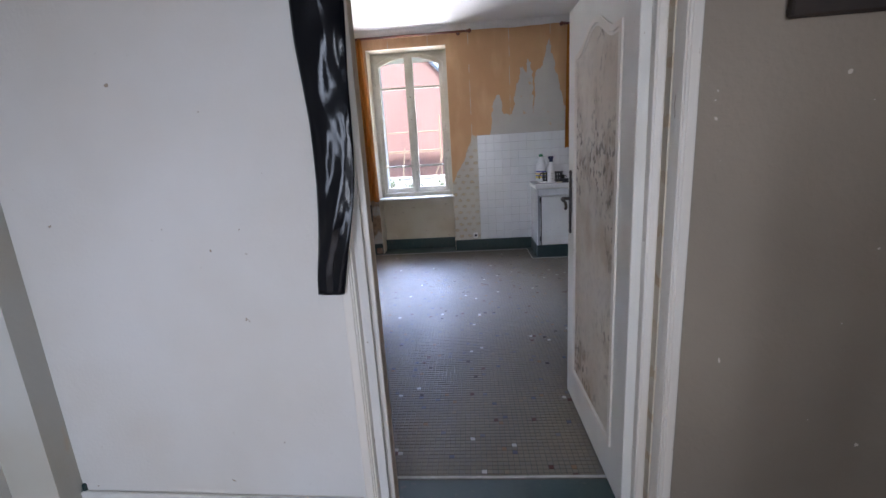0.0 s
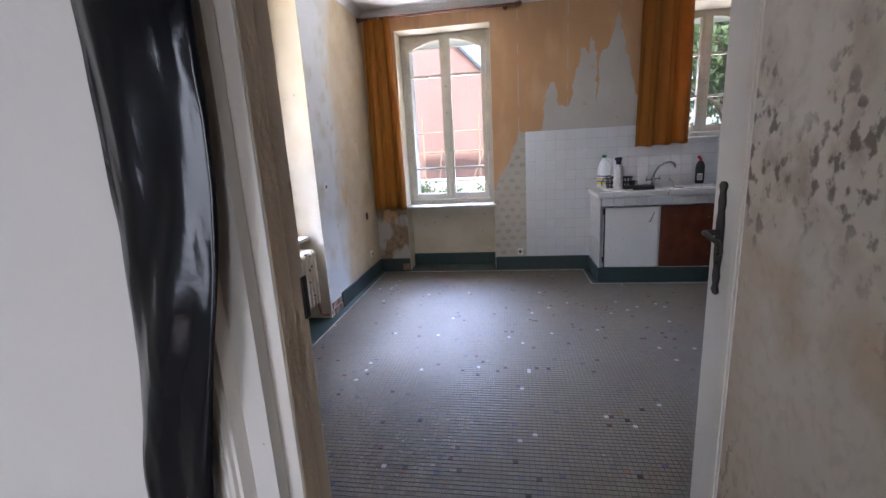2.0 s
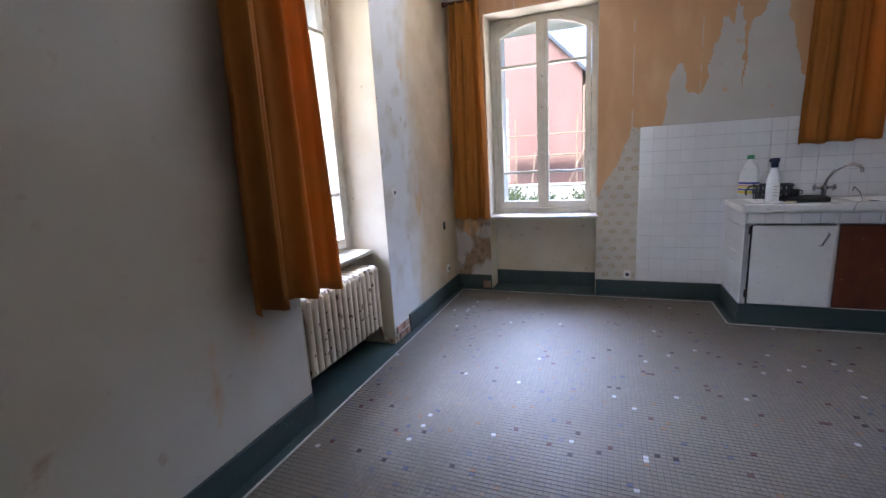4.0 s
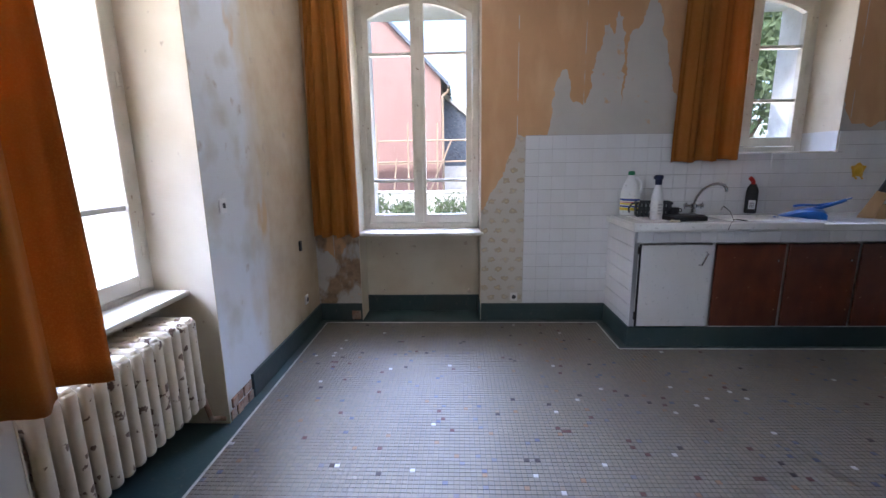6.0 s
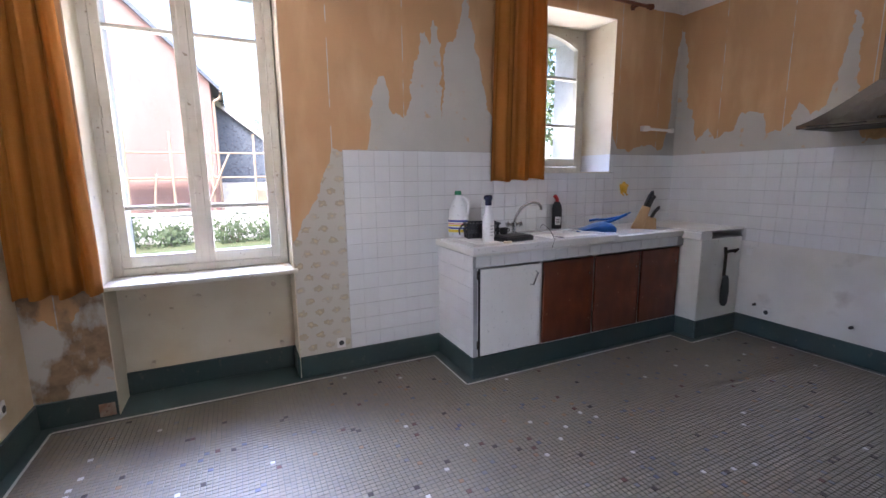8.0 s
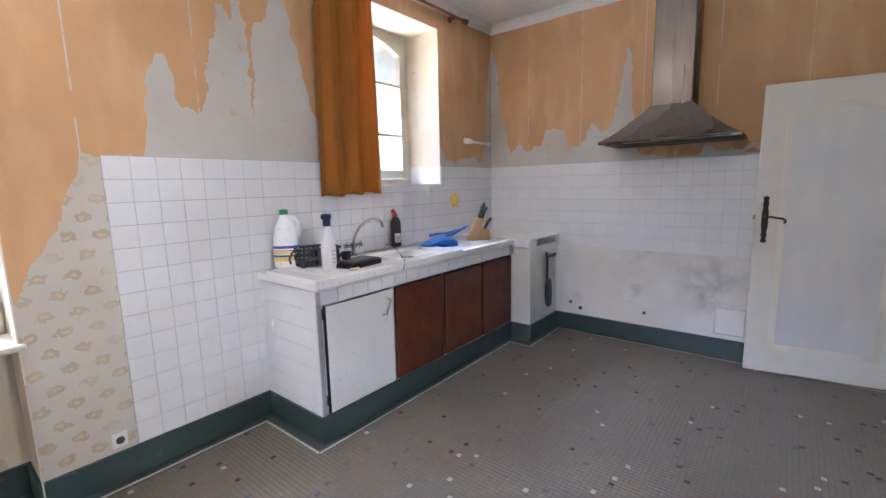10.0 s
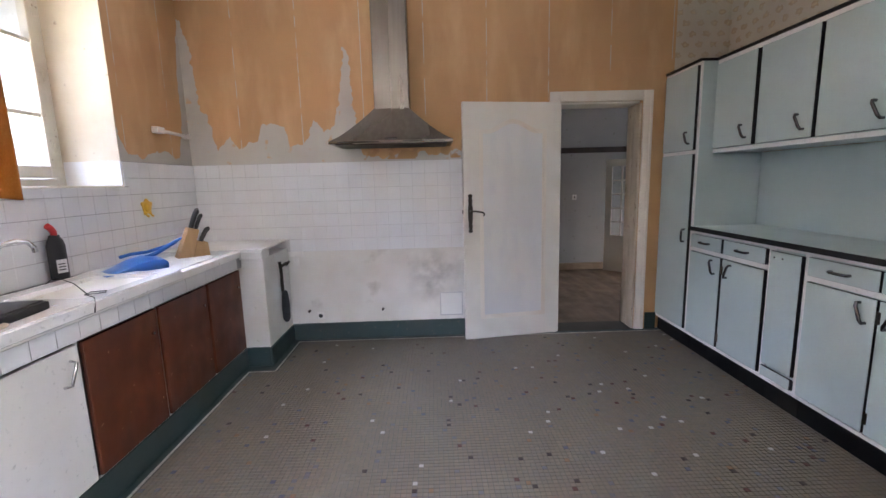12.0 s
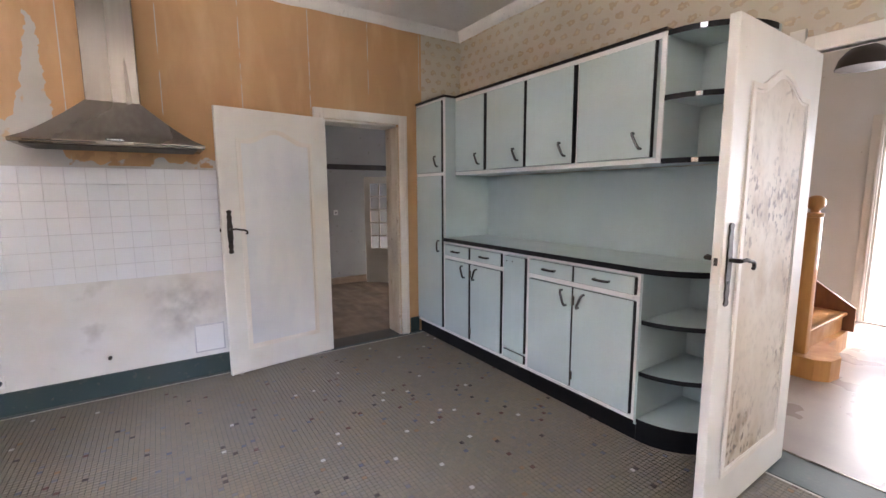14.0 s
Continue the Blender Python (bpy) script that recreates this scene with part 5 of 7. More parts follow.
# ---- cooker hood ----
hood = thing("cooker_hood", "brushed steel cooker hood with a square chimney", "cooker hood", pose(XE, 4.77, 0))
bm = bmesh.new()
hx, hy = 0.46, 0.47
lo, hi = 1.735, 2.0
ring = []
for a, b, z in ((hx, hy, lo), (0.27, 0.137, hi)):
    ring.append([(-0.002, -b, z), (-a, -b, z), (-a, b, z), (-0.002, b, z)])
# the canopy curves in between skirt and chimney
rows = []
for i in range(9):
    t = i / 8
    e = t ** 0.8
    rows.append([bm.verts.new(Vector(p).lerp(Vector(q), e) * 1.0 + Vector((0, 0, (lo + (hi - lo) * t) - Vector(p).lerp(Vector(q), e).z))) for p, q in zip(*ring)])
for r0, r1 in zip(rows, rows[1:]):
    for k in range(4):
        bm.faces.new((r0[k], r0[(k + 1) % 4], r1[(k + 1) % 4], r1[k]))
part("canopy", bm, M_STEEL, hood, smooth=30)
part("skirt", obox(-hx - 0.004, -hy - 0.004, 1.712, -0.002, hy + 0.004, 1.736, bevel=0.003), M_STEEL, hood)
part("filter", obox(-hx + 0.03, -hy + 0.04, 1.706, -0.05, hy - 0.04, 1.713), M_IRON, hood, "dark grease filter")
part("chimney", obox(-0.272, -0.139, 1.99, -0.002, 0.139, ZC - 0.002, bevel=0.004), M_STEEL, hood)
part("control_strip", obox(-hx - 0.006, -0.045, 1.737, -hx + 0.02, 0.045, 1.752), M_BLACK, hood)
for i in range(5):
    part("button", obox(-hx - 0.009, -0.037 + i * 0.016, 1.741, -hx - 0.004, -0.027 + i * 0.016, 1.748), M_CHROME, hood)
for s in (-1, 1):
    part("slot", obox(-hx - 0.0055, s * 0.25 - 0.16, 1.720, -hx - 0.003, s * 0.25 + 0.16, 1.728), M_BLACK, hood)

# ---- radiator ----
rad = thing("radiator", "old cast-iron column radiator with flaking cream paint", "radiator", pose(XW - 0.115, 3.93, 0))
bm = bmesh.new()
for xx in (-0.098, -0.034, 0.030):
    box(bm, xx - 0.016, -0.017, 0.27, xx + 0.016, 0.017, 0.67, bevel=0.010, segs=2)
box(bm, 0.084, -0.023, 0.225, 0.124, 0.023, 0.675, bevel=0.014, segs=2)
box(bm, -0.120, -0.022, 0.600, 0.116, 0.022, 0.690, bevel=0.018, segs=2)
box(bm, -0.120, -0.021, 0.245, 0.112, 0.021, 0.325, bevel=0.016, segs=2)
for z0, z1 in ((0.42, 0.45), (0.52, 0.545)):
    box(bm, -0.10, -0.009, z0, 0.09, 0.009, z1)
sec = finish("radiator_section", bm, M_RADIATOR, 50)
for i in range(14):
    o = new("section", sec)
    o.parent = rad
    o.location = (0, 0.03 + i * 0.059, 0)
bm = bmesh.new()
cyl(bm, (0, 0.0, 0.285), (0, 0.83, 0.285), 0.018)
cyl(bm, (0, 0.0, 0.665), (0, 0.83, 0.665), 0.018)
part("nipple", bm, M_RADIATOR, rad, smooth=40)
for yv in (0.12, 0.70):
    part("wall_bracket", obox(-0.186, yv - 0.012, 0.245, 0.09, yv + 0.012, 0.262), M_RADIATOR, rad)
bm = bmesh.new()
tube(bm, [(0.03, 0.82, 0.285), (0.03, 0.88, 0.285), (0.035, 0.91, 0.27), (0.04, 0.92, 0.20), (0.05, 0.95, 0.06), (0.06, 1.0, 0.035), (0.10, 1.005, 0.03)], 0.013)
part("pipe", bm, M_BRICK, rad, "rusty feed pipe", smooth=50)
bm = bmesh.new()
lathe(bm, [(0.012, 0), (0.03, 0.004), (0.03, 0.02), (0.014, 0.028)], 14)
bmesh.ops.transform(bm, verts=bm.verts, matrix=pose(0.05, 0.87, 0.285, 0, 90, 0))
part("valve_knob", bm, M_RADIATOR, rad, smooth=40)

# ---- black plastic sheet on the hall side ----
bm = bmesh.new()
nu, nz = 18, 70
grid = []
for j in range(nz + 1):
    t = j / nz
    z = 2.10 + (0.98 - 2.10) * t
    right = -0.140 - 0.088 * max(0.0, (t - 0.45) / 0.55) ** 1.4 + 0.006 * math.sin(t * 11)
    left = -0.290 - 0.012 * math.sin(t * 7.0) - 0.030 * max(0.0, (t - 0.5) / 0.5)
    row = []
    for i in range(nu + 1):
        s = i / nu
        d = 0.010 + 0.020 * max(0.0, math.sin(s * math.pi)) * (0.6 + 0.5 * noise.noise(Vector((t * 3.2, 1.0, 0)))) \
            + 0.016 * noise.noise(Vector((s * 2.6 + t * 3.5, t * 4.5, 3.0))) + 0.004 * abs(noise.noise(Vector((s * 7 - t * 6, t * 9, 9.0))))
        row.append(bm.verts.new((left + (right - left) * s, 1.838 - max(0.002, d) + (0.012 * (1 - s)), z)))
    grid.append(row)
for r0, r1 in zip(grid, grid[1:]):
    for a, b, c, d in zip(r0, r0[1:], r1[1:], r1):
        bm.faces.new((a, b, c, d))
ps = solid("plastic_sheet", bm, M_PLASTIC, "creased glossy black plastic sheet hanging beside the door", "plastic sheet", smooth=180)
ps.modifiers.new("thickness", "SOLIDIFY").thickness = 0.0015

# ---- sink and tap ----
SX, SY = CX0 - 0.03, CY0 - 0.055             # front corner of the sink unit
sink = thing("sink", "white ceramic sink with drainer set into the counter", "sink", pose(SX, SY, CT - 0.012))
bm = bmesh.new()
SW, SD = 1.30, 0.50
bx0, bx1, by0, by1 = 0.70, 1.22, 0.075, 0.42
for a in ((0, 0, bx0, SD), (bx1, 0, SW, SD), (bx0, 0, bx1, by0), (bx0, by1, bx1, SD)):
    box(bm, a[0], a[1], 0, a[2], a[3], 0.022)
part("rim", bm, M_CERAMIC, sink)
bm = bmesh.new()
tv = [bm.verts.new(p) for p in ((bx0, by0, 0.02), (bx1, by0, 0.02), (bx1, by1, 0.02), (bx0, by1, 0.02))]
bv = [bm.verts.new(p) for p in ((bx0 + 0.04, by0 + 0.035, -0.10), (bx1 - 0.04, by0 + 0.035, -0.10), (bx1 - 0.04, by1 - 0.035, -0.10), (bx0 + 0.04, by1 - 0.035, -0.10))]
for i in range(4):
    bm.faces.new((tv[i], tv[(i + 1) % 4], bv[(i + 1) % 4], bv[i]))
bm.faces.new(bv)
bmesh.ops.bevel(bm, geom=[e for e in bm.edges if all(v in bv for v in e.verts) or (e.verts[0] in tv) != (e.verts[1] in tv)], offset=0.03, segments=3, affect="EDGES", profile=0.5)
part("basin", bm, M_CERAMIC, sink, smooth=60)
for i in range(7):
    part("drainer_rib", obox(0.08, 0.10 + i * 0.045, 0.0205, 0.60, 0.112 + i * 0.045, 0.0255, bevel=0.002), M_CERAMIC, sink)
bm = bmesh.new()
box(bm, -0.006, -0.008, -0.03, SW, 0.0, 0.018, bevel=0.003)
part("front_lip", bm, M_CERAMIC, sink)
bm = bmesh.new()
cyl(bm, (0.93, 0.25, -0.099), (0.93, 0.25, -0.095), 0.03)
part("drain", bm, M_CHROME, sink, "chrome drain")

ST = CT + 0.010                               # top of the sink rim
tap = thing("mixer_tap", "chrome mixer tap with a high curved spout", "tap", pose(1.68, 6.40, ST))
bm = bmesh.new()
lathe(bm, [(0.028, 0), (0.028, 0.006), (0.018, 0.012), (0.017, 0.05), (0.022, 0.055), (0.022, 0.085), (0.014, 0.092)], 18)
part("tap_body", bm, M_CHROME, tap, smooth=40)
bm = bmesh.new()
arc = [(0, 0, 0.08), (0.012, -0.01, 0.14), (0.04, -0.035, 0.20), (0.08, -0.065, 0.238), (0.12, -0.09, 0.25), (0.155, -0.11, 0.24), (0.172, -0.12, 0.215), (0.174, -0.121, 0.19)]
tube(bm, arc, 0.011, 12)
part("spout", bm, M_CHROME, tap, smooth=60)
for s in (-1, 1):
    bm = bmesh.new()
    cyl(bm, (s * 0.02, 0, 0.068), (s * 0.06, 0, 0.072), 0.012)
    for k in range(4):
        a = k * math.pi / 2 + 0.4
        cyl(bm, (s * 0.062, 0, 0.072), (s * 0.064, 0.028 * math.cos(a), 0.072 + 0.028 * math.sin(a)), 0.006)
    cyl(bm, (s * 0.055, 0, 0.072), (s * 0.075, 0, 0.073), 0.014)
    part("tap_knob", bm, M_CHROME, tap, smooth=40)

# ---- things on the counter ----
M_BOTTLEW = plain("white_bottle_plastic", (0.74, 0.76, 0.78), 0.35)
M_NAVY = plain("navy_plastic", (0.012, 0.018, 0.07), 0.35)
M_CAPG = plain("green_cap_plastic", (0.02, 0.22, 0.10), 0.4)
M_YELLOW = plain("yellow_label", (0.70, 0.55, 0.05), 0.5)
M_LBLUE = plain("blue_label", (0.03, 0.06, 0.32), 0.5)
M_RED = plain("red_plastic", (0.50, 0.02, 0.02), 0.35)
M_BLUEP = plain("blue_plastic", (0.01, 0.11, 0.42), 0.3)
M_BLKP = plain("matt_black_plastic", (0.016, 0.016, 0.018), 0.5)
M_GREYP = plain("charcoal_plastic", (0.035, 0.04, 0.046), 0.5)
M_SPONGE = plain("cream_soap", (0.66, 0.58, 0.42), 0.6)
M_SWITCH = plain("white_switch_plastic", (0.74, 0.73, 0.70), 0.35)
M_AMBER = plain("yellow_hook_plastic", (0.72, 0.42, 0.02), 0.4)
M_GREYL = plain("grey_print", (0.42, 0.43, 0.45), 0.5)
M_PAPER = plain("white_label_paper", (0.75, 0.75, 0.74), 0.6)

b = thing("bleach_bottle", "large white bleach bottle with green cap and yellow label", "bottle", pose(1.175, 6.42, ST, 0, 0, -40))
bm = bmesh.new()
lathe(bm, [(0.066, 0), (0.074, 0.008), (0.075, 0.10), (0.073, 0.185), (0.064, 0.225), (0.044, 0.275), (0.026, 0.305), (0.021, 0.315), (0.021, 0.325)], 28, squash=0.62)
part("bottle_body", bm, M_BOTTLEW, b, smooth=50)
bm = bmesh.new()
tube(bm, [(0.022, 0, 0.302), (0.050, 0, 0.300), (0.078, 0, 0.276), (0.085, 0, 0.235), (0.078, 0, 0.195), (0.066, 0, 0.175)], 0.013, 12)
part("grip", bm, M_BOTTLEW, b, "moulded carrying grip", smooth=60)
bm = bmesh.new()
lathe(bm, [(0.025, 0.322), (0.026, 0.325), (0.025, 0.350), (0.020, 0.354)], 20)
part("cap", bm, M_CAPG, b, "green screw cap", smooth=40)
bm = bmesh.new()
lathe(bm, [(0.0755, 0.032), (0.0764, 0.034), (0.0764, 0.138), (0.0755, 0.14)], 28, squash=0.62)
lab = part("bottle_label", bm, M_PAPER, b, "white label with yellow, blue and red bands", smooth=50)
for z0, z1, mm in ((0.040, 0.062, M_YELLOW), (0.066, 0.078, M_LBLUE), (0.086, 0.098, M_YELLOW), (0.102, 0.108, M_RED), (0.118, 0.134, M_LBLUE)):
    bm = bmesh.new()
    lathe(bm, [(0.0765, z0), (0.0771, z0 + 0.001), (0.0771, z1 - 0.001), (0.0765, z1)], 28, squash=0.62)
    part("print_band", bm, mm, lab, smooth=50)

b = thing("spray_bottle", "white cleaning bottle with a navy trigger cap", "bottle", pose(1.25, 6.10, ST, 0, 0, 15))
bm = bmesh.new()
lathe(bm, [(0.040, 0), (0.046, 0.006), (0.047, 0.10), (0.045, 0.16), (0.037, 0.195), (0.026, 0.235), (0.021, 0.262)], 24, squash=0.78)
part("bottle_body", bm, M_BOTTLEW, b, smooth=50)
bm = bmesh.new()
lathe(bm, [(0.023, 0.258), (0.025, 0.262), (0.025, 0.295), (0.031, 0.300), (0.033, 0.322), (0.027, 0.328), (0.010, 0.330)], 20, squash=0.85)
box(bm, -0.040, -0.013, 0.300, -0.018, 0.013, 0.322, bevel=0.005)
part("cap", bm, M_NAVY, b, "navy blue cap with a short nozzle", smooth=40)
lab = part("bottle_label", obox(-0.024, -0.0384, 0.03, 0.024, -0.0345, 0.145, bevel=0.002), M_PAPER, b, "pale grey label")
for k in range(4):
    part("print_band", obox(-0.019, -0.0392, 0.045 + k * 0.022, 0.012 + 0.005 * (k % 2), -0.0386, 0.053 + k * 0.022), M_GREYL, lab)

b = thing("dish_rack", "charcoal plastic cutlery rack with open slots on the drainer", "dish rack", pose(1.31, 6.31, ST, 0, 0, -14))
w, d, h = 0.125, 0.085, 0.118
for k in range(8):
    x = -w + 0.02 + (2 * w - 0.04) * k / 7
    for yy in (-d, d - 0.007):
        part("rib", obox(x - 0.0075, yy, 0.014, x + 0.0075, yy + 0.007, h - 0.012, bevel=0.002), M_GREYP, b)
for k in range(4):
    y = -d + 0.02 + (2 * d - 0.04) * k / 3
    for xx in (-w, w - 0.007):
        part("rib", obox(xx, y - 0.008, 0.014, xx + 0.007, y + 0.008, h - 0.012, bevel=0.002), M_GREYP, b)
part("rack_base", obox(-w, -d, 0.006, w, d, 0.016, bevel=0.003), M_GREYP, b)
part("divider", obox(-0.003, -d + 0.008, 0.016, 0.003, d - 0.008, h - 0.02), M_GREYP, b)
for z0, z1 in ((0.048, 0.066), (h - 0.014, h)):
    bm = bmesh.new()
    box(bm, -w - 0.006, -d - 0.005, z0, w + 0.006, -d + 0.008, z1)
    box(bm, -w - 0.006, d - 0.008, z0, w + 0.006, d + 0.005, z1)
    box(bm, -w - 0.006, -d + 0.008, z0, -w + 0.008, d - 0.008, z1)
    box(bm, w - 0.008, -d + 0.008, z0, w + 0.006, d - 0.008, z1)
    part("rack_rim", bm, M_GREYP, b)
bm = bmesh.new()
tube(bm, [(-w, -0.02, h - 0.01), (-w - 0.03, -0.025, h - 0.02), (-w - 0.05, -0.03, h - 0.055), (-w - 0.045, -0.03, 0.03)], 0.007, 8)
part("side_hook", bm, M_GREYP, b, smooth=60)
for x in (-w + 0.02, w - 0.02):
    for y in (-d + 0.02, d - 0.02):
        bm = bmesh.new()
        cyl(bm, (x, y, 0), (x, y, 0.008), 0.008)
        part("foot", bm, M_GREYP, b)

b = thing("black_tray", "flat black plastic box lying on the drainer", "tray", pose(1.44, 6.07, ST, 0, 0, 8))
part("tray_body", obox(-0.13, -0.085, 0, 0.13, 0.085, 0.034, bevel=0.008, segs=2), M_BLKP, b, smooth=40)
part("tray_lid", obox(-0.118, -0.073, 0.034, 0.118, 0.073, 0.040, bevel=0.003), M_BLKP, b)
b = thing("black_cup", "small black cup lying on the tray", "cup", pose(1.40, 6.13, ST + 0.040))
bm = bmesh.new()
lathe(bm, [(0.024, 0), (0.028, 0.004), (0.032, 0.045), (0.030, 0.046), (0.026, 0.008), (0.004, 0.007)], 18)
part("cup_body", bm, M_BLKP, b, smooth=50)
bm = bmesh.new()
tube(bm, [(0.030, 0, 0.038), (0.048, 0, 0.036), (0.050, 0, 0.018), (0.029, 0, 0.012)], 0.004, 8)
part("cup_handle", bm, M_BLKP, b, smooth=60)
b = thing("soap_dish", "small cream soap on the sink edge", "soap", pose(1.33, 5.97, ST))
bm = bmesh.new()
lathe(bm, [(0.030, 0), (0.036, 0.004), (0.036, 0.010), (0.028, 0.014)], 20, squash=0.6)
part("soap_body", bm, M_SPONGE, b, smooth=40)

b = thing("gel_bottle", "black cleaner bottle with red cap and white label", "bottle", pose(2.17, 6.46, ST, 0, 0, -18) @ Matrix.Diagonal((1.1, 1.1, 1.18, 1)))
bm = bmesh.new()
lathe(bm, [(0.036, 0), (0.040, 0.005), (0.040, 0.15), (0.034, 0.175), (0.024, 0.19), (0.022, 0.20)], 22, squash=0.6)
part("bottle_body", bm, M_BLKP, b, smooth=50)
bm = bmesh.new()
tube(bm, [(0, 0, 0.198), (0, 0, 0.215), (-0.012, -0.003, 0.232), (-0.026, -0.006, 0.243)], 0.014, 12)
part("cap", bm, M_RED, b, "red slanted nozzle cap", smooth=50)
lab = part("bottle_label", obox(-0.022, -0.0255, 0.03, 0.022, -0.0235, 0.09), M_PAPER, b, "white label")
for z in (0.042, 0.055, 0.068):
    part("print_band", obox(-0.016, -0.0262, z, 0.014, -0.0256, z + 0.005), M_BLKP, lab)

b = thing("dustpan", "blue plastic dustpan with its brush lying on the worktop", "dustpan", pose(2.42, 6.24, CT - 0.001, 0, 0, -38))
bm = bmesh.new()
prof = [(-0.165, 0.004), (-0.10, 0.030), (-0.03, 0.062), (0.05, 0.078), (0.105, 0.070), (0.125, 0.045), (0.125, 0.0)]
rows = []
for q in range(9):                      # a hollow shell, highest along its middle
    u = -1 + q / 4
    k = 1 - 0.22 * u ** 4
    rows.append([bm.verts.new((x + 0.02 * u * u, 0.105 * u, max(0.003, z * k))) for x, z in prof])
for r0, r1 in zip(rows, rows[1:]):
    for i in range(len(prof) - 1):
        bm.faces.new((r0[i], r0[i + 1], r1[i + 1], r1[i]))
for r in (rows[0], rows[-1]):
    foot = [bm.verts.new((v.co.x, v.co.y, 0.002)) for v in r]
    for i in range(len(prof) - 1):
        bm.faces.new((r[i], r[i + 1], foot[i + 1], foot[i]))
pan = part("pan", bm, M_BLUEP, b, smooth=45)
pan.modifiers.new("thickness", "SOLIDIFY").thickness = 0.0035
part("lip", obox(-0.172, -0.105, 0.0, -0.150, 0.105, 0.006, bevel=0.002), M_BLUEP, b)
bm = bmesh.new()
tube(bm, [(0.06, -0.012, 0.070), (0.11, -0.014, 0.084), (0.16, -0.016, 0.108), (0.21, -0.018, 0.134), (0.235, -0.018, 0.146)], 0.0125, 10)
part("pan_handle", bm, M_BLUEP, b, smooth=60)
bm = bmesh.new()
tube(bm, [(0.225, -0.018, 0.140), (0.240, -0.004, 0.150), (0.258, -0.004, 0.160), (0.264, -0.018, 0.163), (0.258, -0.032, 0.160), (0.240, -0.032, 0.150), (0.225, -0.018, 0.140)], 0.0042, 8)
part("hanging_loop", bm, M_BLUEP, b, smooth=60)
bm = bmesh.new()
tube(bm, [(-0.06, 0.035, 0.082), (0.0, 0.03, 0.094), (0.08, 0.02, 0.096), (0.15, 0.012, 0.112), (0.215, 0.008, 0.126)], 0.010, 10)
part("brush_handle", bm, M_BLUEP, b, smooth=60)

b = thing("knife_block", "light wooden knife block with black-handled knives", "knife block", pose(2.90, 6.16, CT - 0.001, 0, 0, -48))
bm = bmesh.new()
prism(bm, [(-0.105, 0.0), (-0.010, 0.0), (0.045, 0.185), (-0.018, 0.205)], -0.052, 0.052, "y")
bmesh.ops.bevel(bm, geom=list(bm.edges), offset=0.003, segments=2, affect="EDGES", profile=0.5)
part("block", bm, M_OAK, b, smooth=30)
bm = bmesh.new()
prism(bm, [(-0.0085, 0.0), (0.098, 0.0), (0.092, 0.092), (0.024, 0.108)], -0.052, 0.052, "y")
bmesh.ops.bevel(bm, geom=list(bm.edges), offset=0.003, segments=2, affect="EDGES", profile=0.5)
part("front_block", bm, M_OAK, b, smooth=30)
lean = Vector((0.30, 0, 0.95)).normalized()
for px, pz, yy, ln, r in ((-0.002, 0.197, -0.030, 0.125, 0.0125), (0.004, 0.195, 0.0, 0.135, 0.014), (0.012, 0.193, 0.030, 0.120, 0.0125), (0.030, 0.185, -0.016, 0.105, 0.011),
                          (0.050, 0.098, -0.034, 0.095, 0.0105), (0.056, 0.097, -0.011, 0.105, 0.0105), (0.056, 0.097, 0.012, 0.10, 0.0105), (0.062, 0.096, 0.035, 0.092, 0.0105)):
    bm = bmesh.new()
    d = lean if pz > 0.15 else Vector((0.42, 0, 0.91)).normalized()
    p = Vector((px, yy, pz))
    tube(bm, [p - d * 0.012, p + d * ln * 0.25, p + d * ln * 0.75 + Vector((0.004, 0, 0)), p + d * ln * 0.95 + Vector((0.010, 0, 0)), p + d * ln + Vector((0.018, 0, -0.004))], r * 1.2, 10)
    part("knife_handle", bm, M_BLKP, b, "black knife handle", smooth=60)

b = thing("thin_cable", "thin dark cable looped over the counter edge", "cable", pose(1.75, 5.93, ST))
bm = bmesh.new()
tube(bm, [(0.02, 0.25, 0.06), (0.0, 0.19, 0.095), (0.01, 0.12, 0.06), (0.0, 0.06, 0.012), (0.05, 0.02, 0.008), (0.09, 0.045, 0.006), (0.07, 0.10, 0.006), (0.02, 0.09, 0.006), (-0.03, 0.01, 0.006), (-0.06, -0.016, -0.005), (-0.075, -0.02, -0.05)], 0.0022, 6)
part("cord", bm, M_BLKP, b, smooth=60)

# ---- wall fittings ----
def wall_switch(name, label, m, kind_s):
    ob = thing(name, label, "switch" if kind_s == "switch" else "socket", m)
    part("cover", obox(-0.032, -0.010, -0.038, 0.032, 0.0, 0.038, bevel=0.003), M_SWITCH, ob)
    if kind_s == "switch":
        part("rocker", obox(-0.010, -0.016, -0.014, 0.010, -0.010, 0.014, bevel=0.002), M_BLKP, ob)
    else:
        bm = bmesh.new()
        cyl(bm, (0, -0.010, 0), (0, -0.014, 0), 0.024)
        part("socket_ring", bm, M_SWITCH, ob, smooth=40)
        bm = bmesh.new()
        cyl(bm, (0, -0.0142, 0), (0, -0.0150, 0), 0.019)
        part("socket_well", bm, M_GREYP, ob)
        for sx in (-0.009, 0.009):
            bm = bmesh.new()
            cyl(bm, (sx, -0.015, 0), (sx, -0.0155, 0), 0.003)
            part("contact", bm, M_BLKP, ob)
    return ob


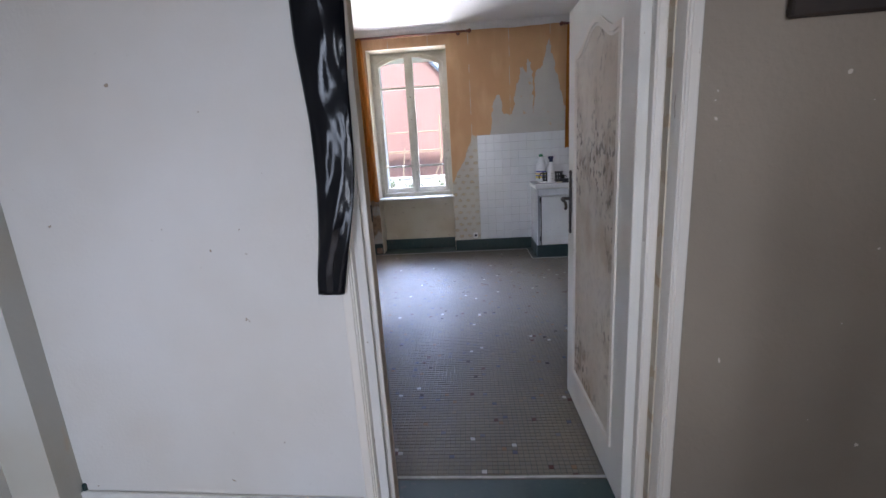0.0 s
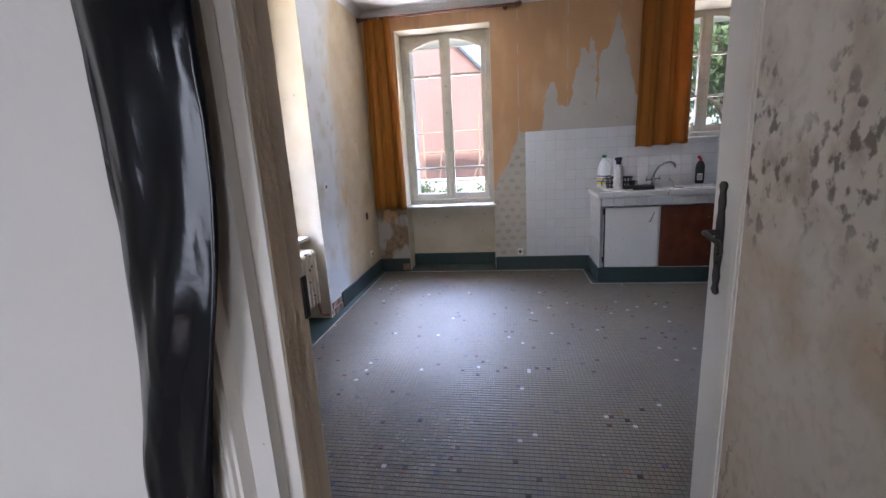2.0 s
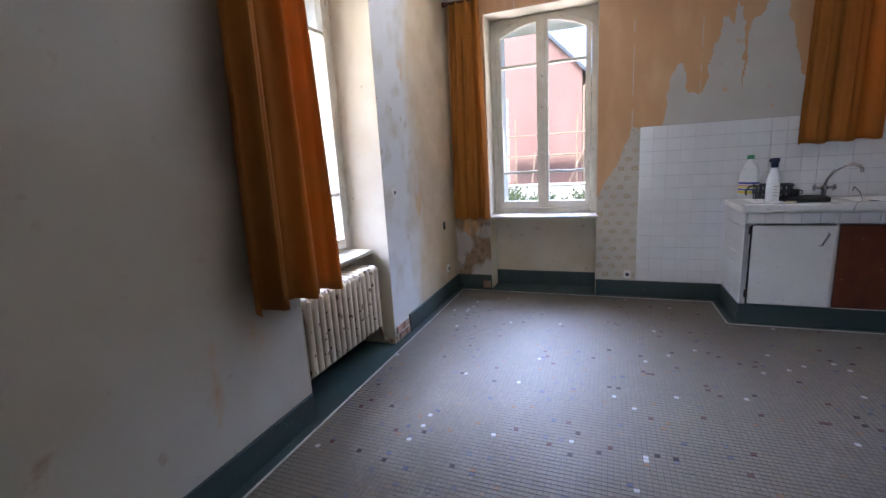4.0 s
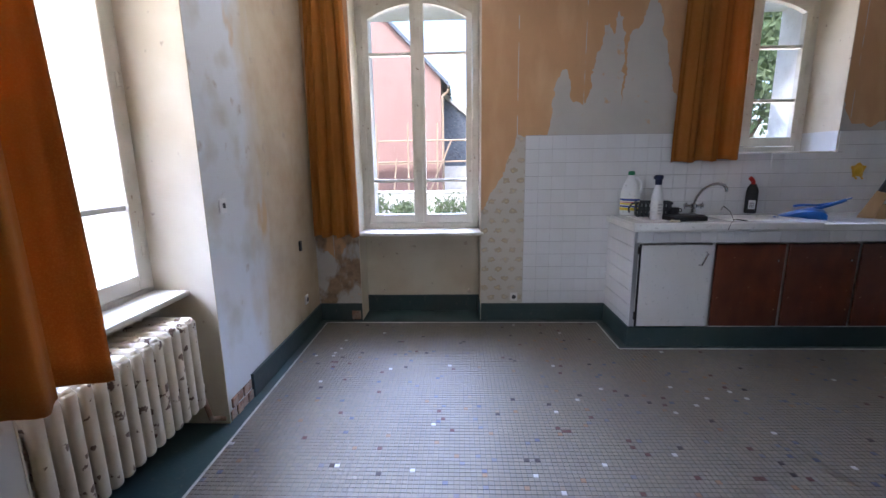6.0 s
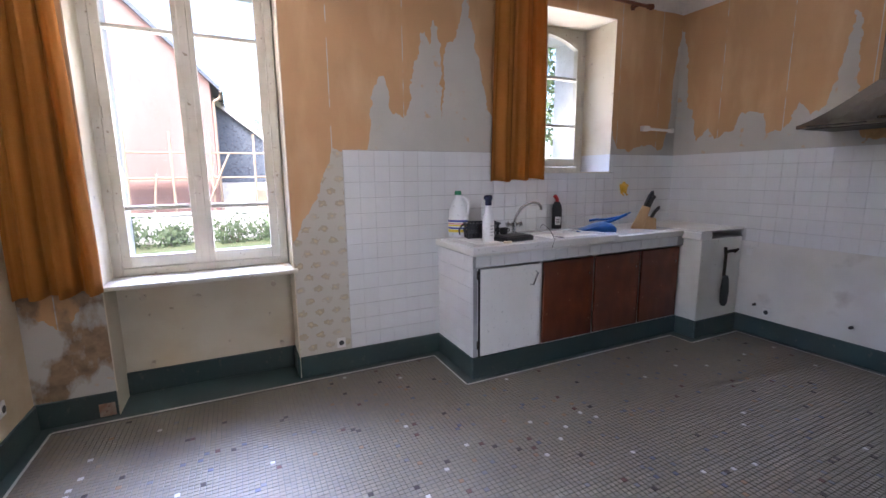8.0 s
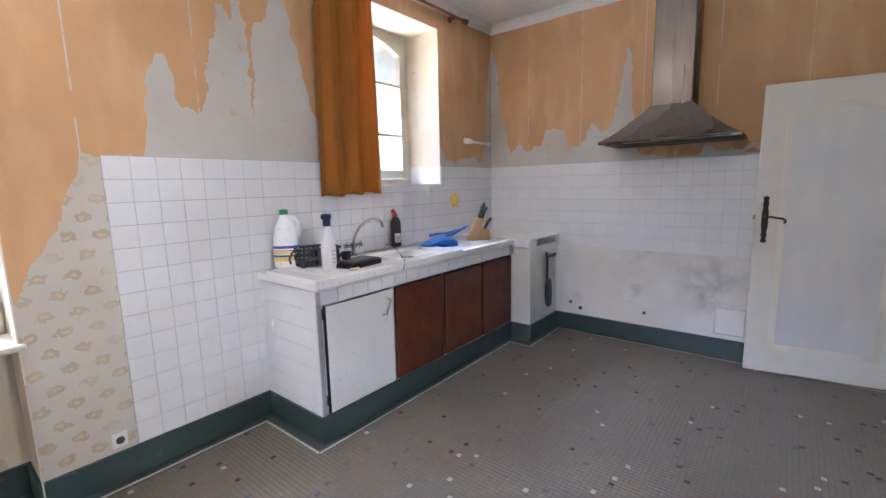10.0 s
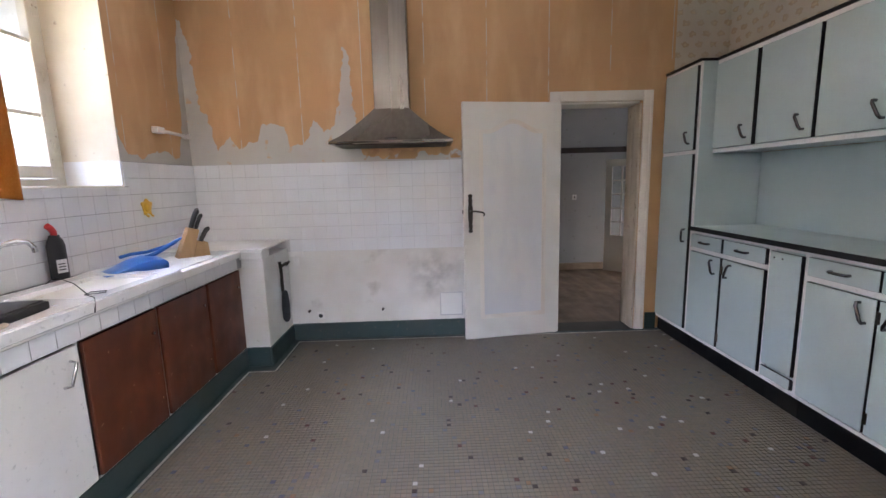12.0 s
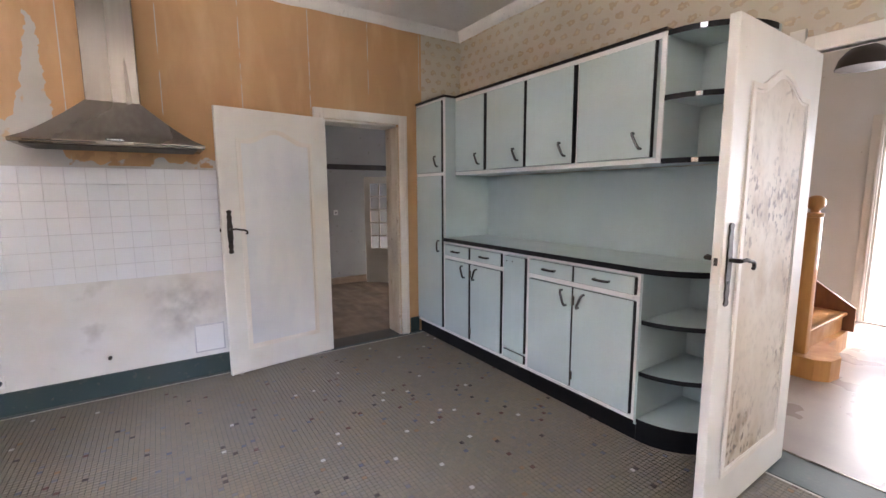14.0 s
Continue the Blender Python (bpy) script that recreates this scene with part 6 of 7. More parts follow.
wall_switch("light_switch", "small white wall switch beside the window recess", pose(XW, 5.10, 1.18, 0, 0, 90), "switch")
wall_switch("wall_socket", "round white socket low beside the tiles", pose(0.26, YN, 0.215), "socket")
wall_switch("wall_socket", "round socket above the skirting near the counter", pose(XE, 5.52, 0.225, 0, 0, -90), "socket")
wall_switch("wall_socket", "dark stained socket low in the corner", pose(XW, 6.20, 0.30, 0, 0, 90), "socket")
solid("wire_box", obox(XW, 6.13, 0.72, XW + 0.016, 6.165, 0.80, bevel=0.004), M_BLKP, "small dark junction box under the curtain", "junction box")

b = thing("towel_bar", "white plastic towel bar above the tiles", "towel bar", pose(3.42, YN, 1.845))
part("bracket", obox(-0.21, -0.05, -0.022, -0.12, -0.001, 0.026, bevel=0.005), M_SWITCH, b)
bm = bmesh.new()
cyl(bm, (-0.12, -0.03, 0), (0.20, -0.03, -0.008), 0.013)
part("bar", bm, M_SWITCH, b, smooth=40)
part("bracket", obox(0.19, -0.045, -0.028, 0.225, -0.001, 0.014, bevel=0.004), M_SWITCH, b)

b = thing("wall_hook", "yellow turtle-shaped plastic hook on the tiles", "hook", pose(3.03, YN - 0.007, 1.285))
bm = bmesh.new()
shape = []
for k in range(40):
    a = math.pi / 2 + k * math.tau / 40
    r = 0.046 + 0.016 * max(0.0, math.cos(a - math.pi / 2)) ** 14
    for lobe in (radians(28), radians(152), radians(238), radians(302)):
        r += 0.020 * max(0.0, math.cos(a - lobe)) ** 26
    shape.append((r * math.cos(a), r * 0.98 * math.sin(a)))
prism(bm, shape, -0.010, -0.001)
part("plate", bm, M_AMBER, b)
bm = bmesh.new()
lathe(bm, [(0.036, 0.0), (0.034, 0.006), (0.022, 0.012), (0.004, 0.014)], 20)
bmesh.ops.transform(bm, verts=bm.verts, matrix=pose(0, -0.0095, 0, 90))
part("shell", bm, M_AMBER, b, smooth=50)
for sx in (-0.024, 0.024):
    bm = bmesh.new()
    tube(bm, [(sx, -0.008, -0.040), (sx, -0.02, -0.062), (sx, -0.026, -0.070), (sx, -0.03, -0.058)], 0.006, 8)
    part("peg", bm, M_AMBER, b, smooth=60)

b = thing("gas_pipe", "dark pipe with a brass tap on the white block", "pipe", pose(3.46, EY0, 0))
bm = bmesh.new()
tube(bm, [(0.0, -0.012, 0.78), (0.0, -0.02, 0.70), (0.0, -0.02, 0.52)], 0.013)
part("pipe", bm, M_IRON, b, smooth=60)
bm = bmesh.new()
lathe(bm, [(0.016, 0.26), (0.030, 0.29), (0.034, 0.40), (0.026, 0.50), (0.018, 0.53)], 16, at=(0, -0.036, 0))
part("sleeve", bm, M_GREYP, b, "grey rubber sleeve", smooth=50)
bm = bmesh.new()
cyl(bm, (-0.0, -0.02, 0.74), (0.12, -0.03, 0.745), 0.014)
cyl(bm, (0.10, -0.03, 0.73), (0.10, -0.06, 0.765), 0.010)
part("tap", bm, M_IRON, b, smooth=50)

for yy, zz in ((5.62, 0.27), (4.95, 0.27)):
    b = thing("pipe_stub", "short capped pipe stub in the plaster", "pipe stub", pose(XE, yy, zz))
    bm = bmesh.new()
    cyl(bm, (0, 0, 0), (-0.025, 0, 0), 0.013, 0.011)
    part("stub", bm, M_IRON, b, smooth=40)
for xx, zz in ((-0.95, 0.66), (-0.16, 0.66), (-0.94, 0.20), (-0.13, 0.20)):
    b = thing("bracket_stub", "rusty radiator bracket still fixed in the recess", "bracket", pose(xx, YN + 0.26, zz))
    bm = bmesh.new()
    cyl(bm, (0, 0, 0), (0, -0.05, 0.004), 0.012, 0.009)
    cyl(bm, (0, -0.045, 0), (0, -0.055, 0.0), 0.017)
    part("stub", bm, M_JAMB, b, smooth=40)
b = thing("access_hatch", "small white painted hatch low on the wall", "hatch", pose(XE, 4.32, 0.30))
part("hatch_door", obox(-0.008, -0.095, -0.10, -0.001, 0.095, 0.10, bevel=0.002), M_CTRWHITE, b)
part("hatch_frame", obox(-0.004, -0.105, -0.11, -0.0005, 0.105, 0.11), M_GROUTP, b)
b = thing("outlet_plate", "two small plastic plates beside the counter end", "outlet", pose(XE, 5.70, 0.80))
part("plate", obox(-0.012, -0.06, -0.02, -0.001, 0.06, 0.025, bevel=0.003), M_SWITCH, b)
part("plate", obox(-0.010, -0.02, -0.10, -0.001, 0.03, -0.04, bevel=0.003), M_SWITCH, b)

# raw brick where the skirting is missing
bm = bmesh.new()
for i in range(4):
    for r in range(2):
        y0 = W1 + 0.006 + i * 0.064 + (0.02 if r else 0)
        box(bm, XW + 0.001, y0, 0.004 + r * 0.066, XW + 0.008 + 0.006 * ((i + r) % 2), min(y0 + 0.058, W1 + 0.255), 0.062 + r * 0.066, bevel=0.004)
solid("broken_plinth", bm, M_BRICK, "bare broken brick where skirting is missing", "brick patch", kind="structure")
bm = bmesh.new()
box(bm, N0 - 0.10, YN - 0.02, 0.002, N0 - 0.002, YN + 0.0, 0.10, bevel=0.01)
solid("broken_plinth_corner", bm, M_BRICK, "bare brick corner under the recess edge", "brick patch", kind="structure")

# ---- hall: stairs, lamp, meter board ----
st = thing("staircase", "orange varnished wooden staircase with a rounded first step", "staircase")
bm = bmesh.new()
prism(bm, [(1.02, 0.52), (0.94, 0.45), (0.92, 0.30), (0.97, 0.16), (1.08, 0.0), (1.10, -0.60), (2.6, -0.60), (2.6, 0.52)], ZH, 0.145, "z")
part("first_step", bm, M_STAIR, st)
for k in range(1, 8):
    x0 = 1.12 + (k - 1) * 0.25
    part("riser", obox(x0 + 0.02, -0.58, 0.0, x0 + 0.04, 0.42, 0.145 + k * 0.175), M_STAIR, st)
    part("tread", obox(x0 - 0.01, -0.58, 0.145 + k * 0.175 - 0.03, x0 + 0.27, 0.42, 0.145 + k * 0.175, bevel=0.006), M_STAIR, st)
bm = bmesh.new()
prism(bm, [(1.06, 0.146), (1.06, 0.36), (2.9, 1.66), (2.9, 1.30), (1.34, 0.146)], -0.61, -0.585, "y")
part("string_board", bm, M_STAIRD, st, "dark varnished string board")
bm = bmesh.new()
box(bm, 1.10, 0.36, 0.145, 1.19, 0.45, 1.22, bevel=0.012, segs=2)
lathe(bm, [(0.05, 0.0), (0.058, 0.01), (0.058, 0.03), (0.03, 0.04), (0.03, 0.055), (0.055, 0.08), (0.062, 0.11), (0.055, 0.14), (0.03, 0.16), (0.006, 0.165)], 20, at=(1.145, 0.405, 1.22))
part("newel_post", bm, M_STAIR, st, "turned newel post with a ball", smooth=40)
bm = bmesh.new()
prism(bm, [(1.25, 1.08), (1.25, 1.15), (2.9, 2.30), (2.9, 2.23)], 0.38, 0.43, "y")
part("handrail", bm, M_STAIRD, st)
for k in range(7):
    x0 = 1.33 + k * 0.25
    bm = bmesh.new()
    cyl(bm, (x0, 0.405, 0.145 + (k + 1) * 0.175), (x0, 0.405, 1.10 + (x0 - 1.25) * 0.70), 0.014)
    part("baluster", bm, M_STAIR, st)
lamp = thing("pendant_lamp", "dark brown metal pendant lamp in the hall", "lamp", pose(0.93, 0.55, 2.24))
bm = bmesh.new()
lathe(bm, [(0.15, 0.0), (0.145, 0.02), (0.13, 0.07), (0.09, 0.12), (0.05, 0.145), (0.045, 0.21), (0.02, 0.215)], 24)
part("shade", bm, plain("dark_brown_enamel", (0.03, 0.018, 0.012), 0.4), lamp, "dark dome shade", smooth=40)
bm = bmesh.new()
cyl(bm, (0, 0, 0.21), (0, 0, 0.76), 0.005)
part("cord", bm, M_BLKP, lamp)
mb = thing("meter_board", "dark wooden meter board high on the hall wall", "meter board", pose(1.42, 1.796, 2.02, 0, 0, -2.2))
part("board", obox(-0.32, -0.03, -0.285, 0.32, -0.001, 0.285, bevel=0.006), M_DARKRAIL, mb)
part("cover", obox(-0.28, -0.09, -0.24, 0.1, -0.031, 0.24, bevel=0.01, segs=2), M_BLKP, mb)
bm = bmesh.new()
box(bm, -2.02, -0.018, ZH, DA0 - 0.455, -0.001, 0.125, bevel=0.004)
box(bm, DA1 - 0.235, -0.018, ZH, 2.56, -0.001, 0.125, bevel=0.004)
bm.transform(HALL_SKEW)
box(bm, -1.69, -1.74, ZH, -1.67, 1.88, 0.125, bevel=0.004)
solid("baseboard_hall", bm, M_HALL, "off-white hall skirting board", "skirting", kind="structure")
solid("terrace", obox(-6.0, -6.0, -0.3, 6.0, -1.9, -0.04), M_HFLOOR, "pale paved courtyard outside the hall door", "terrace", kind="structure")
sp = thing("strike_plate", "dark iron strike plate let into the stained jamb", "strike plate", pose(DA0 - 0.003, 1.958, 1.235) @ Matrix.Diagonal((1, 0.3, 0.30, 1)))
part("plate", obox(-0.001, -0.012, -0.10, 0.002, 0.03, 0.10, bevel=0.0008), M_IRON, sp)
for za, zb in ((-0.07, -0.02), (0.01, 0.05)):
    part("bolt_hole", obox(0.0021, -0.004, za, 0.0027, 0.014, zb), M_BLACK, sp)
casing("door_frame_3", "x", -1.75, 1, 0.55, 1.25, 2.1, 0.10, 0.03, 0.15, M_TRIM, "white door frame at the end of the hall")
solid("hall_threshold", obox(DA0 + 0.003, YS - 0.10, -0.02, DA1 - 0.005, YS - 0.085, 0.004, bevel=0.002), M_STEEL, "worn metal threshold strip in the doorway", "threshold", kind="structure")

# glazed door in the next room
gd = thing("door_3", "white glazed door with small panes standing ajar", "door", leaf_pose(5.86, 1.45, 6.27, 1.88) @ pose(0, 0, 0), kind="structure")
W, Hh = 0.60, 1.66
bm = bmesh.new()
box(bm, 0, -0.018, 0.01, 0.09, 0.018, Hh)
box(bm, W - 0.09, -0.018, 0.01, W, 0.018, Hh)
box(bm, 0.09, -0.018, 0.01, W - 0.09, 0.018, 0.55)
box(bm, 0.09, -0.018, Hh - 0.10, W - 0.09, 0.018, Hh)
part("leaf", bm, M_DOORW, gd)
for k in range(1, 3):
    x = 0.09 + (W - 0.18) * k / 3
    part("glazing_bar", obox(x - 0.011, -0.014, 0.55, x + 0.011, 0.014, Hh - 0.10), M_DOORW, gd)
for k in range(1, 5):
    z = 0.55 + (Hh - 0.65) * k / 5
    part("glazing_bar", obox(0.09, -0.0145, z - 0.011, W - 0.09, 0.0145, z + 0.011), M_DOORW, gd)
for i in range(3):
    for k in range(5):
        x0, x1 = 0.09 + (W - 0.18) * i / 3 + 0.011, 0.09 + (W - 0.18) * (i + 1) / 3 - 0.011
        z0, z1 = 0.55 + (Hh - 0.65) * k / 5 + 0.011, 0.55 + (Hh - 0.65) * (k + 1) / 5 - 0.011
        pn = part("pane", obox(x0, -0.002, z0, x1, 0.002, z1), M_GLASS, gd)
        pn.visible_shadow = False
wall_switch("light_switch", "dark wall switch in the next room", pose(6.45, 2.30, 1.12, 0, 0, -90), "switch")

# ---- outside ----
GZ = -0.6
bm = bmesh.new()
n = 24
ext = 400.0
grid = [[bm.verts.new((-ext + 2 * ext * i / n, -ext + 2 * ext * j / n, GZ)) for i in range(n + 1)] for j in range(n + 1)]
for j in range(n):
    for i in range(n):
        bm.faces.new((grid[j][i], grid[j][i + 1], grid[j + 1][i + 1], grid[j + 1][i]))
solid("ground", bm, M_GRASS, "uneven green lawn round the house", "ground", kind="structure")

pk = thing("pink_house", "pink roughcast house with a steep slate roof", "house")
PY, PXR, PXL, PE = 22.0, -0.95, -9.0, 4.9
apex = (PXL + PXR) / 2
bm = bmesh.new()
prism(bm, [(PXL, GZ), (PXR, GZ), (PXR, PE), (apex, PE + (PXR - apex) * 1.02), (PXL, PE)], PY, PY + 12, "y")
part("wall", bm, M_PINK, pk)
for s in (-1, 1):
    x_e = PXR if s > 0 else PXL
    bm = bmesh.new()
    prism(bm, [(x_e + s * 0.35, PE - 0.36), (x_e + s * 0.35, PE - 0.20), (apex, PE + (PXR - apex) * 1.02 + 0.20), (apex, PE + (PXR - apex) * 1.02 + 0.01)], PY - 0.25, PY + 12.2, "y")
    part("roof", bm, M_SLATE, pk)
for k in range(9):
    part("quoin", obox(-4.45 - (0.12 if k % 2 else 0.0), PY - 0.03, GZ + 0.9 + k * 0.42, -4.1, PY + 0.05, GZ + 1.25 + k * 0.42, bevel=0.01), M_STONE, pk)
part("gutter", obox(PXR + 0.28, PY - 0.3, PE - 0.42, PXR + 0.42, PY + 12, PE - 0.30, bevel=0.03), M_STEEL, pk)
bm = bmesh.new()
cyl(bm, (PXR + 0.08, PY - 0.08, PE - 0.7), (PXR + 0.08, PY - 0.08, GZ), 0.05)
tube(bm, [(PXR + 0.34, PY - 0.08, PE - 0.40), (PXR + 0.30, PY - 0.08, PE - 0.55), (PXR + 0.08, PY - 0.08, PE - 0.72)], 0.05)
part("downpipe", bm, M_SCAFF, pk)
sc = thing("scaffold", "light timber scaffold against the pink gable", "scaffold")
for x in (-3.6, -2.3, -1.1, 0.3):
    bm = bmesh.new()
    cyl(bm, (x, PY - 1.1, GZ), (x + 0.03, PY - 1.1, 3.0), 0.04)
    part("pole", bm, M_SCAFF, sc)
for z in (1.45, 2.3):
    bm = bmesh.new()
    cyl(bm, (-4.0, PY - 1.05, z), (1.2, PY - 1.05, z + 0.02), 0.035)
    part("rail", bm, M_SCAFF, sc)
part("platform", obox(-4.0, PY - 1.05, 1.36, -0.9, PY - 0.25, 1.41), M_SCAFF, sc)
bm = bmesh.new()
cyl(bm, (-1.6, PY - 1.2, -0.2), (-0.5, PY - 1.15, 2.3), 0.035)
cyl(bm, (-3.0, PY - 1.3, GZ), (-2.75, PY - 1.2, 1.6), 0.035)
part("brace", bm, M_SCAFF, sc)

bn = thing("barn", "low barn with slate-hung gable and white wall", "barn")
BYY = 25.0
bm = bmesh.new()
prism(bm, [(-6.0, GZ), (4.5, GZ), (4.5, 1.25), (-6.0, 1.25)], BYY, BYY + 14, "y")
part("wall", bm, M_STONE, bn)
bm = bmesh.new()
prism(bm, [(-6.0, 1.25), (3.2, 1.25), (-2.0, 5.4), (-6.0, 5.4)], BYY - 0.02, BYY + 13.9, "y")
part("slate_gable", bm, M_SLATE, bn)
bm = bmesh.new()
prism(bm, [(3.35, 1.16), (3.35, 1.36), (-2.0, 5.66), (-2.0, 5.42)], BYY - 0.25, BYY + 14, "y")
part("bargeboard", bm, M_STONE, bn, "white painted roof edge")
part("door", obox(0.4, BYY - 0.04, GZ, 1.5, BYY + 0.01, 0.9), M_SCAFF, bn)

gw = thing("garden_wall", "low whitewashed garden wall", "wall")
part("wall", obox(-6.0, 19.4, GZ, 5.0, 19.7, 0.28, bevel=0.03), M_STONE, gw)
for k in range(9):
    part("coping", obox(-6.0 + k * 1.22, 19.33, 0.281, -4.82 + k * 1.22, 19.77, 0.36, bevel=0.02), M_STONE, gw)

ws = thing("white_building", "whitewashed stone building with red brick corner", "building")
part("wall", obox(-14.0, 12.7, GZ, -9.0, 22.0, 8.0), M_STONE, ws)
for k in range(8):
    part("quoin", obox(-9.02, 12.68, 0.4 + k * 0.9, -8.96, 13.0 + 0.15 * (k % 2), 0.62 + k * 0.9), M_BRICK, ws)
part("roof", obox(-14.3, 12.4, 8.0, -8.7, 22.3, 8.3), M_SLATE, ws)


def tree(x, y, h, r, n, seed, label):
    """A tapered trunk with limbs and a crown of loose leaf clumps."""
    rng = random.Random(seed)
    ob = thing("tree", label, "tree", pose(x, y, GZ))
    bm = bmesh.new()
    cyl(bm, (0, 0, 0), (0.1, 0, h * 0.55), 0.03 * h, 0.014 * h, 10)
    tips = []
    for k in range(9):
        a = k * 2.4 + rng.uniform(-0.3, 0.3)
        z0 = h * rng.uniform(0.22, 0.5)
        tip = Vector((math.cos(a) * r * rng.uniform(0.5, 0.8), math.sin(a) * r * rng.uniform(0.5, 0.8), z0 + h * rng.uniform(0.15, 0.4)))
        cyl(bm, (0.05, 0, z0), tip, 0.010 * h, 0.003 * h, 6)
        tips.append(tip)
    part("trunk", bm, M_BARK, ob)
    verts, faces = [], []
    hubs = tips + [Vector((rng.uniform(-r, r) * 0.5, rng.uniform(-r, r) * 0.5, h * rng.uniform(0.55, 0.95))) for _ in range(8)]
    for i in range(n):
        c = rng.choice(hubs)
        p = c + Vector((rng.gauss(0, 0.24 * r), rng.gauss(0, 0.24 * r), rng.gauss(0, 0.18 * r)))
        s = rng.uniform(0.06, 0.15)
        q = Euler((rng.uniform(0, 3.1), rng.uniform(0, 3.1), rng.uniform(0, 3.1))).to_matrix()
        b = len(verts)
        for uv in ((-s, 0, 0), (0, -s * 0.5, 0), (s, 0, s * 0.2), (0, s * 0.5, 0)):
            verts.append(p + q @ Vector(uv))
        faces.append((b, b + 1, b + 2, b + 3))
    me = bpy.data.meshes.new("crown")
    me.from_pydata([tuple(v) for v in verts], [], faces)
    me.materials.append(M_LEAF)
    o = new("crown", me)
    o.parent = ob
    return ob


tree(6.6, 15.5, 7.0, 2.4, 9000, 1, "full green garden tree with loose foliage")
tree(9.5, 18.5, 8.0, 2.8, 7000, 2, "tall green garden tree behind the other")
tree(3.0, 40.0, 8.0, 3.2, 4000, 3, "distant green tree behind the barn")
tree(-11.5, 9.6, 6.0, 2.0, 6000, 4, "green tree beside the white building")
tree(-13.5, 7.0, 7.0, 2.4, 5000, 6, "green tree seen from the radiator window")


def shrub(x, y, w, h, n, seed):
    rng = random.Random(seed)
    ob = thing("shrub", "low unkempt green shrub by the garden wall", "shrub", pose(x, y, GZ), group="shrubs by the wall")
    bm = bmesh.new()
    for k in range(6):
        cyl(bm, (rng.uniform(-w, w) * 0.2, 0, 0), (rng.uniform(-w, w) * 0.7, rng.uniform(-0.2, 0.2), h * 0.7), 0.015, 0.006, 5)
    part("stem", bm, M_BARK, ob)
    verts, faces = [], []
    for i in range(n):
        p = Vector((rng.gauss(0, w * 0.4), rng.gauss(0, 0.25), abs(rng.gauss(h * 0.45, h * 0.25))))
        s = rng.uniform(0.04, 0.09)
        q = Euler((rng.uniform(0, 3.1), rng.uniform(0, 3.1), rng.uniform(0, 3.1))).to_matrix()
        b = len(verts)
        for uv in ((-s, 0, 0), (0, -s * 0.5, 0), (s, 0, s * 0.2), (0, s * 0.5, 0)):
            verts.append(tuple(p + q @ Vector(uv)))
        faces.append((b, b + 1, b + 2, b + 3))
    me = bpy.data.meshes.new("foliage")
    me.from_pydata(verts, [], faces)
    me.materials.append(M_LEAF)
    o = new("foliage", me)
    o.parent = ob


for k, (x, w, h) in enumerate(((-3.4, 0.9, 0.9), (-2.2, 0.7, 0.7), (-0.6, 0.9, 0.85), (0.6, 0.8, 0.7), (1.9, 0.8, 0.8))):
    shrub(x, 18.6 + 0.2 * (k % 2), w, h, 700, 20 + k)

# added backdrop: its white stands in for daylight beyond the hall doorway
cw = thing("bright_backdrop_wall", "added tall white wall that stands in for the brightness outside", "wall")
part("wall", obox(-6.0, -6.3, GZ, 6.0, -6.0, 4.5, bevel=0.03), M_STONE, cw)

# ---- wall tiles and floor tiles ----
TP = 0.111                                   # pitch of the wall tiles
ZTILE = 1.60


def tile_mesh(name, w, h, t, mat, edge=0.004):
    """A glazed tile with softened edges; local x along, z up, face toward -y."""
    bm = bmesh.new()
    o = [(-w / 2, -h / 2), (w / 2, -h / 2), (w / 2, h / 2), (-w / 2, h / 2)]
    a = [bm.verts.new((x, 0, z)) for x, z in o]
    b = [bm.verts.new((x, -t * 0.6, z)) for x, z in o]
    c = [bm.verts.new((x - math.copysign(edge * 0.6, x), -t, z - math.copysign(edge, z))) for x, z in o]
    for r0, r1 in ((a, b), (b, c)):
        for i in range(4):
            bm.faces.new((r0[i], r0[(i + 1) % 4], r1[(i + 1) % 4], r1[i]))
    bm.faces.new(c)
    return finish(name, bm, mat)


def tile_field(parent, rows, mat1, mat2, single):
    """Lay tiles at poses; the first ones as parts, the rest joined."""
    me = tile_mesh("wall_tile", TP - 0.0010, TP - 0.0022, 0.007, mat1, 0.0012)
    rest = bmesh.new()
    rng = random.Random(2)
    for k, m in enumerate(rows):
        m = m @ pose(0, rng.uniform(-0.0006, 0.0006), 0, rng.uniform(-0.35, 0.35), 0, rng.uniform(-0.35, 0.35))
        if k < single:
            o = new("tile", me)
            o.parent = parent
            o.matrix_basis = m
        else:
            w, h, e, f = (TP - 0.0010) / 2, (TP - 0.0022) / 2, 0.0012, 0.0007
            vs = [rest.verts.new(m @ Vector(p)) for p in ((-w, 0, -h), (w, 0, -h), (w, 0, h), (-w, 0, h), (-w + f, -0.007, -h + e), (w - f, -0.007, -h + e), (w - f, -0.007, h - e), (-w + f, -0.007, h - e))]
            rest.faces.new(vs[4:])
            for i in range(4):
                rest.faces.new((vs[i], vs[(i + 1) % 4], vs[4 + (i + 1) % 4], vs[4 + i]))
    if len(rest.verts):
        o = part("tile_rest", rest, mat2, parent)
        o["kind"] = "stuff"


# bed of grout behind the tiles
def grout(name, *bs, mat=M_GROUT):
    bm = bmesh.new()
    for b in bs:
        box(bm, *b)
    return solid(name, bm, mat, "white glazed square wall tiles with grey joints", "wall tiles", kind="structure")


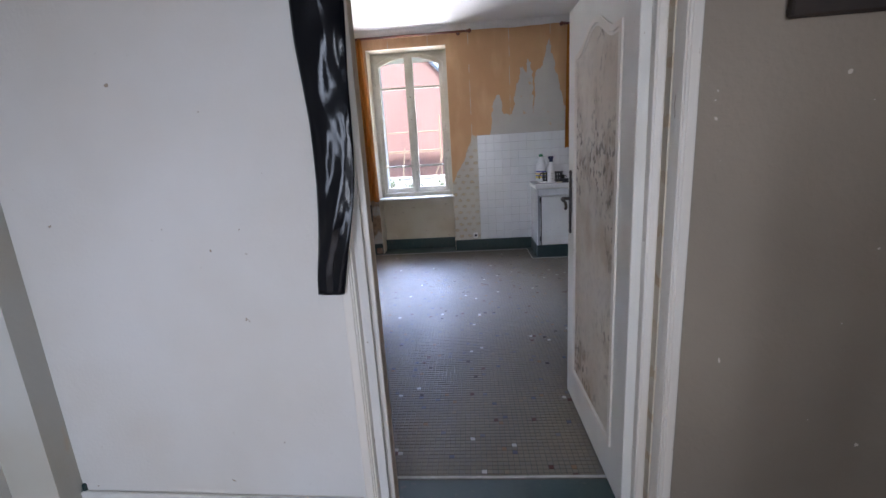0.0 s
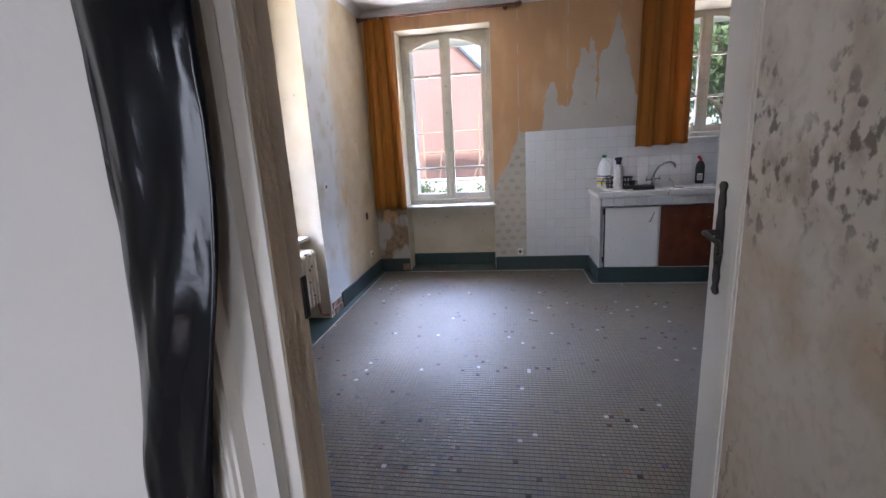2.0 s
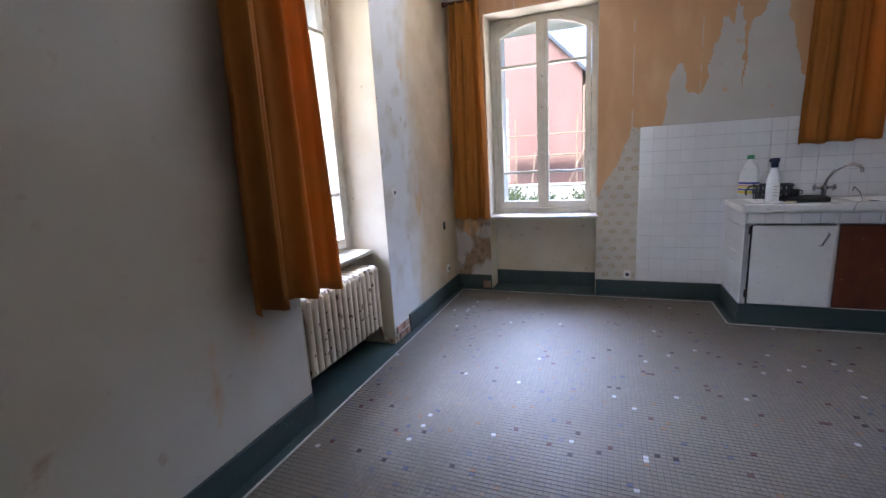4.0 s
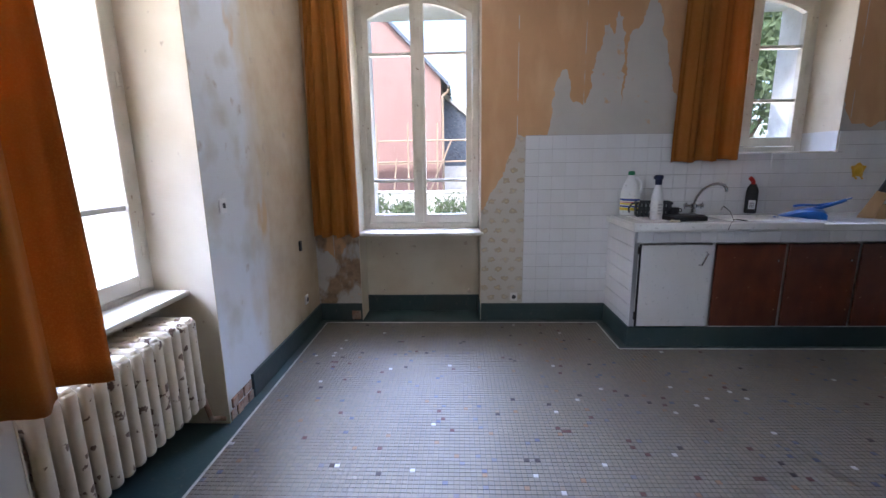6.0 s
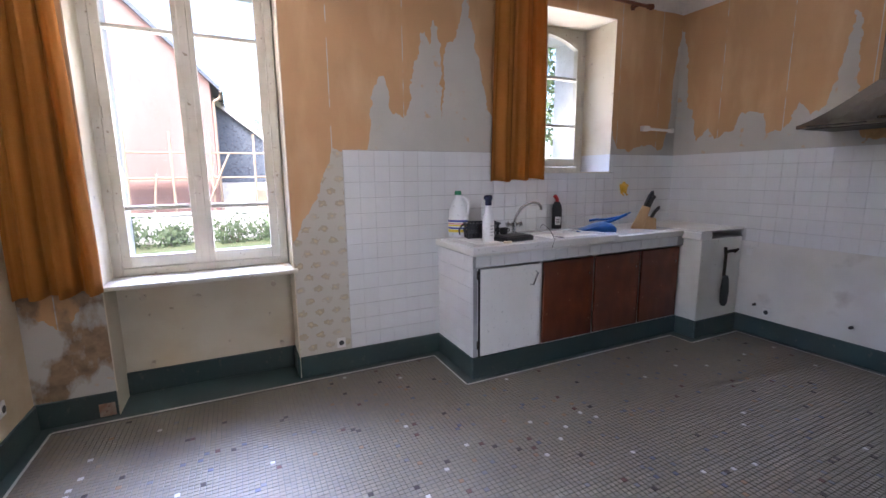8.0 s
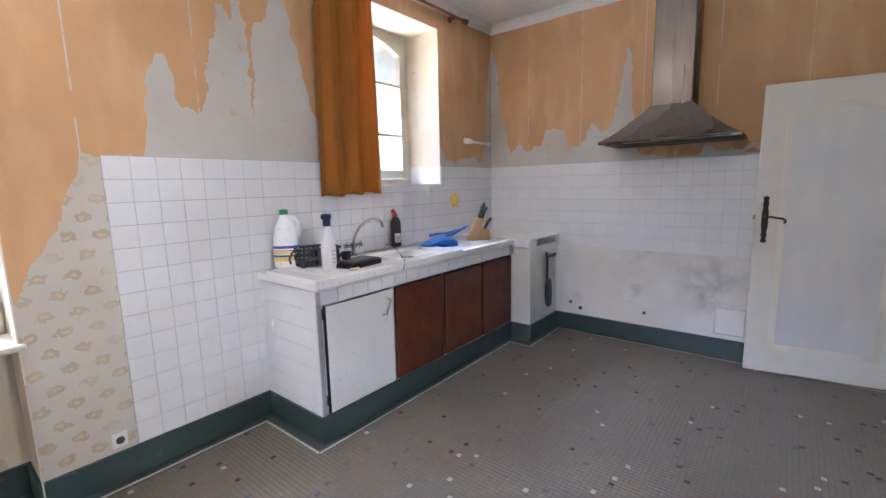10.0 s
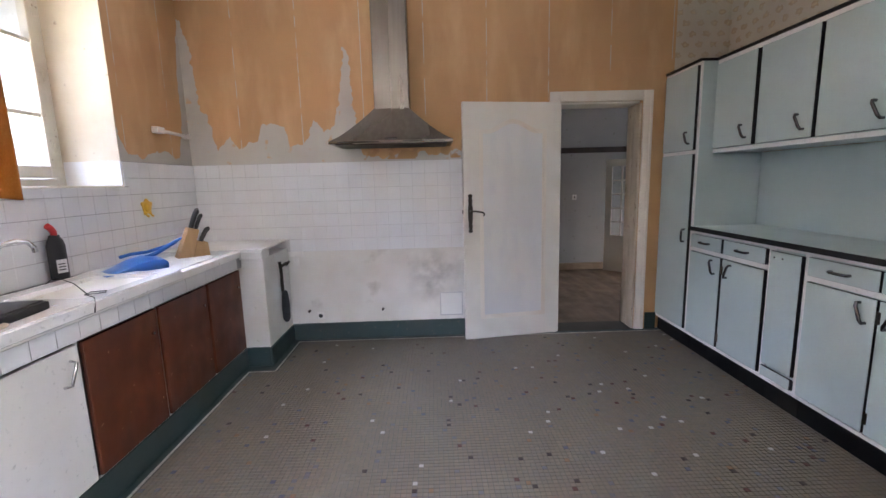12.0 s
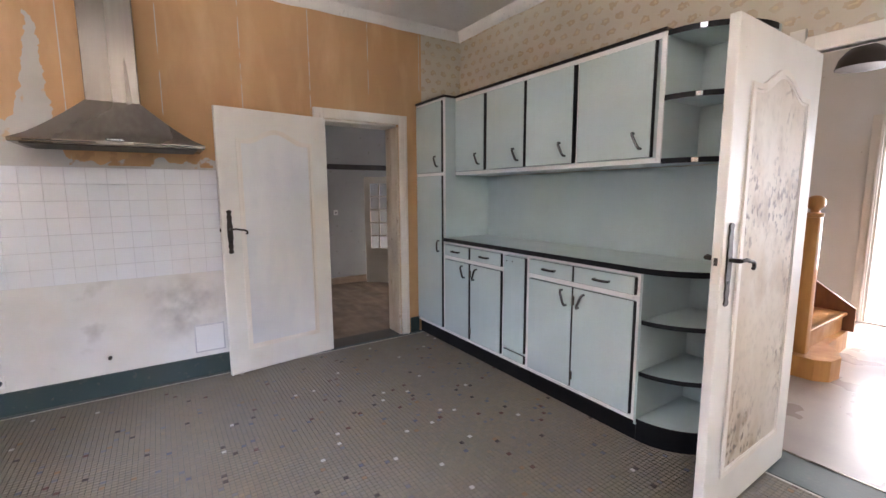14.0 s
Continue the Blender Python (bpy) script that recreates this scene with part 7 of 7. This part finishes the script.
X0T = 0.335
gn = grout("wall_tiling_north", (X0T, YN - 0.004, 0.155, XE - 0.001, YN + 0.001, SZ), (X0T, YN - 0.004, SZ, S0, YN + 0.001, ZTILE + 0.002), (S1, YN - 0.004, SZ, XE - 0.001, YN + 0.001, ZTILE + 0.002))
poses = []
for j in range(13):
    z = ZTILE - TP * (j + 0.5)
    for i in range(31):
        x = X0T + TP * (i + 0.5)
        if x + TP / 2 > XE + 0.06:
            continue
        if S0 - 0.054 < x < S1 + 0.054 and z > SZ - 0.054:
            continue
        if z < CT - 0.02 and x > CX0 + 0.03:
            continue
        poses.append(pose(x, YN - 0.0035, z))
for i in range(13, 23):                      # cut tiles under the window, beside it and in the corner
    poses.append(pose(X0T + TP * (i + 0.5), YN - 0.0035, 1.404) @ Matrix.Diagonal((1, 1, 0.47, 1)))
for z, f in ((ZTILE - TP * 0.5, 1.0), (1.4615, 0.52)):
    poses.append(pose(2.867, YN - 0.0035, z) @ Matrix.Diagonal((0.40, 1, f, 1)))
for j in range(6):
    poses.append(pose(3.6835, YN - 0.0035, ZTILE - TP * (j + 0.5)) @ Matrix.Diagonal((0.36, 1, 1, 1)))
poses.sort(key=lambda m: m.translation.x)
tile_field(gn, poses, M_TILE1, M_TILE, 300)
# the window cuts the upper rows
ge = grout("wall_tiling_east", (XE - 0.004, 4.10, ZTILE - 7 * TP, XE + 0.001, YN - 0.008, ZTILE + 0.002), mat=M_GROUTP)
poses = []
for j in range(7):
    z = ZTILE - TP * (j + 0.5)
    for i in range(22):
        y = YN - 0.008 - TP * (i + 0.5)
        if y - TP / 2 < 4.09:
            continue
        if z < CT + 0.02 and y > EY0 + 0.0:
            continue
        poses.append(pose(XE - 0.0035, y, z, 0, 0, -90))
tile_field(ge, poses, M_TILE1, M_TILE, 300)
# side and front edge of the counter
poses = []
for j in range(7):
    for i in range(5):
        z = 0.875 - TP * (j + 0.5)
        y = CD - 0.002 - TP * (i + 0.5)
        if z > 0.15:
            poses.append(pose(-0.0005, y, z, 0, 0, -90))
for i in range(18):
    x = 0.058 + TP * i
    if x < EL - 0.06:
        poses.append(pose(x, -0.0305, 0.842) @ Matrix.Diagonal((1, 1, 0.72, 1)))
tile_field(counter, poses, M_TILE1, M_TILE, 300)
poses = []
for i in range(8):
    for j in range(5):
        x, y = 1.335 + TP * (i + 0.0), CD - 0.06 - TP * j
        if x < EL - 0.08:
            poses.append(pose(x, y, CT - 0.0085, -90))
tile_field(counter, poses, M_TILE1, M_TILE, 300)

# mosaic: each small tile stands a little proud of the grout
MP = 0.0255
rng = np.random.default_rng(5)
nx, ny = int((XE - XW) / MP) + 1, int((YN - YS) / MP) + 1
cent = [(XW + BW + MP * (i + 0.5), YS + 0.20 + MP * (j + 0.5)) for j in range(ny) for i in range(nx)]
cent = np.array([c for c in cent if inside_field(c[0] - 0.011, c[1] - 0.011) and inside_field(c[0] + 0.011, c[1] + 0.011)])
near = (np.abs(cent[:, 0] - 1.55) < 0.22) & (np.abs(cent[:, 1] - 3.95) < 0.22)
near &= np.cumsum(near) <= 300
hw = MP / 2 - 0.0011
me1 = bpy.data.meshes.new("mosaic_tile")
base = [(-hw, -hw, -0.004), (hw, -hw, -0.004), (hw, hw, -0.004), (-hw, hw, -0.004), (-hw + .0006, -hw + .0006, 0), (hw - .0006, -hw + .0006, 0), (hw - .0006, hw - .0006, 0), (-hw + .0006, hw - .0006, 0)]
quads = [(4, 5, 6, 7), (0, 1, 5, 4), (1, 2, 6, 5), (2, 3, 7, 6), (3, 0, 4, 7)]
me1.from_pydata(base, [], quads)
me1.materials.append(M_MOSAIC1)
for x, y in cent[near]:
    o = new("tile", me1)
    o.parent = floor
    o.location = (x, y, 0.0007 + rng.normal(0, 0.0001))
far = cent[~near]
k = len(far)
v = np.tile(np.array(base), (k, 1, 1))
v[:, :, 0] += far[:, None, 0] + rng.normal(0, 0.0003, (k, 1))
v[:, :, 1] += far[:, None, 1] + rng.normal(0, 0.0003, (k, 1))
tilt = rng.normal(0, 0.002, (k, 2))
v[:, :, 2] += 0.0007 + rng.normal(0, 0.0001, (k, 1)) + np.array(base)[None, :, 0] * tilt[:, None, 0] + np.array(base)[None, :, 1] * tilt[:, None, 1]
q = (np.arange(k)[:, None, None] * 8 + np.array(quads)[None]).reshape(-1, 4)
me2 = bpy.data.meshes.new("mosaic")
me2.vertices.add(k * 8)
me2.vertices.foreach_set("co", v.reshape(-1))
me2.loops.add(len(q) * 4)
me2.loops.foreach_set("vertex_index", q.reshape(-1))
me2.polygons.add(len(q))
me2.polygons.foreach_set("loop_start", np.arange(len(q)) * 4)
me2.polygons.foreach_set("use_smooth", np.zeros(len(q), dtype=bool))
me2.update()
me2.validate()
me2.materials.append(M_MOSAIC)
mo = new("mosaic", me2)
mo.parent = floor
mo["kind"] = "stuff"
